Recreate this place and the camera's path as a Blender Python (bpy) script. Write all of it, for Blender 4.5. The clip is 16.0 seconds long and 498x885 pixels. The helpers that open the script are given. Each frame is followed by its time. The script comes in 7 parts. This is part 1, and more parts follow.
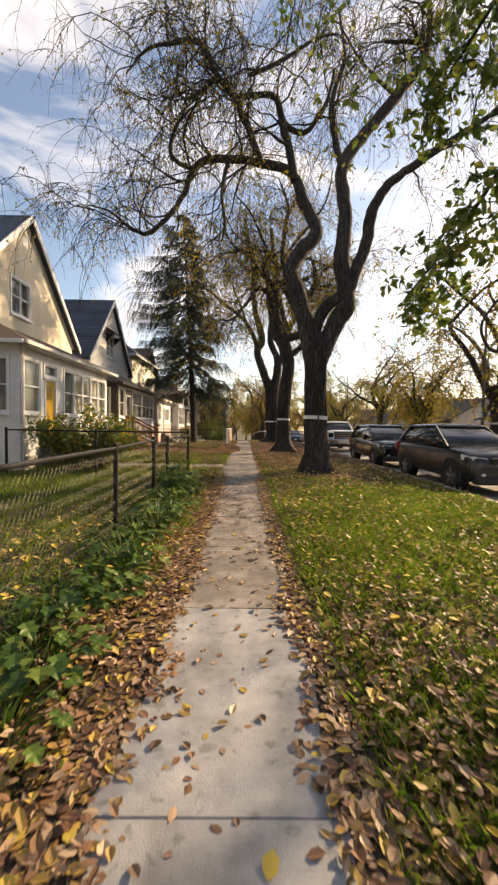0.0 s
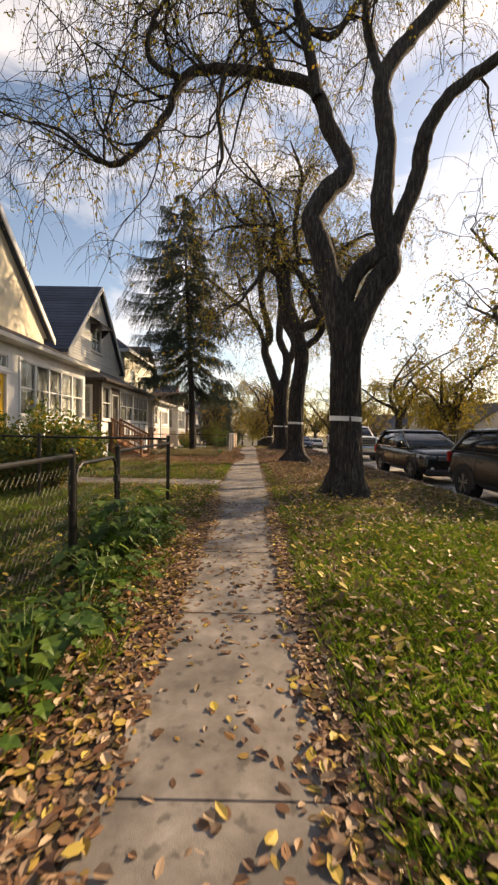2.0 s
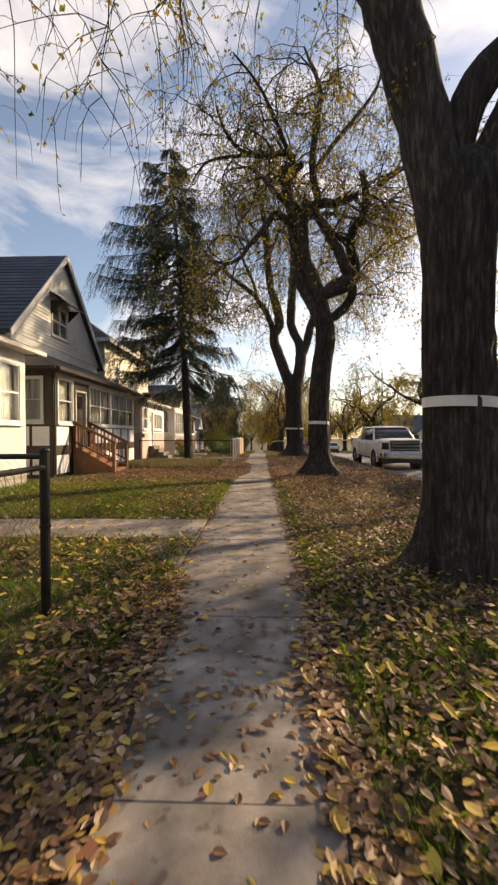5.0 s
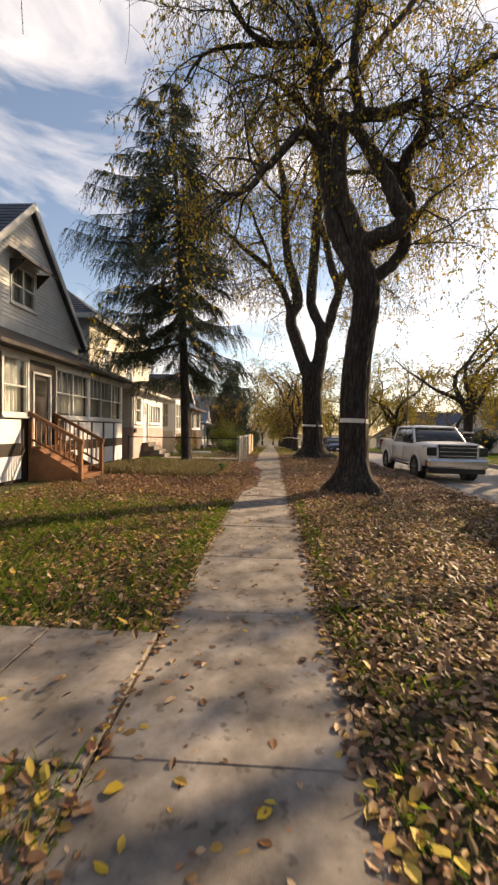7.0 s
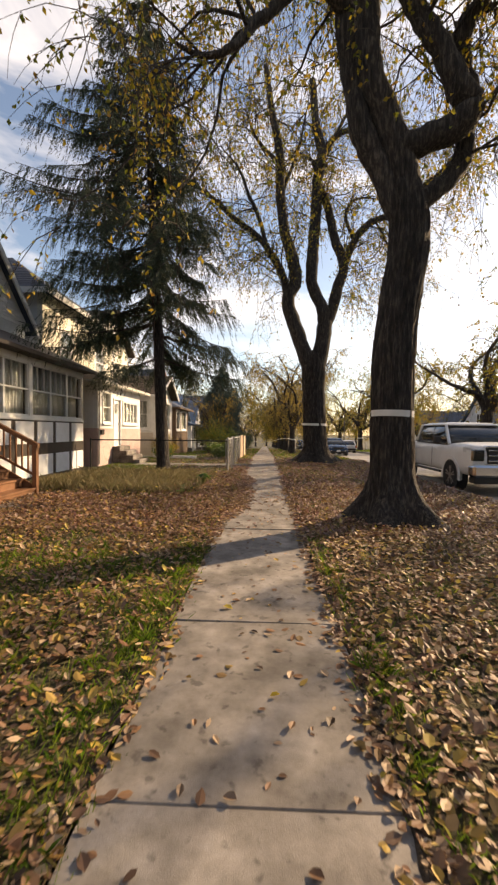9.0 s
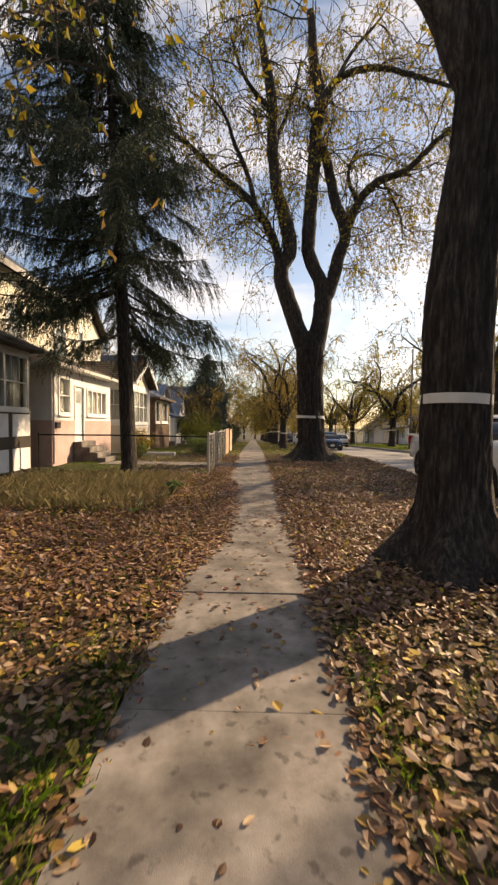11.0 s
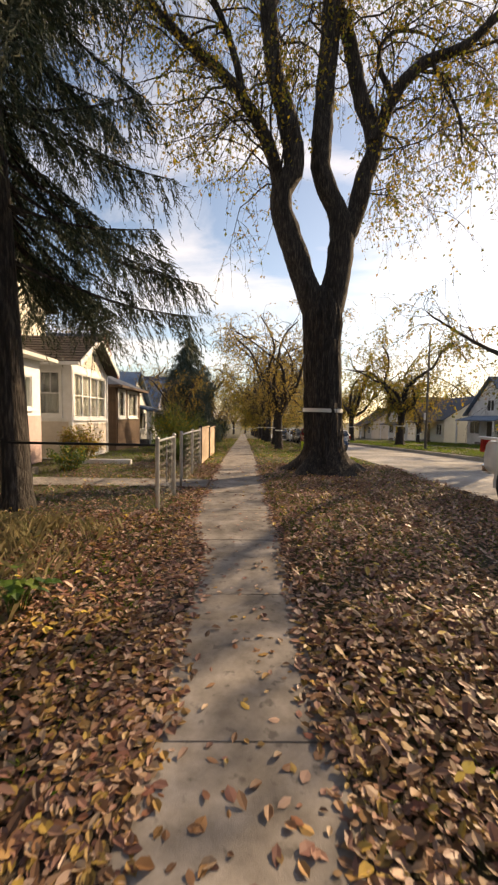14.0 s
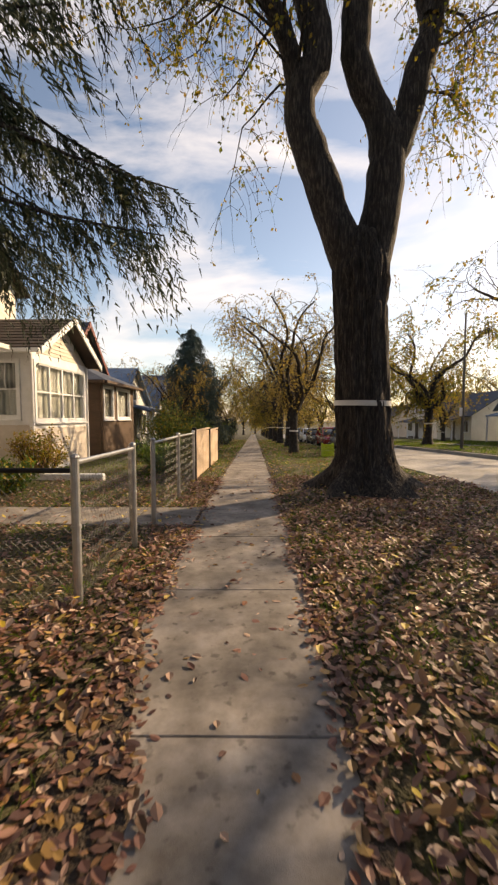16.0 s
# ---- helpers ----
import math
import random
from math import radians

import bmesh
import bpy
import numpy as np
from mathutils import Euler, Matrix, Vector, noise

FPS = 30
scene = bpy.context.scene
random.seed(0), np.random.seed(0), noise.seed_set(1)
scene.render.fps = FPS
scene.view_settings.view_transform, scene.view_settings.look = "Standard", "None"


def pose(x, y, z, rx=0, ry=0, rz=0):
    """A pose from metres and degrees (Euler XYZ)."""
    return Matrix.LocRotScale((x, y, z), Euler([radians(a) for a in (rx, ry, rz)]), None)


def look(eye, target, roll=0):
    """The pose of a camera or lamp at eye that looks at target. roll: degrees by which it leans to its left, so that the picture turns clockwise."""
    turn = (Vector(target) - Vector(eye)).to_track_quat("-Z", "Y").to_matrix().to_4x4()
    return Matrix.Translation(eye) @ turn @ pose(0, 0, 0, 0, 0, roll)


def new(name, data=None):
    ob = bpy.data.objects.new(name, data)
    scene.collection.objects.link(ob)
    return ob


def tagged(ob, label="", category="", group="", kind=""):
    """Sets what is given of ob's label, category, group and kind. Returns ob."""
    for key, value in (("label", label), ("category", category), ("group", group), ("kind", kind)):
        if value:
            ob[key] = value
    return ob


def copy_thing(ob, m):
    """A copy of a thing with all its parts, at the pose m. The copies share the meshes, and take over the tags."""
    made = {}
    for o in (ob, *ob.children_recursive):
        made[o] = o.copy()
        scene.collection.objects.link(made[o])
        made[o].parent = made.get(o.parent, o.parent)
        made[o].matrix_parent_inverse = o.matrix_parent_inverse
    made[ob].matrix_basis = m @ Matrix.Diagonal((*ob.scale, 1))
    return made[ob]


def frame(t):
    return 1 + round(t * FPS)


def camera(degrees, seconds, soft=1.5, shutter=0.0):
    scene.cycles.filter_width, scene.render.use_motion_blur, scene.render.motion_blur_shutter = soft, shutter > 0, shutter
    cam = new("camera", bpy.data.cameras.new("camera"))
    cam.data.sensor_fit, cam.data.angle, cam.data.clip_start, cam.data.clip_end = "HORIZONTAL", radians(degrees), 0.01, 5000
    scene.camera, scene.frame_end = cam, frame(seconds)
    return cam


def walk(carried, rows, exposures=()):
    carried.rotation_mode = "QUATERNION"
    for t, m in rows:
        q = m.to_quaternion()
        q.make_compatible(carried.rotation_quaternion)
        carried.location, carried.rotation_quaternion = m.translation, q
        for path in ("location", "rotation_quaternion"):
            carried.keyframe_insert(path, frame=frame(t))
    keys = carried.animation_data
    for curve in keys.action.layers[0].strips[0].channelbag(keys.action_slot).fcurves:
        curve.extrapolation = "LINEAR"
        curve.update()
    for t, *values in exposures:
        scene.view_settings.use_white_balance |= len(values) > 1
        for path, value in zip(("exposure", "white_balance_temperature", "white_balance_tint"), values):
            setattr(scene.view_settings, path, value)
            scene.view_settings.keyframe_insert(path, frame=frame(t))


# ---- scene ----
cam = camera(64.1, 16.0, soft=2.4, shutter=0.2)
PATH = [
    (0, (0.096, 1.167, 1.426), (0.118, 3.165, 1.341), 0.8),
    (0.5, (0.107, 1.964, 1.396), (0.122, 3.963, 1.323), 0.4),
    (1, (0.139, 2.771, 1.381), (0.131, 4.77, 1.318), 0.3),
    (1.5, (0.146, 3.558, 1.377), (0.154, 5.557, 1.313), 0.5),
    (2, (0.149, 4.319, 1.4), (0.139, 6.318, 1.341), 1.0),
    (2.5, (0.177, 5.07, 1.395), (0.18, 7.07, 1.343), 1.3),
    (3, (0.215, 5.841, 1.39), (0.198, 7.84, 1.348), 1.2),
    (3.5, (0.249, 6.628, 1.387), (0.242, 8.627, 1.343), 0.9),
    (4, (0.268, 7.425, 1.395), (0.251, 9.424, 1.342), 0.5),
    (4.5, (0.227, 8.177, 1.385), (0.216, 10.177, 1.342), 0.2),
    (5, (0.203, 8.942, 1.379), (0.145, 10.941, 1.341), -0.1),
    (5.2, (0.177, 9.244, 1.366), (0.106, 11.242, 1.329), -0.3),
    (7.3, (0.144, 12.897, 1.585), (0.031, 14.892, 1.498), 1.2),
    (7.5, (0.12, 13.215, 1.607), (0.018, 15.21, 1.508), 1.2),
    (8, (0.118, 13.982, 1.577), (0.014, 15.978, 1.498), 1.1),
    (8.5, (0.059, 14.753, 1.551), (-0.039, 16.749, 1.482), 0.9),
    (9, (0.059, 15.572, 1.485), (-0.02, 17.569, 1.423), 0.6),
    (9.2, (0.052, 15.878, 1.446), (-0.025, 17.875, 1.389), 0.6),
    (11.3, (0.054, 18.55, 1.55), (0.036, 20.546, 1.433), 0.8),
    (11.5, (0.031, 18.931, 1.576), (0.013, 20.927, 1.45), 0.8),
    (12, (0.05, 19.762, 1.56), (0.057, 21.758, 1.442), 1.2),
    (12.5, (0.03, 20.649, 1.531), (0.044, 22.646, 1.415), 1.4),
    (13, (0.106, 21.419, 1.543), (0.134, 23.416, 1.429), 1.5),
    (13.5, (0.094, 22.237, 1.557), (0.11, 24.234, 1.445), 1.4),
    (14, (0.143, 22.982, 1.562), (0.171, 24.978, 1.434), 0.9),
    (14.5, (0.157, 23.785, 1.556), (0.178, 25.78, 1.422), 0.4),
    (15, (0.152, 24.572, 1.54), (0.173, 26.567, 1.395), -0.1),
    (15.5, (0.152, 25.36, 1.545), (0.151, 27.356, 1.407), -0.1),
    (16, (0.185, 26.161, 1.511), (0.161, 28.157, 1.383), -0.1),
]
walk(cam, [(t, look(eye, target, roll)) for t, eye, target, roll in PATH],
     exposures=[(0.0, 0.97, 9300, 17), (1.2, 1.0, 9300, 17), (2.4, 0.7, 9300, 17), (3.5, 0.66, 9300, 17), (5.0, 0.76, 9300, 17), (7.5, 0.84, 9300, 17), (9.0, 0.84, 9300, 17), (11.5, 0.64, 9300, 17), (14.0, 0.72, 9300, 17), (16.0, 0.6, 9300, 17)])

# ---- world and sun ----
SUN_AZ, SUN_EL = 54.0, 25.0          # degrees clockwise from straight ahead (+y), and above the horizon
world = bpy.data.worlds.new("sky")
scene.world = world
world.use_nodes = True
wn, wl = world.node_tree.nodes, world.node_tree.links
wn.clear()
w_out = wn.new("ShaderNodeOutputWorld")
w_bg = wn.new("ShaderNodeBackground")
w_sky = wn.new("ShaderNodeTexSky")
w_sky.sky_type = "NISHITA"
w_sky.sun_disc = False
w_sky.sun_elevation = radians(SUN_EL)
w_sky.sun_rotation = radians(SUN_AZ)
w_sky.air_density, w_sky.dust_density, w_sky.ozone_density = 1.0, 0.7, 3.5
w_co = wn.new("ShaderNodeTexCoord")
w_map = wn.new("ShaderNodeMapping")
w_map.inputs["Scale"].default_value = (1.0, 1.0, 2.6)
w_noise = wn.new("ShaderNodeTexNoise")
w_noise.inputs["Scale"].default_value = 2.1
w_noise.inputs["Detail"].default_value = 7.0
w_noise.inputs["Roughness"].default_value = 0.56
w_noise.inputs["Distortion"].default_value = 0.5
w_ramp = wn.new("ShaderNodeValToRGB")
w_ramp.color_ramp.elements[0].position = 0.48
w_ramp.color_ramp.elements[1].position = 0.74
w_mix = wn.new("ShaderNodeMixRGB")
w_mix.inputs["Color2"].default_value = (5.6, 6.0, 6.9, 1.0)   # sunlit cloud, in the sky's own units
wl.new(w_co.outputs["Generated"], w_map.inputs["Vector"])
wl.new(w_map.outputs["Vector"], w_noise.inputs["Vector"])
wl.new(w_noise.outputs["Fac"], w_ramp.inputs["Fac"])
wl.new(w_ramp.outputs["Color"], w_mix.inputs["Fac"])
wl.new(w_sky.outputs["Color"], w_mix.inputs["Color1"])
wl.new(w_mix.outputs["Color"], w_bg.inputs["Color"])
w_bg.inputs["Strength"].default_value = 0.14
wl.new(w_bg.outputs["Background"], w_out.inputs["Surface"])

sun_data = bpy.data.lights.new("sun", "SUN")
sun_data.energy, sun_data.angle, sun_data.color = 5.0, radians(0.6), (1.0, 0.86, 0.66)
sun = new("sun", sun_data)
_sd = Vector((math.sin(radians(SUN_AZ)) * math.cos(radians(SUN_EL)), math.cos(radians(SUN_AZ)) * math.cos(radians(SUN_EL)), math.sin(radians(SUN_EL))))
sun.matrix_world = look(_sd * 60, (0, 0, 0))


# ---- materials ----
def material(name, colours, scale=6.0, rough=0.8, metal=0.0, bump=0.2, bump_scale=40.0, island=False, per_object=0.0,
             stretch=(1, 1, 1), stain=0.25, stain_scale=0.7, trans=0.0, spec=0.4, bump_dist=0.01, spots=0.0):
    """Two scales of variation: a grain between the colours given and a broad stain, with fine relief."""
    m = bpy.data.materials.new(name)
    m.use_nodes = True
    n, l = m.node_tree.nodes, m.node_tree.links
    b = n["Principled BSDF"]
    co = n.new("ShaderNodeTexCoord")
    mp = n.new("ShaderNodeMapping")
    mp.inputs["Scale"].default_value = stretch
    l.new(co.outputs["Object"], mp.inputs["Vector"])
    ramp = n.new("ShaderNodeValToRGB")
    els = ramp.color_ramp.elements
    while len(els) < len(colours):
        els.new(0.5)
    for k, c in enumerate(colours):
        els[k].position = 0.3 + 0.4 * k / max(1, len(colours) - 1) if not island else k / max(1, len(colours) - 1)
        els[k].color = (*c, 1)
    if island:
        g = n.new("ShaderNodeNewGeometry")
        l.new(g.outputs["Random Per Island"], ramp.inputs["Fac"])
    else:
        t = n.new("ShaderNodeTexNoise")
        t.inputs["Scale"].default_value = scale
        t.inputs["Detail"].default_value = 6
        t.inputs["Roughness"].default_value = 0.65
        l.new(mp.outputs["Vector"], t.inputs["Vector"])
        l.new(t.outputs["Fac"], ramp.inputs["Fac"])
    big = n.new("ShaderNodeTexNoise")
    big.inputs["Scale"].default_value = stain_scale
    big.inputs["Detail"].default_value = 4
    l.new(mp.outputs["Vector"], big.inputs["Vector"])
    rng = n.new("ShaderNodeMapRange")
    rng.inputs["From Min"].default_value, rng.inputs["From Max"].default_value = 0.35, 0.65
    rng.inputs["To Min"].default_value, rng.inputs["To Max"].default_value = 1 - stain, 1 + stain * 0.4
    l.new(big.outputs["Fac"], rng.inputs["Value"])
    mul = n.new("ShaderNodeMixRGB")
    mul.blend_type = "MULTIPLY"
    mul.inputs["Fac"].default_value = 1
    l.new(ramp.outputs["Color"], mul.inputs["Color1"])
    l.new(rng.outputs["Result"], mul.inputs["Color2"])
    last = mul
    if spots:
        sp = n.new("ShaderNodeTexNoise")
        sp.inputs["Scale"].default_value = 11.0
        sp.inputs["Detail"].default_value = 3
        l.new(mp.outputs["Vector"], sp.inputs["Vector"])
        sr = n.new("ShaderNodeMapRange")
        sr.inputs["From Min"].default_value, sr.inputs["From Max"].default_value = 0.60, 0.68
        sr.inputs["To Min"].default_value, sr.inputs["To Max"].default_value = 1.0, 1.0 - spots
        l.new(sp.outputs["Fac"], sr.inputs["Value"])
        m3 = n.new("ShaderNodeMixRGB")
        m3.blend_type = "MULTIPLY"
        m3.inputs["Fac"].default_value = 1
        l.new(mul.outputs["Color"], m3.inputs["Color1"])
        l.new(sr.outputs["Result"], m3.inputs["Color2"])
        mul = last = m3
    if per_object:
        oi = n.new("ShaderNodeObjectInfo")
        r2 = n.new("ShaderNodeMapRange")
        r2.inputs["To Min"].default_value, r2.inputs["To Max"].default_value = 1 - per_object, 1 + per_object
        l.new(oi.outputs["Random"], r2.inputs["Value"])
        m2 = n.new("ShaderNodeMixRGB")
        m2.blend_type = "MULTIPLY"
        m2.inputs["Fac"].default_value = 1
        l.new(mul.outputs["Color"], m2.inputs["Color1"])
        l.new(r2.outputs["Result"], m2.inputs["Color2"])
        last = m2
    l.new(last.outputs["Color"], b.inputs["Base Color"])
    b.inputs["Roughness"].default_value = rough
    b.inputs["Metallic"].default_value = metal
    b.inputs["Specular IOR Level"].default_value = spec
    if bump:
        bt = n.new("ShaderNodeTexNoise")
        bt.inputs["Scale"].default_value = bump_scale
        bt.inputs["Detail"].default_value = 5
        l.new(mp.outputs["Vector"], bt.inputs["Vector"])
        bp = n.new("ShaderNodeBump")
        bp.inputs["Strength"].default_value = bump
        bp.inputs["Distance"].default_value = bump_dist
        l.new(bt.outputs["Fac"], bp.inputs["Height"])
        l.new(bp.outputs["Normal"], b.inputs["Normal"])
    if trans:
        tr = n.new("ShaderNodeBsdfTranslucent")
        l.new(last.outputs["Color"], tr.inputs["Color"])
        mx = n.new("ShaderNodeMixShader")
        mx.inputs["Fac"].default_value = trans
        l.new(b.outputs["BSDF"], mx.inputs[1])
        l.new(tr.outputs["BSDF"], mx.inputs[2])
        l.new(mx.outputs["Shader"], n["Material Output"].inputs["Surface"])
    return m


def glass_material(name, tint=(0.75, 0.8, 0.82), rough=0.03):
    m = bpy.data.materials.new(name)
    m.use_nodes = True
    n, l = m.node_tree.nodes, m.node_tree.links
    b = n["Principled BSDF"]
    b.inputs["Base Color"].default_value = (*tint, 1)
    b.inputs["Transmission Weight"].default_value = 1.0
    b.inputs["Roughness"].default_value = rough
    b.inputs["IOR"].default_value = 1.45
    return m


M_CONCRETE = material("concrete", [(0.135, 0.119, 0.109), (0.21, 0.189, 0.174), (0.28, 0.256, 0.24)], 5, 0.9, bump=0.2, bump_scale=190, per_object=0.12, stain=0.45, stain_scale=2.2, spots=0.45)
M_CONCRETE_PALE = material("pale_concrete", [(0.185, 0.19, 0.20), (0.255, 0.262, 0.275), (0.32, 0.328, 0.34)], 5, 0.85, bump=0.3, bump_scale=160, per_object=0.06, stain=0.3, stain_scale=2.4, spots=0.35)
M_JOINT = material("joint_dirt", [(0.05, 0.04, 0.03), (0.09, 0.075, 0.06)], 30, 1.0)
M_SOIL = material("lawn_soil", [(0.035, 0.028, 0.018), (0.06, 0.055, 0.025), (0.10, 0.075, 0.045)], 9, 1.0, bump=0.9, bump_scale=30, bump_dist=0.04, stain=0.4, stain_scale=0.35)
M_ROAD = material("asphalt", [(0.20, 0.188, 0.178), (0.28, 0.268, 0.258), (0.35, 0.335, 0.325)], 7, 0.75, bump=0.5, bump_scale=150, stain=0.45, stain_scale=0.5)
M_KERB = material("kerb_concrete", [(0.25, 0.24, 0.22), (0.38, 0.36, 0.33)], 12, 0.9, bump=0.4, bump_scale=90)
M_BARK = material("elm_bark", [(0.009, 0.0075, 0.007), (0.036, 0.030, 0.027), (0.12, 0.102, 0.09)], 11, 0.95, bump=1.0, bump_scale=16, bump_dist=0.05, stretch=(2.2, 2.2, 0.35), stain=0.35, stain_scale=0.8)
M_TWIG = material("twig_bark", [(0.035, 0.029, 0.025), (0.07, 0.057, 0.047)], 3, 0.95, bump=0)
M_BAND = material("white_tape", [(0.72, 0.71, 0.68), (0.82, 0.81, 0.79)], 12, 0.6, bump=0.3, bump_scale=30)
M_LEAF_ELM = material("elm_leaves", [(0.10, 0.13, 0.02), (0.18, 0.19, 0.025), (0.34, 0.26, 0.03), (0.42, 0.30, 0.035), (0.30, 0.17, 0.04)], island=True, rough=0.6, bump=0, trans=0.5)
M_LEAF_GREEN = material("green_leaves", [(0.05, 0.10, 0.02), (0.09, 0.15, 0.03), (0.15, 0.20, 0.04), (0.24, 0.24, 0.05)], island=True, rough=0.5, bump=0, trans=0.4)
M_LEAF_YELLOW = material("yellow_leaves", [(0.36, 0.25, 0.05), (0.47, 0.34, 0.08), (0.28, 0.19, 0.05), (0.22, 0.20, 0.05)], island=True, rough=0.6, bump=0, trans=0.5)
M_LITTER = material("fallen_leaves", [(0.07, 0.040, 0.028), (0.22, 0.115, 0.065), (0.30, 0.165, 0.09), (0.11, 0.062, 0.045), (0.58, 0.42, 0.28), (0.20, 0.085, 0.05), (0.48, 0.32, 0.08), (0.08, 0.046, 0.036)], island=True, rough=0.55, bump=0, trans=0.2)
M_LITTER_R = material("red_brown_fallen_leaves", [(0.075, 0.037, 0.032), (0.25, 0.12, 0.095), (0.34, 0.19, 0.14), (0.12, 0.055, 0.045), (0.60, 0.43, 0.33), (0.22, 0.08, 0.055), (0.42, 0.26, 0.09), (0.08, 0.04, 0.036)], island=True, rough=0.5, bump=0, trans=0.2)
M_SOIL_EDGE = material("damp_leaf_mould", [(0.03, 0.022, 0.016), (0.07, 0.05, 0.035), (0.12, 0.085, 0.06)], 25, 0.95, bump=0.9, bump_scale=60, bump_dist=0.03)
M_LITTER_Y = material("fallen_yellow_leaves", [(0.60, 0.42, 0.04), (0.55, 0.40, 0.12), (0.65, 0.50, 0.10), (0.45, 0.30, 0.06)], island=True, rough=0.6, bump=0, trans=0.25)
M_GRASS = material("grass_blades", [(0.03, 0.075, 0.012), (0.07, 0.14, 0.015), (0.11, 0.20, 0.02), (0.19, 0.27, 0.03), (0.25, 0.21, 0.07)], island=True, rough=0.5, bump=0, trans=0.5)
M_DRYGRASS = material("dry_grass", [(0.16, 0.13, 0.07), (0.24, 0.19, 0.10), (0.14, 0.14, 0.06)], island=True, rough=0.8, bump=0, trans=0.3)
M_WEED = material("weed_leaves", [(0.025, 0.065, 0.015), (0.05, 0.12, 0.02), (0.10, 0.18, 0.03), (0.16, 0.21, 0.04)], island=True, rough=0.45, bump=0, trans=0.4)
M_NEEDLE = material("spruce_needles", [(0.018, 0.032, 0.020), (0.03, 0.05, 0.03), (0.045, 0.065, 0.035), (0.07, 0.075, 0.035)], island=True, rough=0.7, bump=0, trans=0.15)
M_NEEDLE_BLUE = material("blue_spruce_needles", [(0.03, 0.06, 0.05), (0.05, 0.085, 0.075), (0.07, 0.11, 0.10)], island=True, rough=0.7, bump=0, trans=0.1)


def part(name, bm, mat, parent=None, label=""):
    """Links a bmesh as one mesh object under a thing or a part."""
    me = bpy.data.meshes.new(name)
    bm.to_mesh(me)
    bm.free()
    me.materials.append(mat)
    ob = new(name, me)
    if parent is not None:
        ob.parent = parent
    if label:
        ob["label"] = label
    return ob


def mesh_of(name, verts, faces, mat, parent=None, smooth=False):
    me = bpy.data.meshes.new(name)
    me.from_pydata(verts, [], faces)
    me.materials.append(mat)
    if smooth:
        me.polygons.foreach_set("use_smooth", [True] * len(me.polygons))
    ob = new(name, me)
    if parent is not None:
        ob.parent = parent
    return ob


def box(bm, x0, x1, y0, y1, z0, z1, bevel=0.0):
    r = bmesh.ops.create_cube(bm, size=1.0)
    for v in r["verts"]:
        v.co = Vector(((x0 + x1) / 2 + v.co.x * (x1 - x0), (y0 + y1) / 2 + v.co.y * (y1 - y0), (z0 + z1) / 2 + v.co.z * (z1 - z0)))
    if bevel:
        es = list({e for v in r["verts"] for e in v.link_edges})
        bmesh.ops.bevel(bm, geom=es, offset=bevel, segments=1, affect="EDGES")
    return bm


def boxed(x0, x1, y0, y1, z0, z1, bevel=0.0):
    return box(bmesh.new(), x0, x1, y0, y1, z0, z1, bevel)


def prism(bm, poly, axis, a0, a1):
    """A polygon given in the two axes other than `axis`, drawn out from a0 to a1."""
    def at(p, a):
        return {"x": (a, p[0], p[1]), "y": (p[0], a, p[1]), "z": (p[0], p[1], a)}[axis]
    lo = [bm.verts.new(at(p, a0)) for p in poly]
    hi = [bm.verts.new(at(p, a1)) for p in poly]
    k = len(poly)
    bm.faces.new(lo)
    bm.faces.new(hi[::-1])
    for i in range(k):
        bm.faces.new((lo[i], hi[i], hi[(i + 1) % k], lo[(i + 1) % k]))
    bmesh.ops.recalc_face_normals(bm, faces=bm.faces)
    return bm


def rod(bm, p, q, r, sides=8, r2=None):
    p, q = Vector(p), Vector(q)
    d = q - p
    m = Matrix.Translation((p + q) / 2) @ d.to_track_quat("Z", "Y").to_matrix().to_4x4()
    bmesh.ops.create_cone(bm, cap_ends=True, segments=sides, radius1=r, radius2=r if r2 is None else r2, depth=d.length, matrix=m)
    return bm


def thing(name, at=(0, 0, 0), label="", category="", group="", kind=""):
    ob = new(name)
    ob.location = at
    return tagged(ob, label, category, group, kind)


# ---- ground ----
SLOPE_FROM, SLOPE = 34.0, 0.036


def gz(y):
    """The street lies level at first and falls gently further on."""
    d = y - SLOPE_FROM
    return 0.0 if d < 0 else -SLOPE * (d * d / (d + 4.0))


KERB_X, FAR_KERB_X, ROAD_DROP = 4.85, 11.1, 0.16
rng = np.random.default_rng(7)


def ground_height(x, y):
    z = gz(y)
    if x > KERB_X and x < FAR_KERB_X:
        return z - ROAD_DROP
    u = abs(x) - 0.66
    if u > 0:
        z += 0.02 * min(1, u / 0.5) + 0.035 * noise.noise((x * 0.8, y * 0.8, 0)) * min(1, u / 0.6)
    else:
        z -= 0.05
    return z


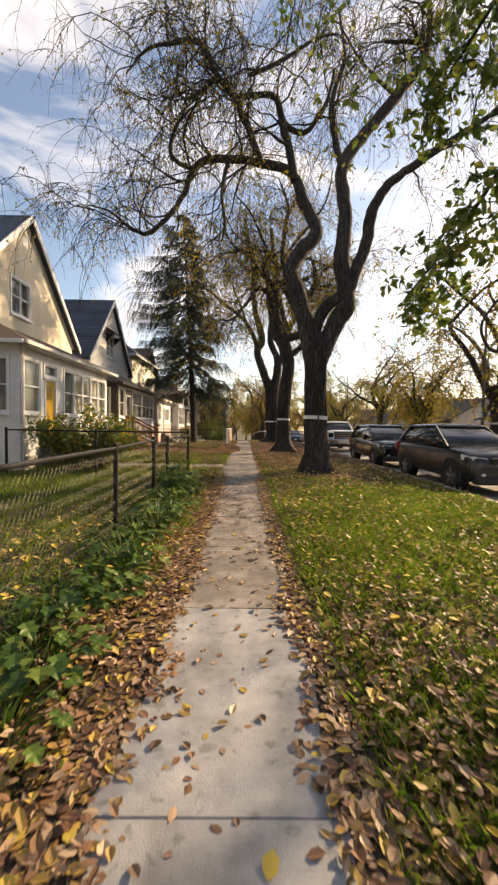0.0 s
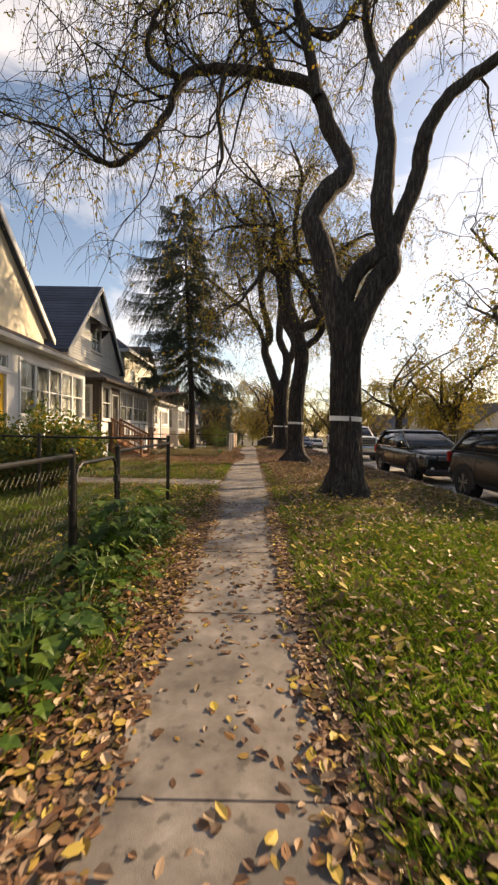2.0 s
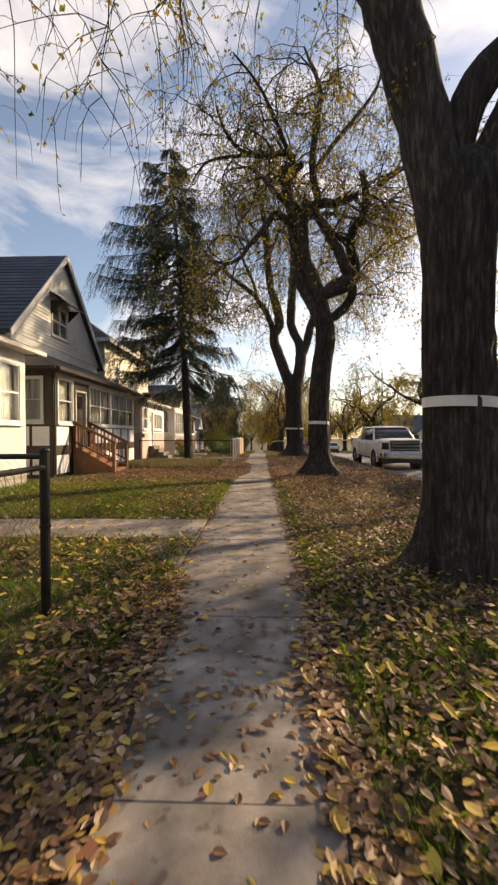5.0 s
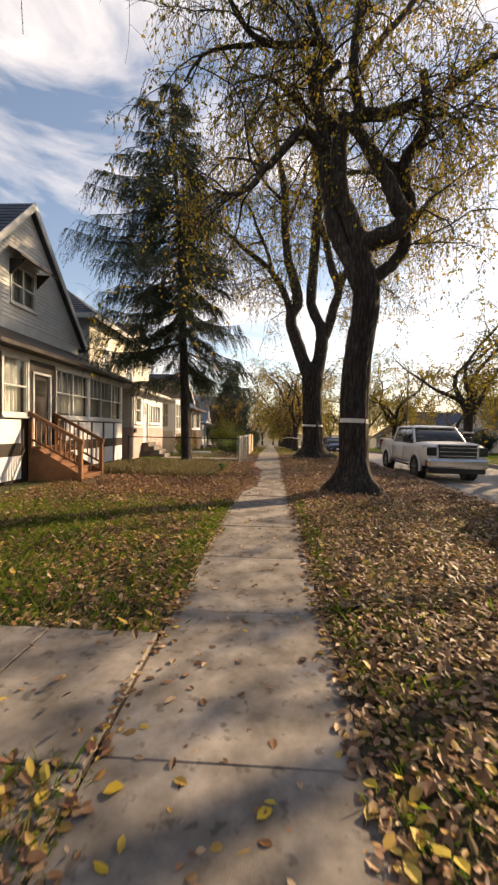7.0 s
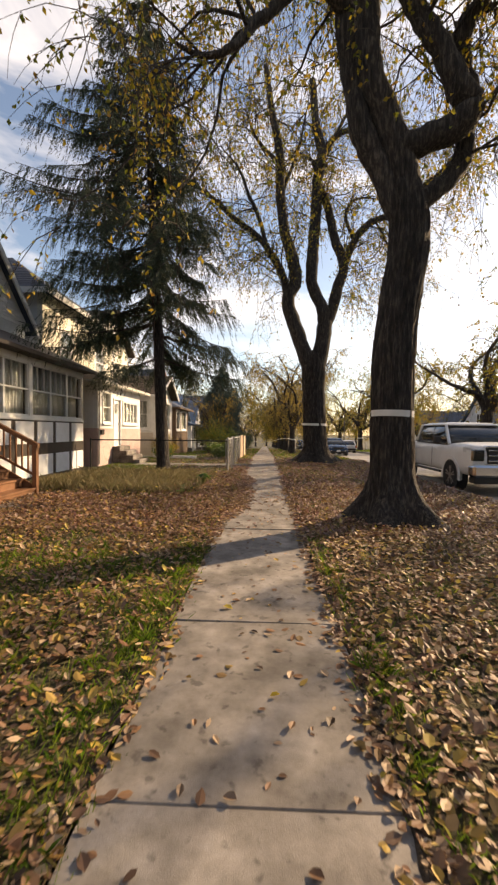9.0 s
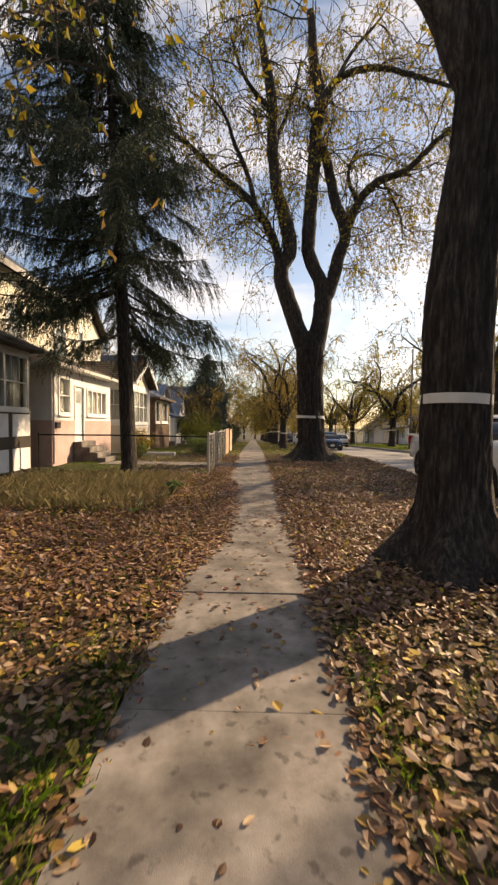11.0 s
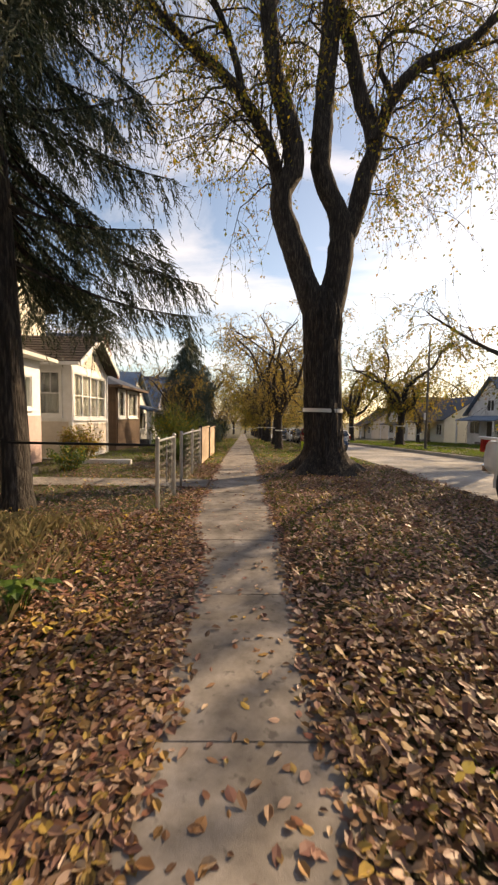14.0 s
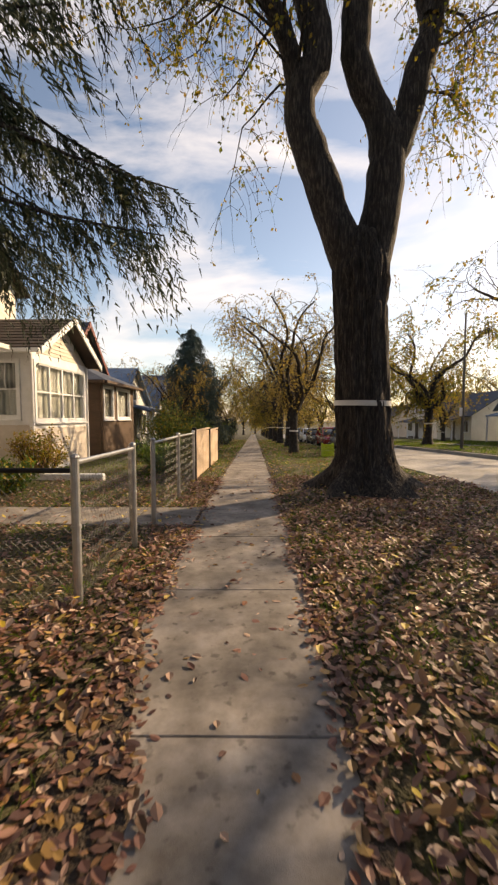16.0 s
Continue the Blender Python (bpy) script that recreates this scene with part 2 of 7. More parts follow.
def build_ground():
    xs = [-900, -300, -120, -60, -40, -26, -18, -12] + list(np.arange(-9, -0.9, 0.45)) + [-0.70, -0.66, -0.60, 0, 0.60, 0.66, 0.70]
    xs += list(np.arange(1.0, 4.6, 0.4)) + [4.6, 4.8, KERB_X + 0.002, 4.95] + [6.5, 8, 9.5, FAR_KERB_X - 0.1, FAR_KERB_X - 0.002, FAR_KERB_X + 0.05, 12, 14, 17, 20, 26, 40, 60, 120, 300, 900]
    ys = [-900, -200, -60, -25, -12] + list(np.arange(-6, 46, 0.5)) + list(np.arange(46, 110, 4.0)) + [120, 140, 170, 200, 250, 400, 900]
    xs, ys = sorted(xs), sorted(ys)
    verts = []
    for y in ys:
        for x in xs:
            verts.append((x, y, ground_height(x, min(y, 260.0))))
    w = len(xs)
    faces = [(j * w + i, j * w + i + 1, (j + 1) * w + i + 1, (j + 1) * w + i) for j in range(len(ys) - 1) for i in range(w - 1)]
    ob = mesh_of("ground", verts, faces, M_SOIL, smooth=True)
    return tagged(ob, "uneven lawn soil with worn grass and leaf mould", "ground", kind="structure")


ground = build_ground()


def strip(name, x0, x1, ys, dz, thick, mat, label, category):
    """A slab that follows the fall of the street."""
    bm = bmesh.new()
    rows = []
    for y in ys:
        z = gz(y) + dz
        rows.append([bm.verts.new(p) for p in ((x0, y, z - thick), (x0, y, z), (x1, y, z), (x1, y, z - thick))])
    for a, b in zip(rows, rows[1:]):
        for k in range(4):
            bm.faces.new((a[k], a[(k + 1) % 4], b[(k + 1) % 4], b[k]))
    bm.faces.new(rows[0])
    bm.faces.new(rows[-1][::-1])
    bmesh.ops.recalc_face_normals(bm, faces=bm.faces)
    return tagged(part(name, bm, mat), label, category, kind="structure")


FALL = [-40, -10, 10, 30, 34, 35, 36, 38, 40, 44, 50, 60, 80, 120, 180, 255]
strip("road", KERB_X + 0.15, FAR_KERB_X - 0.15, FALL, -ROAD_DROP + 0.02, 0.1, M_ROAD, "worn grey asphalt street with dusty muddy edges", "road")
strip("kerb", KERB_X, KERB_X + 0.16, FALL, 0.03, 0.3, M_KERB, "low worn concrete kerb beside the grass boulevard", "kerb")
strip("kerb", FAR_KERB_X - 0.16, FAR_KERB_X, FALL, 0.03, 0.3, M_KERB, "low worn concrete kerb on the far roadside", "kerb")
pavement = strip("pavement", -0.64, 0.64, FALL, -0.012, 0.12, M_JOINT, "concrete sidewalk of square slabs with dirt-filled joints", "sidewalk")
strip("pavement_far", 16.0, 17.3, FALL, 0.015, 0.1, M_CONCRETE, "concrete sidewalk along the opposite side of the street", "sidewalk")


# ---- houses ----
M_STUCCO_CREAM = material("cream_stucco", [(0.58, 0.52, 0.41), (0.66, 0.60, 0.48)], 8, 0.9, bump=0.4, bump_scale=70, stain=0.12)
M_WHITE = material("white_painted_wood", [(0.64, 0.65, 0.66), (0.74, 0.75, 0.77)], 5, 0.6, bump=0.1, bump_scale=60, stain=0.12)
M_WHITE_STUCCO = material("white_stucco", [(0.60, 0.61, 0.61), (0.72, 0.73, 0.74)], 6, 0.9, bump=0.5, bump_scale=60, stain=0.2)
M_GREY_SIDING = material("pale_grey_siding", [(0.52, 0.53, 0.52), (0.62, 0.63, 0.62)], 5, 0.7, bump=0.1, per_object=0.04, stain=0.12)
M_BEIGE_SIDING = material("beige_siding", [(0.50, 0.44, 0.38), (0.58, 0.52, 0.46)], 5, 0.7, bump=0.1, per_object=0.04, stain=0.12)
M_CREAM_SIDING = material("pale_cream_siding", [(0.62, 0.60, 0.50), (0.70, 0.68, 0.58)], 5, 0.7, bump=0.1, per_object=0.04, stain=0.12)
M_PINK = material("pink_stucco", [(0.46, 0.33, 0.31), (0.54, 0.40, 0.38)], 7, 0.9, bump=0.4, bump_scale=60, stain=0.2)
M_BROWN_WOOD = material("brown_stained_wood", [(0.075, 0.045, 0.030), (0.12, 0.072, 0.046)], 5, 0.7, bump=0.3, stretch=(1, 1, 6), per_object=0.12)
M_STAIN_WOOD = material("red_brown_deck_wood", [(0.17, 0.075, 0.035), (0.26, 0.12, 0.06)], 5, 0.6, bump=0.2, per_object=0.1)
M_DARK_TRIM = material("dark_brown_trim", [(0.025, 0.018, 0.015), (0.045, 0.032, 0.026)], 6, 0.5, bump=0.1)
M_RED_TRIM = material("dark_red_trim", [(0.14, 0.03, 0.025), (0.2, 0.05, 0.035)], 6, 0.6, bump=0.1)
M_ROOF = material("dark_shingles", [(0.028, 0.037, 0.055), (0.05, 0.063, 0.09), (0.075, 0.09, 0.12)], 18, 0.9, bump=0.5, bump_scale=60, per_object=0.2, stain=0.2)
M_ROOF_BROWN = material("brown_shingles", [(0.05, 0.035, 0.03), (0.09, 0.07, 0.06)], 18, 0.9, bump=0.5, bump_scale=60, per_object=0.2)
M_ROOF_BLUE = material("blue_grey_shingles", [(0.10, 0.15, 0.22), (0.15, 0.21, 0.29)], 18, 0.9, bump=0.5, bump_scale=60, per_object=0.15)
M_YELLOW_DOOR = material("yellow_door_paint", [(0.60, 0.34, 0.015), (0.68, 0.40, 0.03)], 4, 0.45, bump=0.05, stain=0.1)
M_DARK_DOOR = material("dark_door_paint", [(0.03, 0.022, 0.02), (0.05, 0.04, 0.035)], 4, 0.4, bump=0.05)
M_CURTAIN = material("pale_curtain", [(0.40, 0.39, 0.36), (0.52, 0.51, 0.48)], 3, 0.9, bump=0.3, stretch=(1, 8, 0.4))
# interior walls and floors: the dimness of unlit rooms is put into the colour
M_ROOM = material("room_coloured_dim", [(0.12, 0.11, 0.10), (0.18, 0.17, 0.15)], 3, 0.9, bump=0)
M_GLASS = glass_material("window_glass")
M_GUTTER = material("pale_gutter_metal", [(0.55, 0.54, 0.50), (0.66, 0.65, 0.61)], 6, 0.45, bump=0.05)
M_STEEL_DARK = material("black_steel", [(0.015, 0.015, 0.016), (0.03, 0.03, 0.03)], 8, 0.45, metal=0.6, bump=0.1)
M_STEEL = material("galvanised_steel", [(0.36, 0.37, 0.38), (0.50, 0.51, 0.52)], 10, 0.4, metal=0.85, bump=0.1)


def wall_pieces(bm, put, a0, a1, z0, z1, holes):
    """Fills a wall from a0 to a1 and z0 to z1, leaving the holes (a0, a1, z0, z1) open. put(bm, a0, a1, z0, z1) adds one block."""
    cuts = sorted({a0, a1, *[v for h in holes for v in h[:2] if a0 < v < a1]})
    for u, v in zip(cuts, cuts[1:]):
        mid, z = (u + v) / 2, z0
        for h in sorted((h for h in holes if h[0] < mid < h[1]), key=lambda h: h[2]):
            if h[2] > z:
                put(bm, u, v, z, h[2])
            z = max(z, h[3])
        if z < z1:
            put(bm, u, v, z, z1)
    bmesh.ops.remove_doubles(bm, verts=bm.verts, dist=0.0005)
    return bm


def wall_x(parent, x, y0, y1, z0, z1, holes, mat, thick=0.16, name="wall"):
    """A wall that faces the street (+x); its outside is at x."""
    bm = wall_pieces(bmesh.new(), lambda b, u, v, p, q: box(b, x - thick, x, u, v, p, q), y0, y1, z0, z1, holes)
    return part(name, bm, mat, parent)


def wall_y(parent, y, x0, x1, z0, z1, holes, mat, thick=0.16, name="wall"):
    """A wall square to the street; its outside is at y and it reaches `thick` further on."""
    bm = wall_pieces(bmesh.new(), lambda b, u, v, p, q: box(b, u, v, y, y + thick, p, q), x0, x1, z0, z1, holes)
    return part(name, bm, mat, parent)


def window(parent, face, at, u0, u1, z0, z1, mat, cols=1, rails=(0.5,), trim=0.07, curtain=True, muntins=0):
    """A sash window in a wall: a frame with casing and sill, a pane for each light, and a curtain behind."""
    def bx(bm, u_a, u_b, d_a, d_b, p, q, bev=0.0):
        return box(bm, at + d_a, at + d_b, u_a, u_b, p, q, bev) if face == "x" else box(bm, u_a, u_b, at - d_b, at - d_a, p, q, bev)
    bm = bmesh.new()
    bx(bm, u0 - trim, u0, -0.05, 0.035, z0 - trim, z1 + trim)
    bx(bm, u1, u1 + trim, -0.05, 0.035, z0 - trim, z1 + trim)
    bx(bm, u0, u1, -0.05, 0.033, z1, z1 + trim)
    bx(bm, u0, u1, -0.05, 0.033, z0 - trim, z0)
    s = 0.035
    w = (u1 - u0) / cols
    for k in range(cols):
        a, b = u0 + k * w, u0 + (k + 1) * w
        bx(bm, a, a + s, -0.07, 0.01, z0, z1)
        bx(bm, b - s, b, -0.07, 0.01, z0, z1)
        bx(bm, a + s, b - s, -0.07, 0.008, z0, z0 + s)
        bx(bm, a + s, b - s, -0.07, 0.008, z1 - s, z1)
        for r in rails:
            z = z0 + r * (z1 - z0)
            bx(bm, a + s, b - s, -0.07, 0.006, z - 0.02, z + 0.02)
            for j in range(muntins):
                u = a + (j + 1) * w / (muntins + 1)
                bx(bm, u - 0.01, u + 0.01, -0.06, 0.002, z + 0.02, z1 - s)
    win = part("window", bm, mat, parent)
    sill = bx(bmesh.new(), u0 - trim - 0.03, u1 + trim + 0.03, -0.02, 0.09, z0 - trim - 0.05, z0 - trim, 0.008)
    part("sill", sill, mat, win)
    for k in range(cols):
        edges = [z0, *[z0 + r * (z1 - z0) for r in rails], z1]
        for p, q in zip(edges, edges[1:]):
            pane = bx(bmesh.new(), u0 + k * w + s, u0 + (k + 1) * w - s, -0.045, -0.039, p + 0.02, q - 0.02)
            part("pane", pane, M_GLASS, win).visible_shadow = False
    if curtain:
        bm = bmesh.new()
        n = max(8, int((u1 - u0) * 14))
        fold = [(u0 + (u1 - u0) * i / n, -0.16 + 0.03 * (-1) ** i * (0.4 + 0.6 * abs(noise.noise((i * 0.7, at, u0))))) for i in range(n + 1)]
        for (ua, da), (ub, db) in zip(fold, fold[1:]):
            ps = [(ua, da, z0), (ub, db, z0), (ub, db, z1), (ua, da, z1)]
            bm.faces.new([bm.verts.new((at + d, u, z) if face == "x" else (u, at - d, z)) for u, d, z in ps])
        part("curtain", bm, M_CURTAIN, win)
    return win


def slope_roof(parent, quads, mat, thick=0.10, name="roof"):
    """Roof planes, each four (or three) corners, given a thickness downwards."""
    bm = bmesh.new()
    for q in quads:
        top = [bm.verts.new(p) for p in q]
        low = [bm.verts.new((p[0], p[1], p[2] - thick)) for p in q]
        bm.faces.new(top)
        bm.faces.new(low[::-1])
        k = len(q)
        for i in range(k):
            bm.faces.new((top[i], low[i], low[(i + 1) % k], top[(i + 1) % k]))
    bmesh.ops.recalc_face_normals(bm, faces=bm.faces)
    return part(name, bm, mat, parent)


def shingle_rows(parent, quad, mat, rows, label=""):
    """Courses of shingles on a roof plane whose corners run eave-near, eave-far, ridge-far, ridge-near: each course one thin board."""
    a, b, c, d = [Vector(p) for p in quad]
    up = (b - a).cross(d - a).normalized()
    if up.z < 0:
        up = -up
    for k in range(rows):
        u, v = k / rows, min(1.0, (k + 1.12) / rows)
        p = [a.lerp(d, u), b.lerp(c, u), b.lerp(c, v), a.lerp(d, v)]
        bm = bmesh.new()
        lift = [0.028, 0.028, 0.008, 0.008]
        top = [bm.verts.new(q + up * h) for q, h in zip(p, lift)]
        low = [bm.verts.new(q + up * 0.003) for q in p]
        bm.faces.new(top)
        for i in range(4):
            bm.faces.new((top[i], low[i], low[(i + 1) % 4], top[(i + 1) % 4]))
        part("shingle_course", bm, mat, parent)


def clapboards(parent, face, at, u0, u1, z0, z1, mat, step=0.13, cut=None, holes=()):
    """Lapped boards on a wall; cut(z) gives the limits of a gable at that height."""
    z = z0
    while z < z1 - 0.01:
        q = min(z + step, z1)
        a, b = (u0, u1) if cut is None else cut((z + q) / 2)
        spans = [(a, b)]
        for h in holes:
            if h[2] - 0.08 < (z + q) / 2 < h[3] + 0.08:
                spans = [t for s in spans for t in ((s[0], min(s[1], h[0] - 0.07)), (max(s[0], h[1] + 0.07), s[1])) if t[1] - t[0] > 0.05]
        for a, b in spans:
            bm = bmesh.new()
            prof = [(0.003, z), (0.026, z), (0.008, q), (0.003, q)]
            if face == "x":
                prism(bm, [(at + d, p) for d, p in prof], "y", a, b)
            else:
                prism(bm, [(at - d, p) for d, p in prof], "x", a, b)
            part("board", bm, mat, parent)
        z = q


def gable_house(name, y0, y1, ya, za, zf, x_front, x_back, mat, roof_mat, label, over=0.4, trim=M_WHITE, holes=(), rows=0, boards=None, base=0.0):
    """A house whose gable looks at the street: walls, gable with openings, two roof slopes and barge boards."""
    h = thing(name, (0, 0, 0), label, "house")
    k = (za - zf) / (ya - y0)
    bm = bmesh.new()
    wall_pieces(bm, lambda b, u, v, p, q: box(b, x_front - 0.18, x_front, u, v, p, q), y0 + over, y1 - over, base - 0.3, zf, [t for t in holes if t[2] < zf])
    body = part("front_wall", bm, mat, h)
    # gable triangle as steps of thin courses, so that the openings go through
    bm = bmesh.new()
    z = zf
    while z < za - 0.15:
        q = min(z + 0.1, za - 0.1)
        half_l, half_r = (za - 0.12 - z) / (za - zf) * (ya - y0), (za - 0.12 - z) / (za - zf) * (y1 - ya)
        wall_pieces(bm, lambda b, u, v, p, r: box(b, x_front - 0.18, x_front, u, v, p, r), ya - half_l, ya + half_r, z, q, [t for t in holes if t[2] < q and t[3] > z])
        z = q
    part("gable", bm, mat, h)
    part("side_wall", boxed(x_back, x_front - 0.182, y0 + over, y0 + over + 0.2, base - 0.3, zf - 0.05), mat, h)
    part("side_wall", boxed(x_back, x_front - 0.182, y1 - over - 0.2, y1 - over, base - 0.3, zf - 0.05), mat, h)
    part("back_wall", boxed(x_back - 0.2, x_back - 0.002, y0 + over, y1 - over, base - 0.3, zf), mat, h)
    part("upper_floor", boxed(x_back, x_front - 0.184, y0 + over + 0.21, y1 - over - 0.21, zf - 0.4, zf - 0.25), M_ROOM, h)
    xe = x_front + 0.22
    near = [(xe, y0, zf), (x_back - over, y0, zf), (x_back - over, ya, za), (xe, ya, za)]
    far = [(xe, y1, zf), (x_back - over, y1, zf), (x_back - over, ya, za), (xe, ya, za)]
    roof = slope_roof(h, [near, far], roof_mat, 0.12)
    if rows:
        shingle_rows(roof, near, roof_mat, rows)
    for y, s in ((y0, -1), (y1, 1)):
        bm = bmesh.new()
        prism(bm, [(y, zf - 0.2), (y, zf + 0.03), (ya, za + 0.03), (ya, za - 0.24)], "x", xe - 0.002, xe + 0.045)
        part("barge_board", bm, trim, h)
    return h


def porch(parent, x, xb, y0, y1, zs, ze, mat, holes, roof_mat, floor=0.9, near_holes=(), over=0.35, rise=0.85, gutter=M_GUTTER):
    """A closed-in porch along a house's front, with a lean-to hip roof and gutter."""
    wall_x(parent, x, y0, y1, -0.3, ze, holes, mat, name="porch_wall")
    wall_y(parent, y0, xb, x - 0.162, -0.3, ze, near_holes, mat, name="porch_wall")
    wall_y(parent, y1 - 0.16, xb, x - 0.162, -0.3, ze, (), mat, name="porch_wall")
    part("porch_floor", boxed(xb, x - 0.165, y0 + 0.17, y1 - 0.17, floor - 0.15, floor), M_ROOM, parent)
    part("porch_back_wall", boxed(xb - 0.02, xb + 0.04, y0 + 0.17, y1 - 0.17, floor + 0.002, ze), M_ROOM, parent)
    part("porch_ceiling", boxed(xb + 0.05, x - 0.17, y0 + 0.17, y1 - 0.17, ze - 0.1, ze - 0.03), M_WHITE, parent)
    o = over
    e, r = ze + 0.05, ze + 0.05 + rise
    d = (x + o - xb)
    slope_roof(parent, [[(x + o, y0 - o, e), (x + o, y1 + o, e), (xb, y1 + o - d, r), (xb, y0 - o + d, r)],
                        [(x + o, y0 - o, e), (xb, y0 - o, e), (xb, y0 - o + d, r)],
                        [(x + o, y1 + o, e), (xb, y1 + o, e), (xb, y1 + o - d, r)]], roof_mat, 0.09, "porch_roof")
    part("gutter", box(boxed(x + o - 0.02, x + o + 0.09, y0 - o, y1 + o, e - 0.14, e - 0.02, 0.015), xb, x + o - 0.022, y0 - o - 0.09, y0 - o + 0.02, e - 0.14, e - 0.02, 0.015), gutter, parent)
    bm = box(bmesh.new(), x + 0.003, x + o - 0.03, y0, y1, e - 0.13, e - 0.1)
    part("soffit", bm, gutter, parent)
    rod_bm = bmesh.new()
    rod(rod_bm, (x + 0.05, y0 + 0.06, 0.1), (x + 0.05, y0 + 0.06, e - 0.15), 0.035)
    part("downpipe", rod_bm, gutter, parent)


def panel_door(parent, x, y0, y1, z0, z1, mat, frame_mat):
    bm = bmesh.new()
    for a, b, p, q in ((y0, y0 + 0.06, z0, z1), (y1 - 0.06, y1, z0, z1), (y0 + 0.06, y1 - 0.06, z1 - 0.06, z1)):
        box(bm, x - 0.14, x + 0.03, a, b, p, q)
    fr = part("door_frame", bm, frame_mat, parent)
    bm = boxed(x - 0.09, x - 0.05, y0 + 0.062, y1 - 0.062, z0, z1 - 0.062)
    w = y1 - y0
    for p, q in ((0.08, 0.38), (0.44, 0.62)):
        box(bm, x - 0.052, x - 0.038, y0 + 0.2 * w, y1 - 0.2 * w, z0 + p * (z1 - z0), z0 + q * (z1 - z0), 0.006)
    leaf = part("door", bm, mat, parent)
    part("pane", boxed(x - 0.052, x - 0.044, y0 + 0.22 * w, y1 - 0.22 * w, z0 + 0.68 * (z1 - z0), z0 + 0.9 * (z1 - z0)), M_GLASS, leaf)
    part("door_handle", rod(bmesh.new(), (x - 0.05, y1 - 0.16, z0 + 0.95), (x + 0.02, y1 - 0.16, z0 + 0.95), 0.02), M_STEEL, leaf)
    return fr


def house_one():
    up = (14.95, 16.1, 5.2, 6.4)
    vent = (15.75, 16.1, 7.75, 8.15)
    h = gable_house("house", 11.7, 20.1, 15.95, 8.9, 4.85, -7.9, -17, M_STUCCO_CREAM, M_ROOF,
                    "cream stucco house with steep gable and white enclosed porch", holes=(up, vent))
    window(h, "x", -7.9, *up, M_WHITE, cols=2, rails=(0.5,))
    part("vent_louvre", boxed(-8.0, -7.92, vent[0], vent[1], vent[2], vent[3]), M_WHITE, h)
    door = (14.15, 14.95, 0.75, 2.85)
    trans_l = (14.15, 14.95, 2.95, 3.3)
    w1, w2 = (12.95, 13.85, 1.75, 3.3), (15.55, 19.65, 1.75, 3.3)
    wn_ = (-7.6, -6.75, 1.75, 3.3)
    porch(h, -6.4, -7.9, 12.75, 19.95, 1.75, 3.72, M_WHITE_STUCCO, (door, trans_l, w1, w2), M_ROOF_BROWN, 0.75, (wn_,))
    window(h, "x", -6.4, *w1, M_WHITE, cols=1)
    window(h, "x", -6.4, *w2, M_WHITE, cols=5)
    window(h, "x", -6.4, *trans_l, M_WHITE, cols=1, rails=(), curtain=False)
    window(h, "y", 12.75, *wn_, M_WHITE, cols=1)
    panel_door(h, -6.4, *door, M_YELLOW_DOOR, M_WHITE)
    bm = bmesh.new()
    for k in range(4):
        box(bm, -6.38, -5.1 + 0.0 - 0.28 * k, 13.9, 15.2, -0.1 if k == 0 else 0.185 * k, 0.185 * (k + 1), 0.012)
    part("front_steps", bm, M_CONCRETE, h)
    for z, hgt in ((0.0, 0.22), (0.225, 0.2)):
        y = 12.8
        while y < 19.9:
            L = 0.3 + 0.25 * abs(noise.noise((y * 3.1, z * 7, 2)))
            if not 13.85 < y + L / 2 < 15.25:
                part("stone", boxed(-6.39, -6.345, y, min(y + L - 0.02, 19.9), z, z + hgt, 0.01), M_KERB, h, "rough pale footing stone")
            y += L
    return h


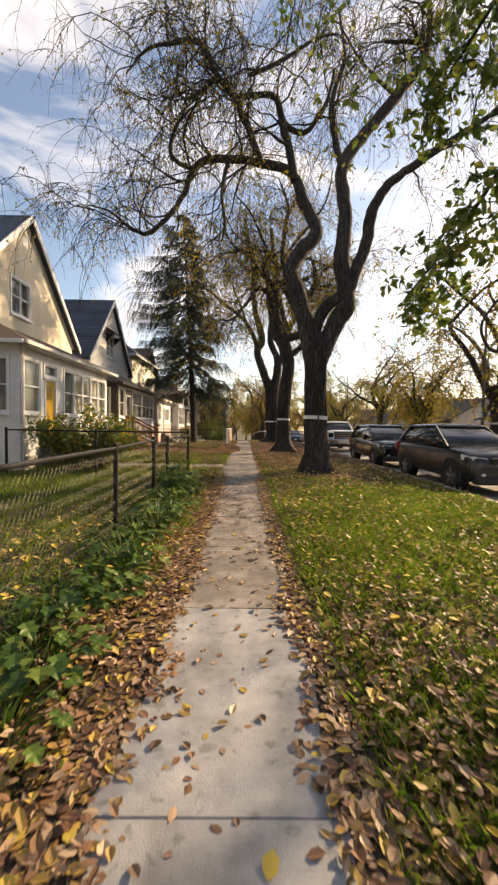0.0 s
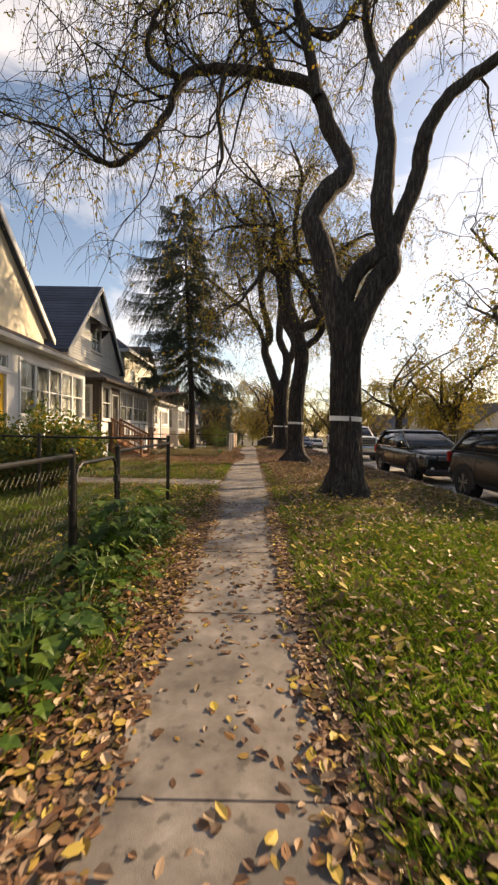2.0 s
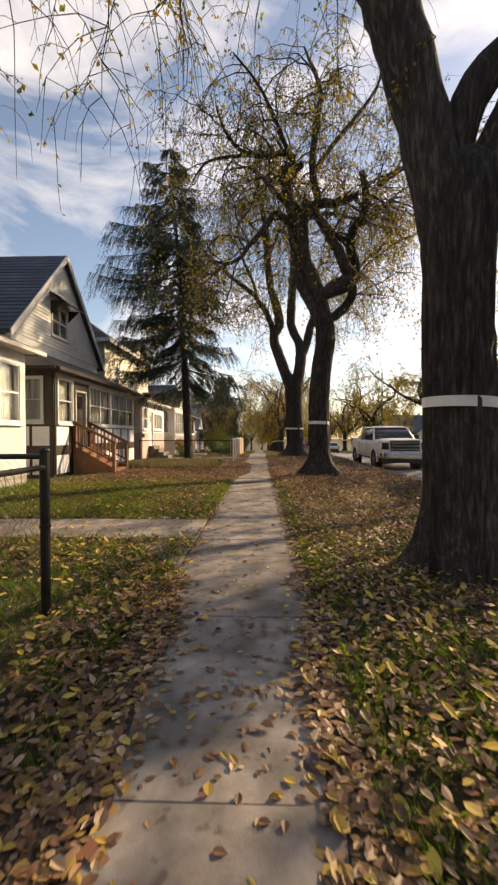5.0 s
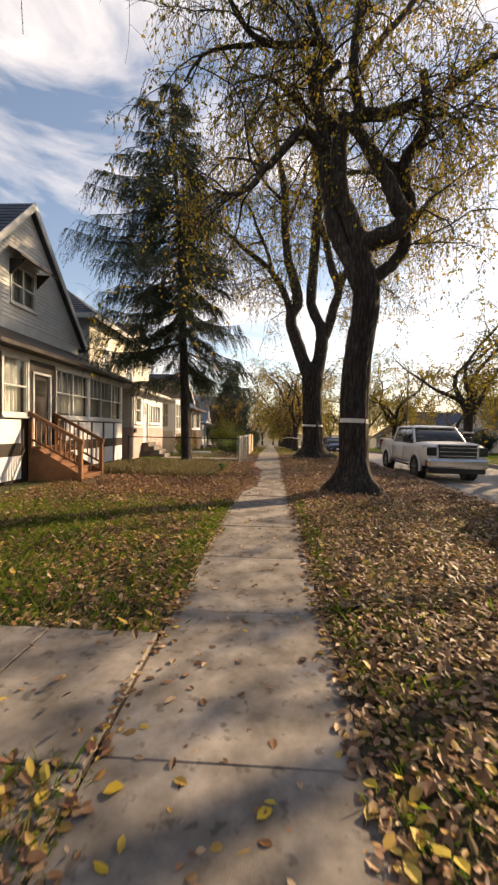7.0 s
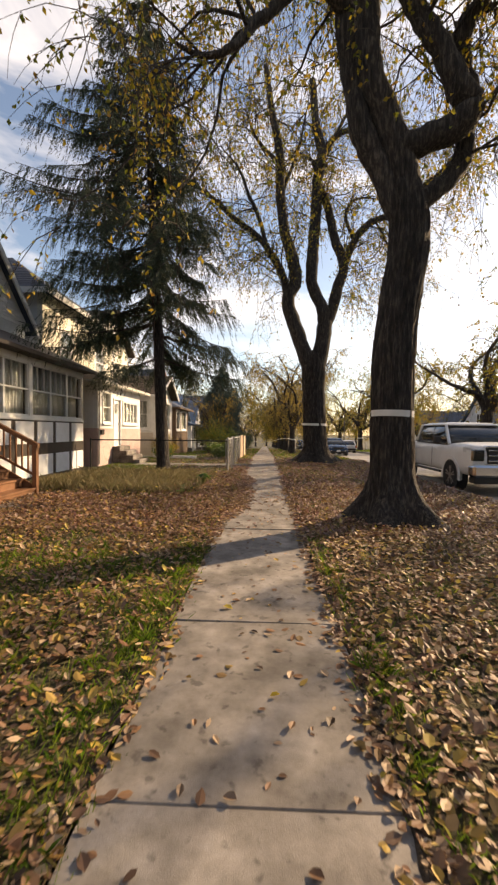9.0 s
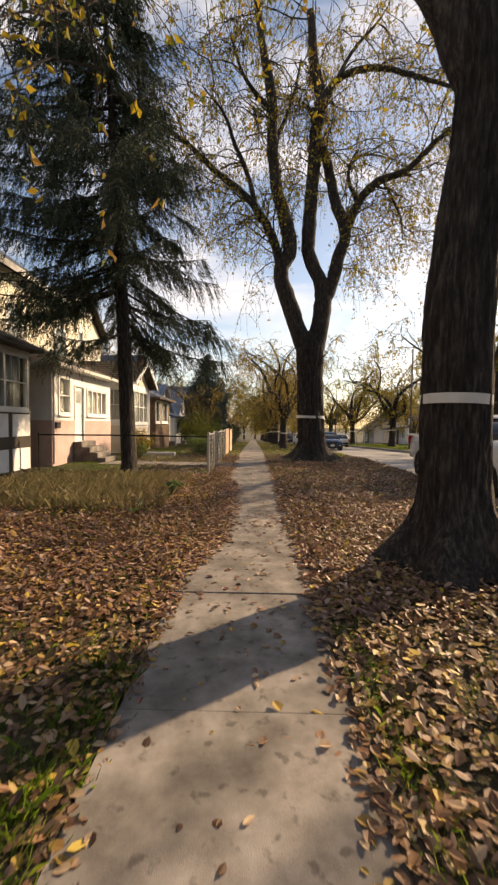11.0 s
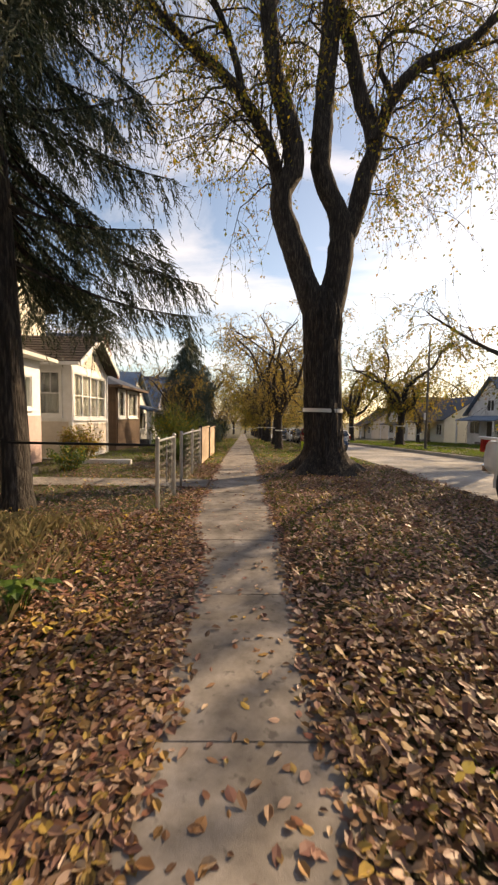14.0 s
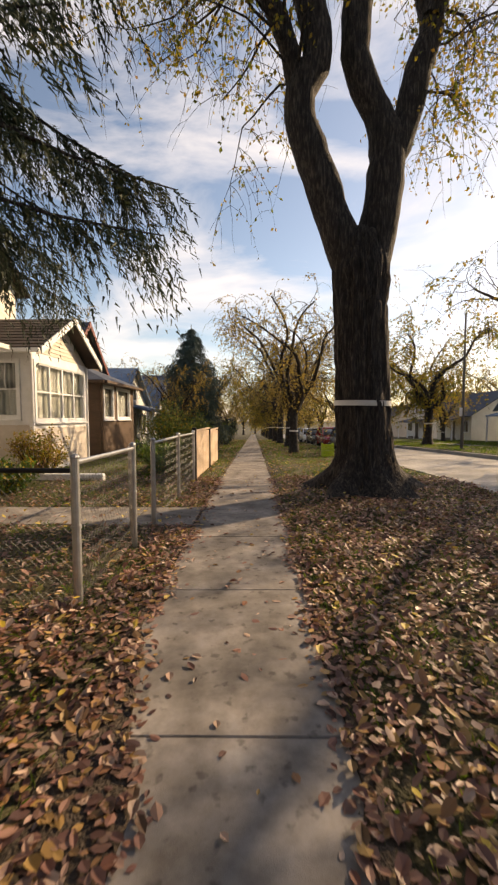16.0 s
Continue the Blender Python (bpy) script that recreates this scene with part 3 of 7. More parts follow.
def house_two():
    up = (24.35, 25.55, 5.35, 6.5)
    h = gable_house("house", 21.4, 29.0, 25.2, 8.75, 4.75, -7.95, -17, M_GREY_SIDING, M_ROOF,
                    "pale grey house with dark shingled gable and dark-trimmed porch", trim=M_GREY_SIDING, holes=(up,), rows=22)
    cut = lambda z: (25.2 - (8.6 - z) / 4.0 * 3.8 + 0.1, 25.2 + (8.6 - z) / 4.0 * 3.8 - 0.1)
    clapboards(h, "x", -7.95, 21.8, 28.6, 4.8, 8.4, M_GREY_SIDING, 0.13, cut, (up,))
    window(h, "x", -7.94, up[0], up[1], up[2], up[3], M_GREY_SIDING, cols=2)
    slope_roof(h, [[(-7.35, up[0] - 0.4, 6.62), (-7.35, up[1] + 0.4, 6.62), (-7.96, up[1] + 0.15, 6.98), (-7.96, up[0] - 0.15, 6.98)]], M_DARK_TRIM, 0.06, "window_hood")
    for y in (up[0] - 0.1, up[1] + 0.06):
        part("hood_bracket", prism(bmesh.new(), [(-7.94, 6.1), (-7.94, 6.6), (-7.45, 6.58)], "y", y, y + 0.05), M_DARK_TRIM, h)
    # a roof vent near the ridge
    part("roof_vent", boxed(-11.3, -10.9, 24.3, 24.7, 8.0, 8.45, 0.02), M_DARK_TRIM, h)
    door = (22.95, 23.85, 0.95, 3.0)
    w0, w1, w2 = (21.75, 22.7, 1.82, 3.25), (24.15, 26.2, 1.82, 3.25), (26.35, 29.3, 1.82, 3.25)
    side = (-7.65, -6.75, 1.85, 3.2)
    porch(h, -6.4, -7.95, 21.4, 29.5, 1.8, 3.5, M_DARK_TRIM, (door, w0, w1, w2), M_DARK_TRIM, 0.95, (side,), rise=0.9, gutter=M_DARK_TRIM)
    for w, c in ((w0, 1), (w1, 2), (w2, 3)):
        window(h, "x", -6.4, *w, M_GREY_SIDING, cols=c, muntins=2 if c > 1 else 0)
    window(h, "y", 21.4, *side, M_GREY_SIDING, cols=1, muntins=2)
    panel_door(h, -6.4, *door, M_DARK_DOOR, M_GREY_SIDING)
    part("frieze", boxed(-6.396, -6.37, 21.45, 29.45, 3.3, 3.48), M_GREY_SIDING, h)
    # pale panels set in the dark frame under the windows
    for z0, z1 in ((1.05, 1.66), (0.12, 0.72)):
        y = 21.6
        while y < 29.3:
            if not 22.6 < y + 0.4 < 24.3:
                part("panel", boxed(-6.398, -6.372, y, y + 0.82, z0, z1, 0.004), M_WHITE, h)
            y += 1.0
        for x in (-7.7, -7.05):
            part("panel", boxed(x, x + 0.55, 21.374, 21.398, z0, z1, 0.004), M_WHITE, h)
    return h


def house_two_steps():
    """Wooden steps with a rail on each side."""
    s = thing("porch_steps", (-6.4, 23.4, 0), "red-brown stained wooden steps with slatted handrails", "steps")
    n, rise, run = 5, 0.19, 0.29
    for k in range(n):
        x1 = 1.5 - run * k
        part("tread", boxed(x1 - run - 0.03, x1, -0.62, 0.62, rise * (k + 1) - 0.045, rise * (k + 1), 0.008), M_STAIN_WOOD, s)
        part("riser", boxed(x1 - 0.05, x1 - 0.025, -0.6, 0.6, rise * k, rise * (k + 1) - 0.047), M_STAIN_WOOD, s)
    for y in (-0.66, 0.63):
        bm = prism(bmesh.new(), [(0.02, 0.0), (1.5, 0.0), (1.5, 0.2), (0.06, 1.0), (0.02, 1.0)], "y", y, y + 0.03)
        part("stringer", bm, M_STAIN_WOOD, s)
        for x, z in ((1.46, 0.2), (0.08, 0.95)):
            part("newel_post", boxed(x - 0.05, x + 0.05, y - 0.035, y + 0.065, 0.0, z + 0.92, 0.006), M_STAIN_WOOD, s)
        bm = prism(bmesh.new(), [(0.0, 1.82), (0.0, 1.92), (1.54, 1.14), (1.54, 1.04)], "y", y - 0.03, y + 0.06)
        part("handrail", bm, M_STAIN_WOOD, s)
        bm = prism(bmesh.new(), [(0.1, 1.12), (0.1, 1.18), (1.42, 0.5), (1.42, 0.44)], "y", y, y + 0.03)
        part("lower_rail", bm, M_STAIN_WOOD, s)
        for k in range(9):
            x = 0.22 + 0.135 * k
            zb = 1.12 - (x - 0.1) * 0.515
            part("baluster", boxed(x - 0.015, x + 0.015, y + 0.0, y + 0.03, zb, zb + 0.68), M_STAIN_WOOD, s)
    return s


def house_three():
    h = thing("house", (0, 0, 0), "two-storey cream house with blue hip roof and pink-based porch", "house")
    y0, y1, xf, xb, ze = 29.7, 36.3, -8.0, -18, 6.4
    ups = [(31.0, 31.9, 4.0, 5.3), (34.2, 35.1, 4.0, 5.3)]
    wall_x(h, xf, y0, y1, -0.3, ze, ups, M_CREAM_SIDING, 0.18, "front_wall")
    clapboards(h, "x", xf, y0, y1, 3.3, ze, M_CREAM_SIDING, 0.14, None, ups)
    for u in ups:
        window(h, "x", xf, *u, M_WHITE)
    part("side_wall", boxed(xb, xf - 0.182, y0, y0 + 0.2, -0.3, ze), M_GREY_SIDING, h)
    part("side_wall", boxed(xb, xf - 0.182, y1 - 0.2, y1, -0.3, ze), M_CREAM_SIDING, h)
    part("back_wall", boxed(xb - 0.2, xb - 0.002, y0, y1, -0.3, ze), M_CREAM_SIDING, h)
    o, ym, r = 0.45, (y0 + y1) / 2, 9.0
    a, b, c, d = (xf + o, y0 - o, ze), (xf + o, y1 + o, ze), (xb - o, y1 + o, ze), (xb - o, y0 - o, ze)
    p, q = (xf - 3.2, ym, r), (xb + 3.2, ym, r)
    roof = slope_roof(h, [[a, b, p], [b, c, q, p], [c, d, q], [d, a, p, q]], M_ROOF, 0.12)
    shingle_rows(roof, [d, a, p, q], M_ROOF, 18)
    part("fascia", box(boxed(xf + o - 0.002, xf + o + 0.03, y0 - o, y1 + o, ze - 0.2, ze), xb, xf + o - 0.004, y0 - o - 0.03, y0 - o, ze - 0.2, ze), M_GREY_SIDING, h)
    door = (32.3, 33.15, 0.75, 2.8)
    ws = [(31.2, 31.95, 1.75, 2.95), (33.45, 35.35, 1.75, 2.7)]
    porch(h, -6.4, -8.0, 30.7, 35.9, 1.5, 3.3, M_WHITE, (door, *ws), M_ROOF_BROWN, 0.75)
    window(h, "x", -6.4, *ws[0], M_WHITE)
    window(h, "x", -6.4, *ws[1], M_WHITE, cols=4, rails=())
    panel_door(h, -6.4, *door, M_WHITE, M_WHITE)
    bm = boxed(-6.39, -6.37, 30.72, 32.28, 0.0, 1.5)
    box(bm, -6.39, -6.37, 33.17, 35.88, 0.0, 1.5)
    box(bm, -7.98, -6.372, 30.672, 30.69, 0.0, 1.5)
    part("pink_skirt", bm, M_PINK, h, "faded pink stucco skirt under the windows")
    bm = bmesh.new()
    for k in range(4):
        box(bm, -6.36, -5.2 - 0.28 * k, 32.1, 33.4, -0.05 if k == 0 else 0.185 * k, 0.185 * (k + 1), 0.015)
    part("front_steps", bm, M_CONCRETE, h)
    part("letter_box", boxed(-6.36, -6.26, 30.75, 31.05, 1.25, 1.45, 0.02), M_DARK_TRIM, h)
    return h


def house_four():
    h = thing("house", (0, 0, 0), "beige sided house with white glazed sunroom and brown gable roof", "house")
    x, xb, y0, y1, ze = -5.95, -9.2, 37.15, 40.75, 3.35
    g = gz(38)
    ws, wf = (-7.35, -6.35, 1.55, 3.05), (37.35, 40.5, 1.45, 3.05)
    wall_x(h, x, y0, y1, g - 0.3, ze, (wf,), M_WHITE, name="sunroom_wall")
    wall_y(h, y0, xb, x - 0.162, g - 0.3, ze, (ws,), M_WHITE, name="sunroom_wall")
    part("sunroom_wall", boxed(xb, x - 0.162, y1 - 0.16, y1, g - 0.3, ze), M_WHITE, h)
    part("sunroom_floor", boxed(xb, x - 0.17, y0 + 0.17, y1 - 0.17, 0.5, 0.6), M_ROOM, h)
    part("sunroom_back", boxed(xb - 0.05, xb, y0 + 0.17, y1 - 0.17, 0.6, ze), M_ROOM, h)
    window(h, "x", x, *wf, M_WHITE, cols=4, trim=0.09)
    window(h, "y", y0, *ws, M_WHITE, cols=1, muntins=2, trim=0.09)
    clapboards(h, "y", y0, xb, x - 0.1, g + 0.1, 1.3, M_BEIGE_SIDING, 0.14)
    clapboards(h, "x", x, y0 + 0.1, y1 - 0.1, g + 0.1, 1.2, M_BEIGE_SIDING, 0.14)
    ya, za, o = (y0 + y1) / 2, 4.62, 0.3
    cutg = lambda z: (ya - (za - 0.15 - z) / (za - ze) * 1.8, ya + (za - 0.15 - z) / (za - ze) * 1.8)
    part("gable_backing", prism(bmesh.new(), [(y0, ze), (y1, ze), (ya, za - 0.08)], "x", x - 0.12, x - 0.01), M_BEIGE_SIDING, h)
    clapboards(h, "x", x - 0.01, y0, y1, ze, za - 0.2, M_BEIGE_SIDING, 0.12, cutg)
    near = [(x + 0.45, y0 - o, ze + 0.03), (xb, y0 - o, ze + 0.03), (xb, ya, za), (x + 0.45, ya, za)]
    far = [(x + 0.45, y1 + o, ze + 0.03), (xb, y1 + o, ze + 0.03), (xb, ya, za), (x + 0.45, ya, za)]
    roof = slope_roof(h, [near, far], M_ROOF_BROWN, 0.08)
    shingle_rows(roof, near, M_ROOF_BROWN, 10)
    for y in (y0 - o, y1 + o):
        part("barge_board", prism(bmesh.new(), [(y, ze - 0.14), (y, ze + 0.06), (ya, za + 0.04), (ya, za - 0.16)], "x", x + 0.452, x + 0.49), M_WHITE, h)
    part("gutter", boxed(xb, x + 0.44, y0 - o - 0.1, y0 - o, ze - 0.1, ze + 0.01, 0.015), M_WHITE, h)
    part("downpipe", rod(bmesh.new(), (x + 0.04, y0 - 0.05, g), (x + 0.04, y0 - 0.05, ze - 0.1), 0.04), M_WHITE, h)
    part("downpipe", rod(bmesh.new(), (x + 0.05, y1 - 0.06, g), (x + 0.05, y1 - 0.06, ze - 0.05), 0.04), M_WHITE, h)
    # the taller house behind the sunroom
    up = (38.4, 39.6, 4.9, 6.2)
    wall_x(h, -9.2, 36.7, 42.0, g - 0.3, 6.4, (up,), M_CREAM_SIDING, 0.2, "main_wall")
    clapboards(h, "x", -9.2, 36.7, 42.0, 3.3, 6.4, M_CREAM_SIDING, 0.14, None, (up,))
    window(h, "x", -9.2, *up, M_WHITE)
    part("main_side_wall", boxed(-18, -9.402, 36.7, 36.9, g - 0.3, 6.4), M_CREAM_SIDING, h)
    part("main_side_wall", boxed(-18, -9.402, 41.8, 42.0, g - 0.3, 6.4), M_CREAM_SIDING, h)
    slope_roof(h, [[(-8.8, 36.3, 6.4), (-18, 36.3, 6.4), (-18, 39.35, 8.6), (-8.8, 39.35, 8.6)], [(-8.8, 42.4, 6.4), (-18, 42.4, 6.4), (-18, 39.35, 8.6), (-8.8, 39.35, 8.6)]], M_ROOF_BROWN, 0.12, "main_roof")
    part("main_gable", prism(bmesh.new(), [(36.7, 6.4), (42.0, 6.4), (39.35, 8.45)], "x", -9.38, -9.2), M_CREAM_SIDING, h)
    return h


def house_five():
    g = gz(45)
    w1, w2 = (42.6, 43.6, 1.5, 2.75), (44.2, 45.9, 1.5, 2.75)
    up = (44.3, 45.0, 4.1, 5.1)
    h = gable_house("house", 41.9, 47.6, 44.75, 5.9, 3.1, -7.6, -15, M_BROWN_WOOD, M_ROOF, "brown wooden bungalow with dark red gable boards", trim=M_RED_TRIM, holes=(up,), base=g)
    window(h, "x", -7.6, *up, M_WHITE)
    porch(h, -6.0, -7.6, 42.2, 46.6, 1.5, 2.95, M_BROWN_WOOD, (w1, w2), M_ROOF, 0.6, gutter=M_BROWN_WOOD)
    window(h, "x", -6.0, *w1, M_WHITE, rails=(), trim=0.1)
    window(h, "x", -6.0, *w2, M_WHITE, rails=(), trim=0.1)
    return h


house_one()
house_two()
house_two_steps()
house_three()
house_four()
house_five()


def far_house(x_front, y0, y1, side, wall_h, ridge, mat, roof_mat, label, gable=True, depth=8.0, porch_depth=1.8):
    """A plainer house further off: walls with framed windows, porch and roof. side +1 faces +x, -1 faces -x."""
    ym = (y0 + y1) / 2
    g = gz(ym)
    h = thing("house", (x_front, ym, g), label, "house")
    w = (y1 - y0) / 2
    s = side
    def bx(x0, x1, ya, yb, za, zb):
        a, b = sorted((x0 * s, x1 * s))
        return boxed(a, b, ya, yb, za, zb)
    part("wall", bx(-depth, 0, -w, w, -0.4, wall_h), mat, h)
    e = 0.4
    if gable:
        slope_roof(h, [[(e * s, -w - e, wall_h - 0.1), ((-depth - e) * s, -w - e, wall_h - 0.1), ((-depth - e) * s, 0, ridge), (e * s, 0, ridge)],
                       [(e * s, w + e, wall_h - 0.1), ((-depth - e) * s, w + e, wall_h - 0.1), ((-depth - e) * s, 0, ridge), (e * s, 0, ridge)]], roof_mat)
        part("gable", prism(bmesh.new(), [(-w, wall_h), (w, wall_h), (0, ridge - 0.15)], "x", *sorted((-0.2 * s, 0.0))), mat, h)
        rows = [(-0.5, 0.5, wall_h + 0.35, wall_h + 1.35)] if ridge - wall_h > 2 else []
    else:
        slope_roof(h, [[(e * s, -w - e, wall_h - 0.1), (e * s, w + e, wall_h - 0.1), (-depth / 2 * s, w + e, ridge), (-depth / 2 * s, -w - e, ridge)],
                       [((-depth - e) * s, -w - e, wall_h - 0.1), ((-depth - e) * s, w + e, wall_h - 0.1), (-depth / 2 * s, w + e, ridge), (-depth / 2 * s, -w - e, ridge)]], roof_mat)
        for y in (-w, w - 0.2):
            part("gable", prism(bmesh.new(), [(-depth * s, wall_h), (0, wall_h), (-depth / 2 * s, ridge - 0.15)], "y", y, y + 0.2), mat, h)
        rows = []
    rows += [(-w + 0.6, -w + 1.8, 1.1, 2.3), (w - 2.2, w - 0.6, 1.1, 2.3)]
    for a, b, p, q in rows:
        bm = bmesh.new()
        for u, v, c, d in ((a - 0.1, a, p - 0.1, q + 0.1), (b, b + 0.1, p - 0.1, q + 0.1), (a, b, q, q + 0.1), (a, b, p - 0.1, p), ((a + b) / 2 - 0.03, (a + b) / 2 + 0.03, p, q)):
            x0, x1 = sorted((0.004 * s, 0.05 * s))
            box(bm, x0, x1, u, v, c, d)
        win = part("window", bm, M_WHITE, h)
        part("pane", bx(0.003, 0.012, a, b, p, q), M_FARGLASS, win)
    dr = part("door", bx(0.004, 0.05, -0.45, 0.45, 0.3, 2.35), M_DARK_DOOR, h)
    part("step", bx(0.06, 1.0, -0.8, 0.8, -0.3, 0.3), M_CONCRETE, h)
    slope_roof(h, [[(porch_depth * s, -w * 0.8, 2.5), (porch_depth * s, w * 0.8, 2.5), (0, w * 0.8, 2.95), (0, -w * 0.8, 2.95)]], roof_mat, 0.1, "porch_roof")
    for y in (-w * 0.77, w * 0.77):
        part("porch_post", bx(porch_depth - 0.2, porch_depth - 0.08, y - 0.06, y + 0.06, -0.3, 2.42), M_WHITE, h)
    return h


M_FARGLASS = material("dark_window_glass", [(0.03, 0.035, 0.04), (0.06, 0.065, 0.07)], 2, 0.08, bump=0, spec=0.6)
for k, (y0, y1, wh, rd, mt, rf, lb) in enumerate((
        (50.0, 56.5, 2.9, 5.4, M_GREY_SIDING, M_ROOF_BLUE, "grey bungalow with blue-grey shingled roof and white trim"),
        (59.0, 66.0, 3.0, 5.9, M_WHITE, M_ROOF_BLUE, "white bungalow with blue-grey roof"),
        (69.0, 76.0, 4.6, 7.6, M_CREAM_SIDING, M_ROOF, "cream storey-and-a-half house with dark roof"),
        (80.0, 87.0, 3.0, 6.4, M_WHITE_STUCCO, M_ROOF_BROWN, "white stucco bungalow with brown roof"),
        (92.0, 100.0, 4.6, 7.6, M_BEIGE_SIDING, M_ROOF, "beige house with dark gable roof"),
        (-14, -6.5, 3.0, 6.9, M_WHITE_STUCCO, M_ROOF, "white stucco house with dark roof"),
        (0.0, 8.5, 3.0, 6.9, M_GREY_SIDING, M_ROOF_BROWN, "grey sided house with brown roof"))):
    far_house(-8.0, y0, y1, 1, wh, rd, mt, rf, lb)
for k, (x, y0, y1, wh, rd, mt, rf, gb, lb) in enumerate((
        (25, -2, 7, 2.9, 5.2, M_WHITE_STUCCO, M_ROOF, False, "white stucco bungalow with dark roof"),
        (25, 11, 19, 2.8, 5.0, M_GREY_SIDING, M_ROOF, False, "grey bungalow with low dark roof"),
        (24, 23, 31, 2.8, 5.2, M_GREY_SIDING, M_ROOF_BLUE, False, "grey bungalow with blue-grey roof"),
        (25, 35, 42, 3.0, 6.4, M_WHITE_STUCCO, M_ROOF, True, "white stucco house with dark gable roof"),
        (24, 47, 54.5, 3.0, 5.6, M_BEIGE_SIDING, M_ROOF_BROWN, False, "beige bungalow with brown roof"),
        (24.5, 58, 66, 3.1, 6.8, M_WHITE_STUCCO, M_ROOF_BLUE, True, "white storey-and-a-half house with blue-grey gable roof"),
        (24, 70, 78, 3.0, 5.8, M_CREAM_SIDING, M_ROOF, False, "cream bungalow with dark roof"),
        (25, 83, 91, 3.4, 7.0, M_WHITE, M_ROOF, True, "white house with dark gable roof"),
        (24, 97, 105, 3.0, 6.0, M_BEIGE_SIDING, M_ROOF_BROWN, False, "beige bungalow with brown roof"))):
    far_house(x, y0, y1, -1, wh, rd, mt, rf, lb, gb)


# ---- trees ----
class Soup:
    """Gathers tubes and leaves as plain vertex and face lists."""

    def __init__(self):
        self.v, self.f = [], []

    def tube(self, pts, radii, sides):
        pts = [Vector(p) for p in pts]
        base = len(self.v)
        ref = Vector((0.31, 0.87, 0.38))
        for i, (p, r) in enumerate(zip(pts, radii)):
            d = (pts[min(i + 1, len(pts) - 1)] - pts[max(i - 1, 0)])
            a = d.cross(ref)
            if a.length < 1e-6:
                a = d.cross(Vector((1, 0, 0)))
            a.normalize()
            b = d.cross(a).normalized()
            for k in range(sides):
                t = 2 * math.pi * k / sides
                self.v.append(p + (a * math.cos(t) + b * math.sin(t)) * r)
        for i in range(len(pts) - 1):
            for k in range(sides):
                p, q = base + i * sides + k, base + i * sides + (k + 1) % sides
                self.f.append((p, q, q + sides, p + sides))

    def leaf(self, p, d, side, size, fold=0.15):
        """A pointed leaf of two facets."""
        base = len(self.v)
        n = d.cross(side)
        self.v += [p, p + d * size * 0.5 + side * size * 0.3 + n * size * fold, p + d * size, p + d * size * 0.5 - side * size * 0.3 + n * size * fold]
        self.f += [(base, base + 1, base + 2), (base, base + 2, base + 3)]

    def done(self, name, mat, parent=None, smooth=False):
        return mesh_of(name, [tuple(v) for v in self.v], self.f, mat, parent, smooth)


def rand_dir(rnd):
    return Vector((rnd.gauss(0, 1), rnd.gauss(0, 1), rnd.gauss(0, 1))).normalized()


def smooth_line(pts, per=4):
    """A line through the points, rounded off."""
    pts = [Vector(p) for p in pts]
    out = []
    for i in range(len(pts) - 1):
        p0, p1, p2, p3 = pts[max(i - 1, 0)], pts[i], pts[i + 1], pts[min(i + 2, len(pts) - 1)]
        for k in range(per):
            t = k / per
            out.append(0.5 * ((2 * p1) + (p2 - p0) * t + (2 * p0 - 5 * p1 + 4 * p2 - p3) * t * t + (3 * p1 - p0 - 3 * p2 + p3) * t ** 3))
    out.append(pts[-1])
    return out


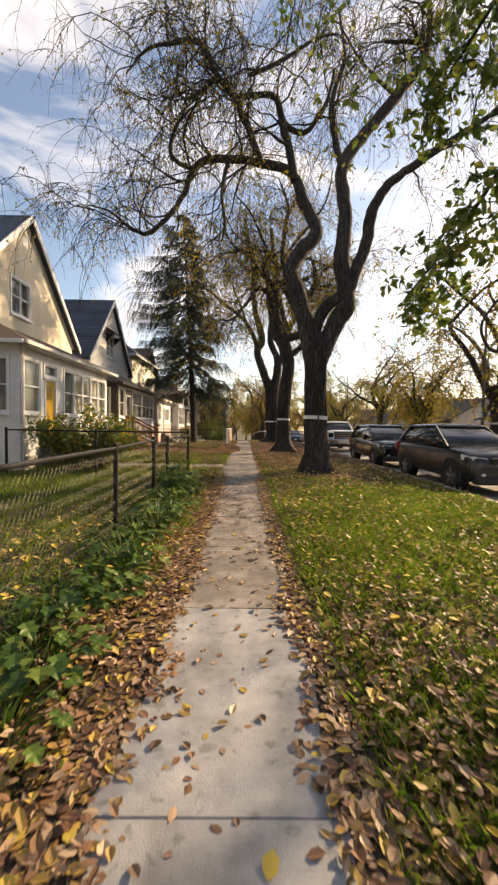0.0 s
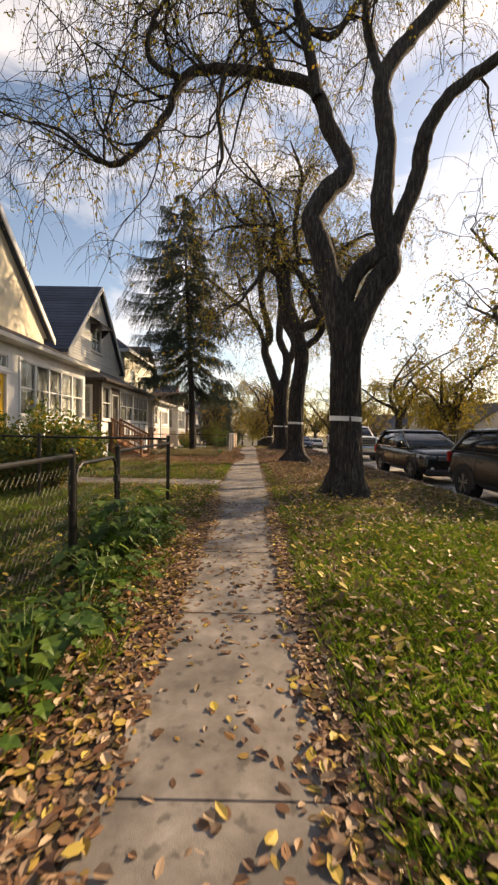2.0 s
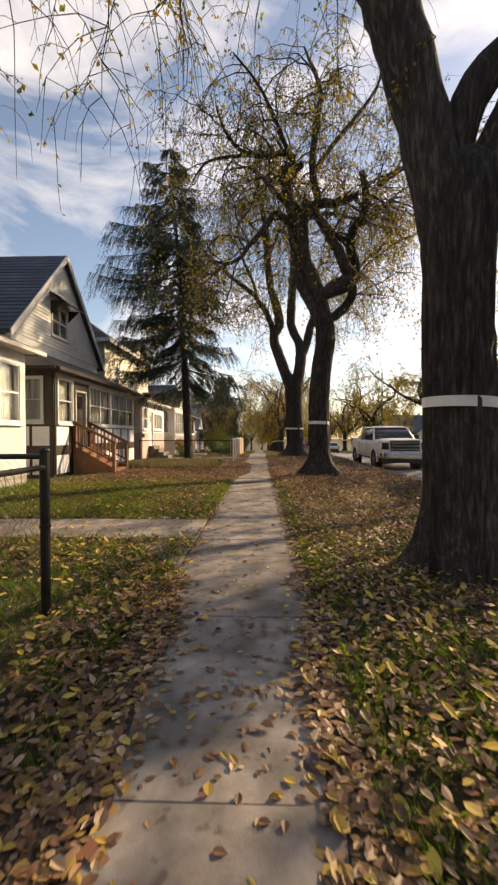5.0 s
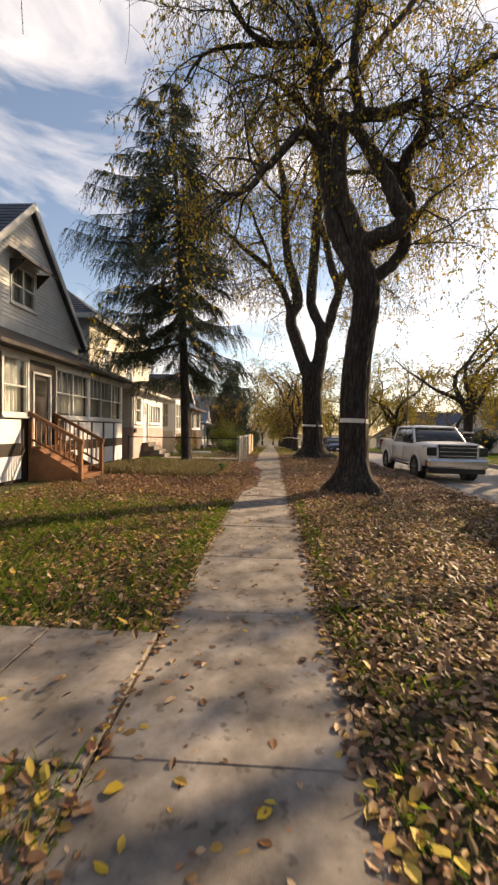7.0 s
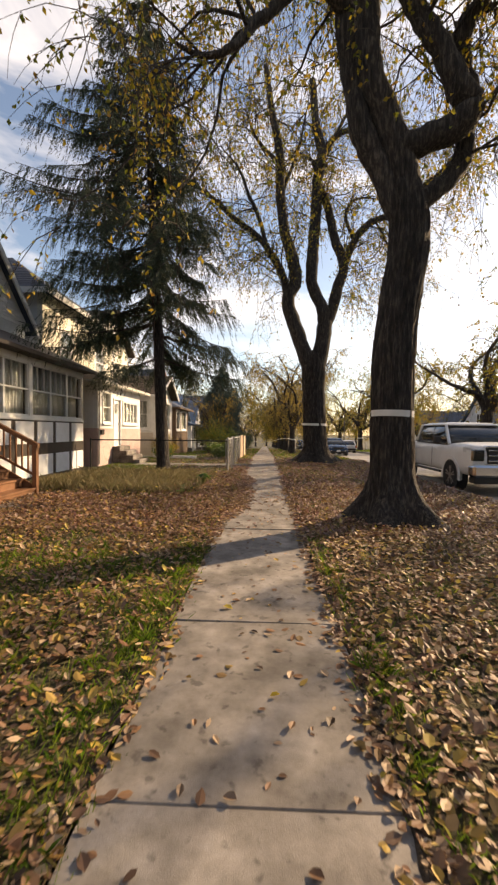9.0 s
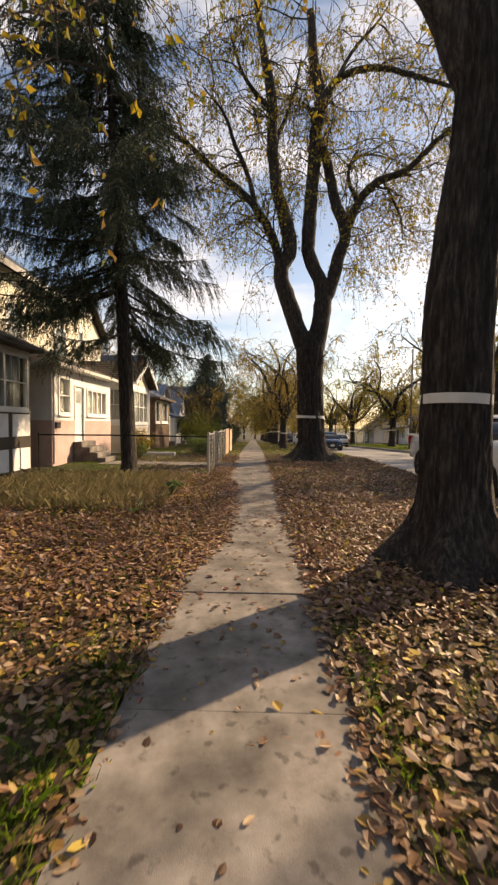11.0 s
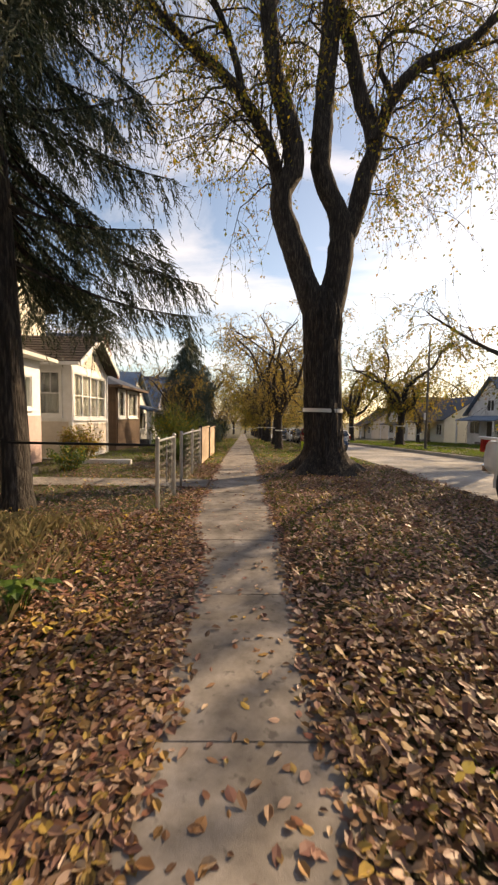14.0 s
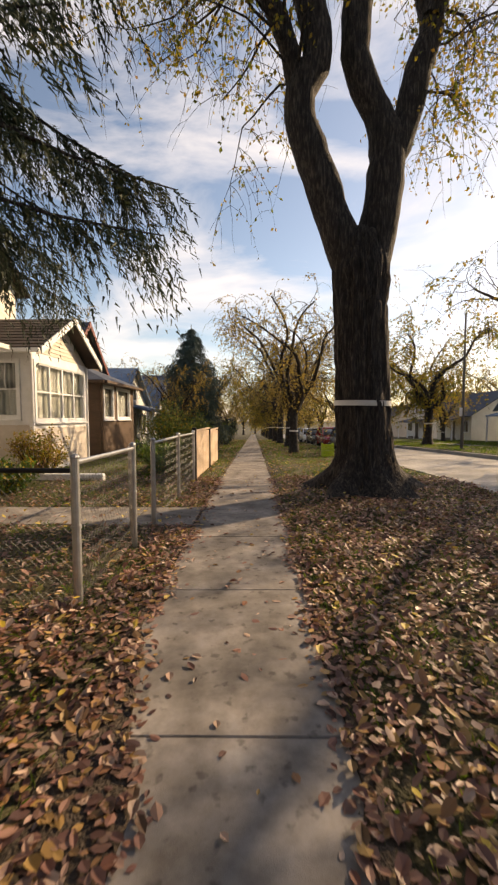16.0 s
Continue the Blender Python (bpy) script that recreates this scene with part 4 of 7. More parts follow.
def elm(name, at, trunk, limbs, seed, leafy, label, band=1.7, twig_n=1.0, leaf_mat=None, group="boulevard elms", leaf_size=0.07, flare=1.5, low_droop=0.0, detail=True, boughs_n=0, clean=0.125):
    """A street elm: fluted trunk, crooked limbs, drooping twigs and a thin crown of leaves. trunk: points (x, y, z, r); limbs: lists of the same."""
    rnd = random.Random(seed)
    t = thing(name, at, label, "tree", group)
    s = Soup()
    tx, ty, tz, tr = trunk[-1]
    trunk = [*trunk, (tx, ty, tz + 0.25, 0.03)]
    line = smooth_line([p[:3] for p in trunk], 6)
    n = len(line)
    sides = 64 if detail else 12
    base = 0
    for i, p in enumerate(line):
        f = i / (n - 1) * (len(trunk) - 1)
        k = min(int(f), len(trunk) - 2)
        r = trunk[k][3] + (trunk[k + 1][3] - trunk[k][3]) * (f - k)
        for j in range(sides):
            a = 2 * math.pi * j / sides
            h = max(0.0, 1 - p.z / 0.9)
            root = 1 + (flare - 1) * h * h * (1 + 0.55 * math.cos(5 * a + seed)) + 0.22 * h ** 3 * max(0, math.cos(3 * a + seed * 2))
            ridge = 1 + (0.095 * (1 if (j + int(2.2 * noise.noise((j * 0.9, p.z * 0.8, seed)) + 3)) % 2 else -1) * (0.4 + abs(noise.noise((j * 1.7, p.z * 2.3, seed)))) if detail else 0) + 0.06 * noise.noise((math.cos(a) * 1.5, math.sin(a) * 1.5, p.z * 0.7 + seed))
            s.v.append(Vector((p.x + math.cos(a) * r * root * ridge, p.y + math.sin(a) * r * root * ridge, p.z)))
    for i in range(n - 1):
        for j in range(sides):
            a, b = i * sides + j, i * sides + (j + 1) % sides
            s.f.append((a, b, b + sides, a + sides))
    s.done("trunk", M_BARK, t, True)
    boughs, twigs, leaves = Soup(), Soup(), Soup()
    starts = []
    for limb in limbs:
        pts = smooth_line([p[:3] for p in limb], 5)
        m = len(pts)
        rad = []
        for i in range(m):
            f = i / (m - 1) * (len(limb) - 1)
            k = min(int(f), len(limb) - 2)
            rad.append(limb[k][3] + (limb[k + 1][3] - limb[k][3]) * (f - k))
        pts = [p + rand_dir(rnd) * min(0.02, r * 0.25) if 0 < i else p for i, (p, r) in enumerate(zip(pts, rad))]
        one = Soup()
        one.tube(pts, [r * (1 + 0.10 * noise.noise((i * 0.37, seed, r * 2))) for i, r in enumerate(rad)], 14 if detail else 7)
        one.done("limb", M_BARK, t, True)
        for i in range(2, m):
            if (pts[i].z > 5.5 and rad[i] < clean) or low_droop:
                starts.append((pts[i], (pts[i] - pts[i - 1]).normalized(), rad[i], i / m))
    count = boughs_n or int(len(starts) * 1.25 * twig_n)
    for _ in range(count):
        p, d, r, f = rnd.choice(starts)
        out = Vector((p.x, p.y, 0)).normalized() if Vector((p.x, p.y, 0)).length > 0.2 else rand_dir(rnd)
        d = (d * 0.5 + rand_dir(rnd) * 0.9 + out * 0.35 + Vector((0, 0, 0.25))).normalized()
        r0 = min(r * 0.5, rnd.uniform(0.015, 0.04))
        L = rnd.uniform(1.6, 3.6)
        pts, q = [p], p.copy()
        steps = 7
        for k in range(steps):
            d = (d + rand_dir(rnd) * 0.5 + Vector((0, 0, -0.22 * k / steps))).normalized()
            q = q + d * L / steps
            pts.append(q.copy())
        boughs.tube(pts, [r0 * (1 - 0.75 * k / steps) for k in range(steps + 1)], 5 if detail else 3)
        for _ in range(int(11 * min(1.3, twig_n + 0.3))):
            k = rnd.randint(2, steps)
            b, e = pts[k].copy(), (rand_dir(rnd) * 0.9 + out * 0.25 + Vector((0, 0, 0.1))).normalized()
            tl = rnd.uniform(0.6, 2.1)
            tp = [b]
            for j in range(5):
                e = (e + rand_dir(rnd) * 0.22 + Vector((0, 0, -0.38))).normalized()
                b = b + e * tl / 5
                tp.append(b.copy())
            if not detail:
                twigs.tube([tp[0], tp[2], tp[5]], [0.010, 0.008, 0.004], 3)
            else:
              twigs.tube(tp, [0.008, 0.007, 0.0055, 0.0045, 0.0035, 0.0025], 3)
            for _ in range(2 if detail else 1):
                j = rnd.randint(1, 4)
                b2, e2 = tp[j].copy(), (rand_dir(rnd) + Vector((0, 0, -0.2))).normalized()
                sp = [b2]
                for _ in range(3):
                    e2 = (e2 + Vector((0, 0, -0.5)) + rand_dir(rnd) * 0.2).normalized()
                    b2 = b2 + e2 * tl * 0.14
                    sp.append(b2.copy())
                if detail:
                    twigs.tube(sp, [0.005, 0.004, 0.0032, 0.0025], 3)
                else:
                    twigs.tube([sp[0], sp[3]], [0.006, 0.003], 3)
                if rnd.random() < leafy:
                    for lp in sp[1:]:
                        a = (Vector((0, 0, -0.7)) + rand_dir(rnd) * 0.8).normalized()
                        leaves.leaf(lp, a, a.cross(rand_dir(rnd)).normalized(), leaf_size * rnd.uniform(0.6, 1.3))
            if rnd.random() < leafy:
                for lp in tp[1:]:
                    for _ in range(3):
                        a = (Vector((0, 0, -0.7)) + rand_dir(rnd) * 0.8).normalized()
                        leaves.leaf(lp + rand_dir(rnd) * 0.05, a, a.cross(rand_dir(rnd)).normalized(), leaf_size * rnd.uniform(0.6, 1.3))
    boughs.done("branchwork", M_BARK, t, True)["kind"] = "stuff"
    twigs.done("twigwork", M_TWIG, t)["kind"] = "stuff"
    if leaves.v:
        leaves.done("foliage", leaf_mat or M_LEAF_ELM, t)["kind"] = "stuff"
    if band:
        i = min(range(n), key=lambda i: abs(line[i].z - band))
        p = line[i]
        f = i / (n - 1) * (len(trunk) - 1)
        k = min(int(f), len(trunk) - 2)
        r = (trunk[k][3] + (trunk[k + 1][3] - trunk[k][3]) * (f - k)) * 1.07
        bm = bmesh.new()
        ring = []
        for j in range(36):
            a = 2 * math.pi * j / 36
            w = r * (1 + 0.05 * noise.noise((math.cos(a) * 1.5, math.sin(a) * 1.5, seed)))
            z = band + 0.012 * math.sin(a + seed)
            ring.append([bm.verts.new((p.x + math.cos(a) * (w + o), p.y + math.sin(a) * (w + o), z + dz)) for o, dz in ((0, -0.05), (0.006, -0.05), (0.006, 0.05), (0, 0.05))])
        for a, b in zip(ring, ring[1:] + ring[:1]):
            for k in range(4):
                bm.faces.new((a[k], b[k], b[(k + 1) % 4], a[(k + 1) % 4]))
        part("trunk_band", bm, M_BAND, t, "white tape band wrapped round the trunk")
    return t


# limbs are given from the trunk's foot: x across, y along the street, z up, radius
T1_LIMBS = []
T1_LIMBS.append([(-0.2, 0, 3.35, 0.26), (-0.45, 0, 4.5, 0.25), (-0.75, 0, 5.5, 0.24), (-0.9, 0, 5.95, 0.23), (-0.65, 0.05, 6.5, 0.22), (-0.2, 0.15, 7, 0.21), (-0.15, 0.25, 7.4, 0.19), (-0.5, 0.3, 8.05, 0.17), (-0.85, 0.25, 8.85, 0.14), (-1.65, 0.25, 9.15, 0.12), (-2.85, 0.2, 9.25, 0.11), (-3.65, 0.05, 8.95, 0.1), (-4, -0.15, 8.05, 0.08), (-4.35, -0.4, 7.3, 0.07), (-4.95, -0.55, 6.7, 0.06), (-5.45, -0.65, 6.85, 0.04), (-5.9, -0.8, 7.15, 0.03), (-6.4, -0.9, 7.25, 0.02)])
T1_LIMBS.append([(-0.8, 0.2, 8.65, 0.13), (-0.95, 0.25, 9.5, 0.12), (-1.2, 0.3, 10.4, 0.11), (-1.4, 0.3, 11.1, 0.09), (-2.2, 0.25, 11.1, 0.08), (-2.6, 0.2, 11, 0.06)])
T1_LIMBS.append([(-1.85, 0, 9.05, 0.11), (-2.15, -0.1, 9.8, 0.1), (-2.6, -0.15, 10.7, 0.09), (-3.1, -0.25, 11.25, 0.08), (-3.6, -0.35, 12, 0.08), (-4.2, -0.5, 11.85, 0.06), (-4.95, -0.65, 11.5, 0.04), (-5.45, -0.8, 10.75, 0.02)])
T1_LIMBS.append([(-1.2, 0.3, 10.4, 0.09), (-0.5, 0.5, 10.25, 0.08), (0.2, 0.7, 11.35, 0.06), (0.45, 0.9, 12.5, 0.03)])
T1_LIMBS.append([(-2.2, -0.3, 11.2, 0.06), (-1.55, -0.15, 11.6, 0.06), (-0.9, 0, 12.1, 0.05), (-0.25, 0.15, 12.65, 0.04), (0.4, 0.3, 12.95, 0.02)])
T1_LIMBS.append([(-3.05, -0.4, 11.1, 0.06), (-3.75, -0.55, 10.35, 0.05), (-4.1, -0.65, 10.45, 0.03), (-4.05, -0.8, 11.05, 0.02)])
T1_LIMBS.append([(-3.7, -0.3, 8.6, 0.07), (-4.3, -0.45, 8.85, 0.06), (-4.2, -0.55, 9.55, 0.04), (-3.7, -0.7, 10, 0.03)])
T1_LIMBS.append([(-2.75, -0.3, 8.85, 0.06), (-2.9, -0.4, 7.9, 0.05), (-2.8, -0.5, 7, 0.04), (-2.9, -0.6, 6.45, 0.01)])
T1_LIMBS.append([(0, 0, 3.35, 0.27), (0.4, 0, 4.35, 0.26), (0.75, 0, 4.95, 0.26), (0.75, 0, 5.35, 0.24), (0.6, 0.05, 6.35, 0.23), (0.7, 0.1, 7.35, 0.21), (0.65, 0.15, 8.2, 0.2), (0.6, 0.2, 9.1, 0.18), (1.3, 0.25, 10.15, 0.17), (2.15, 0.3, 11.2, 0.15), (2.85, 0.3, 12.05, 0.12), (3, 0.3, 12.5, 0.09), (2.7, 0.3, 12.75, 0.07), (1.75, 0.3, 12.75, 0.04)])
T1_LIMBS.append([(2.95, 0.3, 12.45, 0.09), (3.2, 0.4, 13.4, 0.07), (3.05, 0.5, 14.5, 0.05), (3.45, 0.6, 15.7, 0.02)])
T1_LIMBS.append([(0.8, 0, 5.35, 0.18), (1.25, -0.15, 6.75, 0.17), (1.35, -0.35, 7.55, 0.15), (1.75, -0.5, 8.2, 0.13), (2.45, -0.7, 8.65, 0.11), (3.55, -0.95, 9.3, 0.09), (4.45, -1.15, 9.8, 0.05), (5.3, -1.4, 9.95, 0.02)])
T1_LIMBS.append([(0.6, 0.2, 9, 0.11), (0.45, 0.85, 10.6, 0.1), (0.55, 1.5, 12.15, 0.08), (1, 2.05, 13.9, 0.06), (0.9, 2.6, 15.9, 0.03)])
T1_LIMBS.append([(-0.25, 0, 3.9, 0.16), (0.1, 0, 4.85, 0.18), (0.6, 0, 5.25, 0.17)])
T1_LIMBS.append([(2.15, 0.3, 11.2, 0.07), (1.25, 0.75, 12.55, 0.04), (0.6, 1.2, 14.15, 0.02)])
T1 = elm("elm_tree", (2.27, 13.0, 0), [(0, 0, -0.15, 0.38), (-0.04, 0, 0.5, 0.35), (-0.07, 0, 1.7, 0.32), (-0.1, 0, 2.9, 0.31), (-0.1, 0, 3.5, 0.33), (-0.05, 0, 4.0, 0.27)], T1_LIMBS, 11, 0.3, "tall bare-limbed elm with dark furrowed bark and white band", band=1.69, flare=1.4, boughs_n=170)
T2_LIMBS = []
T2_LIMBS.append([(0.1, 0, 4.75, 0.2), (-0.3, 0.05, 5.7, 0.19), (-0.6, 0.05, 6.3, 0.19), (-0.75, 0.1, 7.05, 0.18), (-0.85, 0.15, 7.9, 0.18), (-0.95, 0.2, 8.85, 0.17), (-1.1, 0.25, 9.8, 0.15), (-0.6, 0.3, 10.45, 0.12)])
T2_LIMBS.append([(0.15, 0, 5.05, 0.24), (0, -0.05, 5.8, 0.23), (-0.3, -0.05, 6.55, 0.21), (-0.55, -0.1, 7.2, 0.2), (-0.6, -0.1, 7.85, 0.19), (-0.55, -0.15, 8.5, 0.18), (-0.2, -0.2, 8.8, 0.16), (0.45, -0.25, 8.85, 0.14), (1.1, -0.3, 9.05, 0.11)])
T2_LIMBS.append([(-0.05, -0.1, 5.95, 0.2), (0.4, -0.15, 6.1, 0.21), (0.8, -0.2, 6.25, 0.21), (0.95, -0.25, 6.5, 0.2), (0.7, -0.3, 6.8, 0.18), (0.55, -0.25, 7.25, 0.17), (0.15, -0.2, 7.95, 0.15), (-0.2, -0.15, 8.55, 0.14), (-0.55, -0.1, 8.95, 0.13)])
T2_LIMBS.append([(0.25, 0, 5.15, 0.16), (0.7, 0.05, 5.5, 0.15), (1, 0.15, 5.9, 0.15), (1.1, 0.2, 6.45, 0.15), (1.2, 0.25, 7, 0.15), (1.05, 0.3, 7.6, 0.16), (1.05, 0.25, 8.1, 0.15), (1.4, 0.2, 8.65, 0.14), (1.5, 0.15, 9.3, 0.12), (1.35, 0.1, 10.05, 0.1)])
T2_LIMBS.append([(-0.85, 0.1, 8.25, 0.13), (-1.45, -0.2, 8.55, 0.11), (-1.85, -0.5, 7.95, 0.09), (-2.3, -0.8, 7.3, 0.08), (-2.65, -0.95, 6.8, 0.06), (-3.05, -1.05, 6.6, 0.04), (-3.4, -1.2, 6.65, 0.02)])
T2_LIMBS.append([(-0.15, -0.2, 8.45, 0.1), (0.35, 0, 8.05, 0.09), (0.8, 0.2, 7.9, 0.08), (1.15, 0.4, 8.35, 0.06)])
T2_LIMBS.append([(-0.95, 0.2, 8.85, 0.1), (-1.6, 0.65, 9.9, 0.08), (-2.35, 1.05, 10.85, 0.05), (-3.25, 1.5, 11.1, 0.02)])
T2_LIMBS.append([(-0.45, 0.2, 8.6, 0.14), (-1.1, 0.05, 9.25, 0.13), (-1.25, -0.15, 9.9, 0.12), (-0.95, -0.3, 10.1, 0.11), (-1.2, -0.45, 10.3, 0.09), (-2.3, -0.55, 10.2, 0.07), (-3, -0.7, 10.7, 0.05), (-3.35, -0.8, 11.5, 0.03)])
T2_LIMBS.append([(0, 0.1, 9, 0.14), (-0.25, 0.25, 10.15, 0.12), (-0.1, 0.35, 12, 0.11), (0.05, 0.45, 13, 0.08), (-0.5, 0.6, 14.6, 0.03)])
T2_LIMBS.append([(1.85, 0, 9.5, 0.1), (2.9, -0.25, 10.05, 0.06), (3.95, -0.5, 9.7, 0.02)])
T2_LIMBS.append([(-0.2, 0.3, 10.2, 0.1), (0.75, 0.6, 11.6, 0.08), (2.05, 0.9, 13.45, 0.05), (2.5, 1.2, 15.35, 0.02)])
T2_LIMBS.append([(-2.3, -0.5, 10.25, 0.06), (-3.6, -0.75, 9.9, 0.04), (-4.1, -1, 9.05, 0.02)])
T2_LIMBS.append([(-0.95, -0.2, 10.15, 0.08), (-1.9, -0.8, 11.9, 0.05), (-2.8, -1.4, 12.6, 0.02)])
T2 = elm("elm_tree", (2.2, 22.2, 0), [(0, 0, -0.15, 0.37), (-0.03, 0, 0.5, 0.345), (-0.06, 0, 1.8, 0.315), (-0.06, 0, 2.7, 0.31), (0.02, 0, 3.55, 0.30), (0.14, 0, 4.4, 0.31), (0.15, 0, 4.9, 0.30), (0.05, 0, 5.4, 0.26)], T2_LIMBS, 23, 0.6, "crooked elm with looping limbs, dark bark and white band", band=1.77, flare=2.0, leaf_size=0.085, boughs_n=150, twig_n=0.8, clean=0.16)
T3_LIMBS = []
T3_LIMBS.append([(-0.3, 0, 4.3, 0.38), (-0.75, 0, 5.35, 0.35), (-1.15, 0, 6.45, 0.33), (-1.45, 0, 7.5, 0.31), (-1.1, 0, 8.4, 0.29), (-1.3, 0, 9.55, 0.27), (-1.65, 0.05, 10.7, 0.24), (-1.85, 0.1, 12.25, 0.22), (-1.9, 0.2, 14.2, 0.2), (-2.25, 0.25, 16.1, 0.16), (-2.6, 0.3, 18.35, 0.12)])
T3_LIMBS.append([(-1.45, 0, 7.6, 0.2), (-1.65, -0.1, 8.4, 0.19), (-2.05, -0.25, 9.2, 0.17), (-2.8, -0.35, 10.2, 0.14), (-3.95, -0.5, 11, 0.12), (-4.9, -0.75, 11.75, 0.09), (-5.75, -0.95, 12.25, 0.06), (-6.4, -1.2, 12.2, 0.02)])
T3_LIMBS.append([(-2.5, -0.3, 10, 0.1), (-2.85, -0.45, 11.1, 0.09), (-3.25, -0.65, 11.85, 0.08), (-3.7, -0.8, 12.95, 0.05), (-4.5, -1, 13.8, 0.02)])
T3_LIMBS.append([(-0.05, 0, 4.5, 0.38), (0.15, 0, 5.5, 0.37), (0.25, 0, 6.65, 0.33), (0.05, 0, 7.35, 0.28), (-0.35, 0, 8.2, 0.27), (-0.35, 0, 9.35, 0.27), (-0.25, 0.05, 11.1, 0.26), (-0.15, 0.1, 13, 0.24), (0.05, 0.1, 14.1, 0.22), (-0.25, 0.15, 15.5, 0.19), (-0.45, 0.2, 17.55, 0.15)])
T3_LIMBS.append([(0, 0.2, 14.05, 0.15), (0.65, -0.05, 14.85, 0.13), (1.85, -0.3, 15.05, 0.11), (3.25, -0.5, 14.65, 0.09), (4.85, -0.75, 13.95, 0.06), (6, -1, 13.5, 0.02)])
T3_LIMBS.append([(0.25, 0, 6.35, 0.28), (0.6, 0.05, 7.1, 0.27), (0.85, 0.05, 8.15, 0.25), (1.1, 0.1, 9.1, 0.23), (0.65, 0.15, 10.4, 0.21), (0.35, 0.2, 11.8, 0.18), (0, 0.25, 12.75, 0.16), (-0.3, 0.3, 13.95, 0.13)])
T3_LIMBS.append([(1.05, 0, 9, 0.18), (1.5, -0.15, 10.1, 0.17), (2.2, -0.25, 10.85, 0.15), (3.3, -0.4, 11.25, 0.12), (4.3, -0.6, 12.2, 0.1), (5.05, -0.8, 12.75, 0.07), (5.8, -1, 13.7, 0.03)])
T3_LIMBS.append([(2.4, -0.3, 10.9, 0.05), (3, -0.55, 9.5, 0.04), (3.05, -0.8, 8.45, 0.02)])
T3_LIMBS.append([(1.55, 0.1, 10.25, 0.09), (1.2, 0.35, 11.5, 0.07), (1.8, 0.55, 12.4, 0.05), (3.15, 0.8, 12.4, 0.02)])
T3_LIMBS.append([(0.25, 0.2, 14.25, 0.11), (1.25, 0.55, 16.3, 0.07), (2.5, 0.9, 18, 0.04)])
T3_LIMBS.append([(-1.85, 0.2, 12.3, 0.1), (-1.05, 0.8, 14.75, 0.07), (-0.65, 1.4, 16.85, 0.03)])
T3_LIMBS.append([(-1.9, 0.2, 13.85, 0.1), (-2.9, -0.7, 14.25, 0.07), (-3.4, -1.6, 14.9, 0.03)])
T3 = elm("elm_tree", (2.5, 34.2, 0.0), [(0, 0, -0.2, 0.57), (-0.05, 0, 0.5, 0.54), (-0.15, 0, 1.8, 0.51), (-0.2, 0, 3.4, 0.49), (-0.22, 0, 4.4, 0.53), (-0.2, 0, 5.0, 0.38)], T3_LIMBS, 37, 0.62, "massive elm with three upright limbs and white trunk band", band=1.78, flare=1.9, leaf_size=0.095, boughs_n=210, twig_n=0.8, clean=0.26)
T0 = elm("elm_tree", (2.5, 2.3, 0), [(0, 0, -0.15, 0.36), (0, 0, 0.6, 0.34), (0, 0, 2.2, 0.30), (0, 0, 4.0, 0.34)],
    [[(0, 0, 3.7, 0.25), (0.4, 0.8, 5.0, 0.18), (0.8, 2.0, 6.4, 0.12), (0.9, 3.2, 7.2, 0.06), (0.9, 4.6, 7.0, 0.02)],
     [(0, 0, 3.8, 0.22), (0.8, 1.2, 5.0, 0.14), (1.6, 3.0, 5.6, 0.09), (1.9, 4.6, 5.2, 0.05), (1.8, 5.6, 4.3, 0.02)],
     [(0, 0, 3.8, 0.25), (0.6, -1.0, 6, 0.16), (1.2, -2.4, 8, 0.08), (1.8, -3, 10, 0.03)],
     [(0.1, 0.4, 4.4, 0.16), (1.6, 0.9, 6.6, 0.1), (3.4, 2.2, 7.4, 0.06), (4.0, 4.0, 7.0, 0.02)]],
    5, 0.65, "leafy elm with green and yellow drooping foliage", band=1.75, leaf_mat=M_LEAF_GREEN, leaf_size=0.13, twig_n=0.85)


def leafy_bough(tree, line, n, seed, size):
    """A drooping bough close to the walk, thick with short leafy sprays."""
    rnd = random.Random(seed)
    pts = smooth_line(line, 5)
    wood, spray, leaves = Soup(), Soup(), Soup()
    wood.tube(pts, [0.05 * (1 - 0.85 * i / (len(pts) - 1)) for i in range(len(pts))], 6)
    for _ in range(n):
        k = rnd.randint(len(pts) // 3, len(pts) - 1)
        p, d = pts[k].copy(), (rand_dir(rnd) + Vector((0, 0, -0.2))).normalized()
        run = [p]
        for _ in range(5):
            d = (d + rand_dir(rnd) * 0.3 + Vector((0, 0, -0.3))).normalized()
            p = p + d * rnd.uniform(0.06, 0.15)
            run.append(p.copy())
            for _ in range(4):
                a = (Vector((0, 0, -0.6)) + rand_dir(rnd)).normalized()
                leaves.leaf(p + rand_dir(rnd) * 0.05, a, a.cross(rand_dir(rnd)).normalized(), size * rnd.uniform(0.6, 1.3))
        spray.tube(run, [0.007, 0.006, 0.005, 0.004, 0.003, 0.002], 3)
    wood.done("limb", M_BARK, tree, True)
    spray.done("spray", M_TWIG, tree)["kind"] = "stuff"
    leaves.done("foliage", M_LEAF_GREEN, tree)["kind"] = "stuff"


leafy_bough(T0, [(0, 0, 3.8), (0.2, 1.0, 4.5), (0.1, 2.0, 4.3), (-0.2, 3.0, 3.5), (-0.5, 3.6, 3.0)], 48, 3, 0.12)
leafy_bough(T0, [(0, 0, 3.9), (0.0, 1.2, 5.2), (-0.1, 2.4, 5.4), (-0.4, 3.4, 5.0)], 40, 4, 0.12)
leafy_bough(T0, [(0, 0, 3.8), (0.7, 1.4, 4.3), (1.1, 2.8, 4.2), (1.1, 4.0, 3.4)], 60, 6, 0.12)


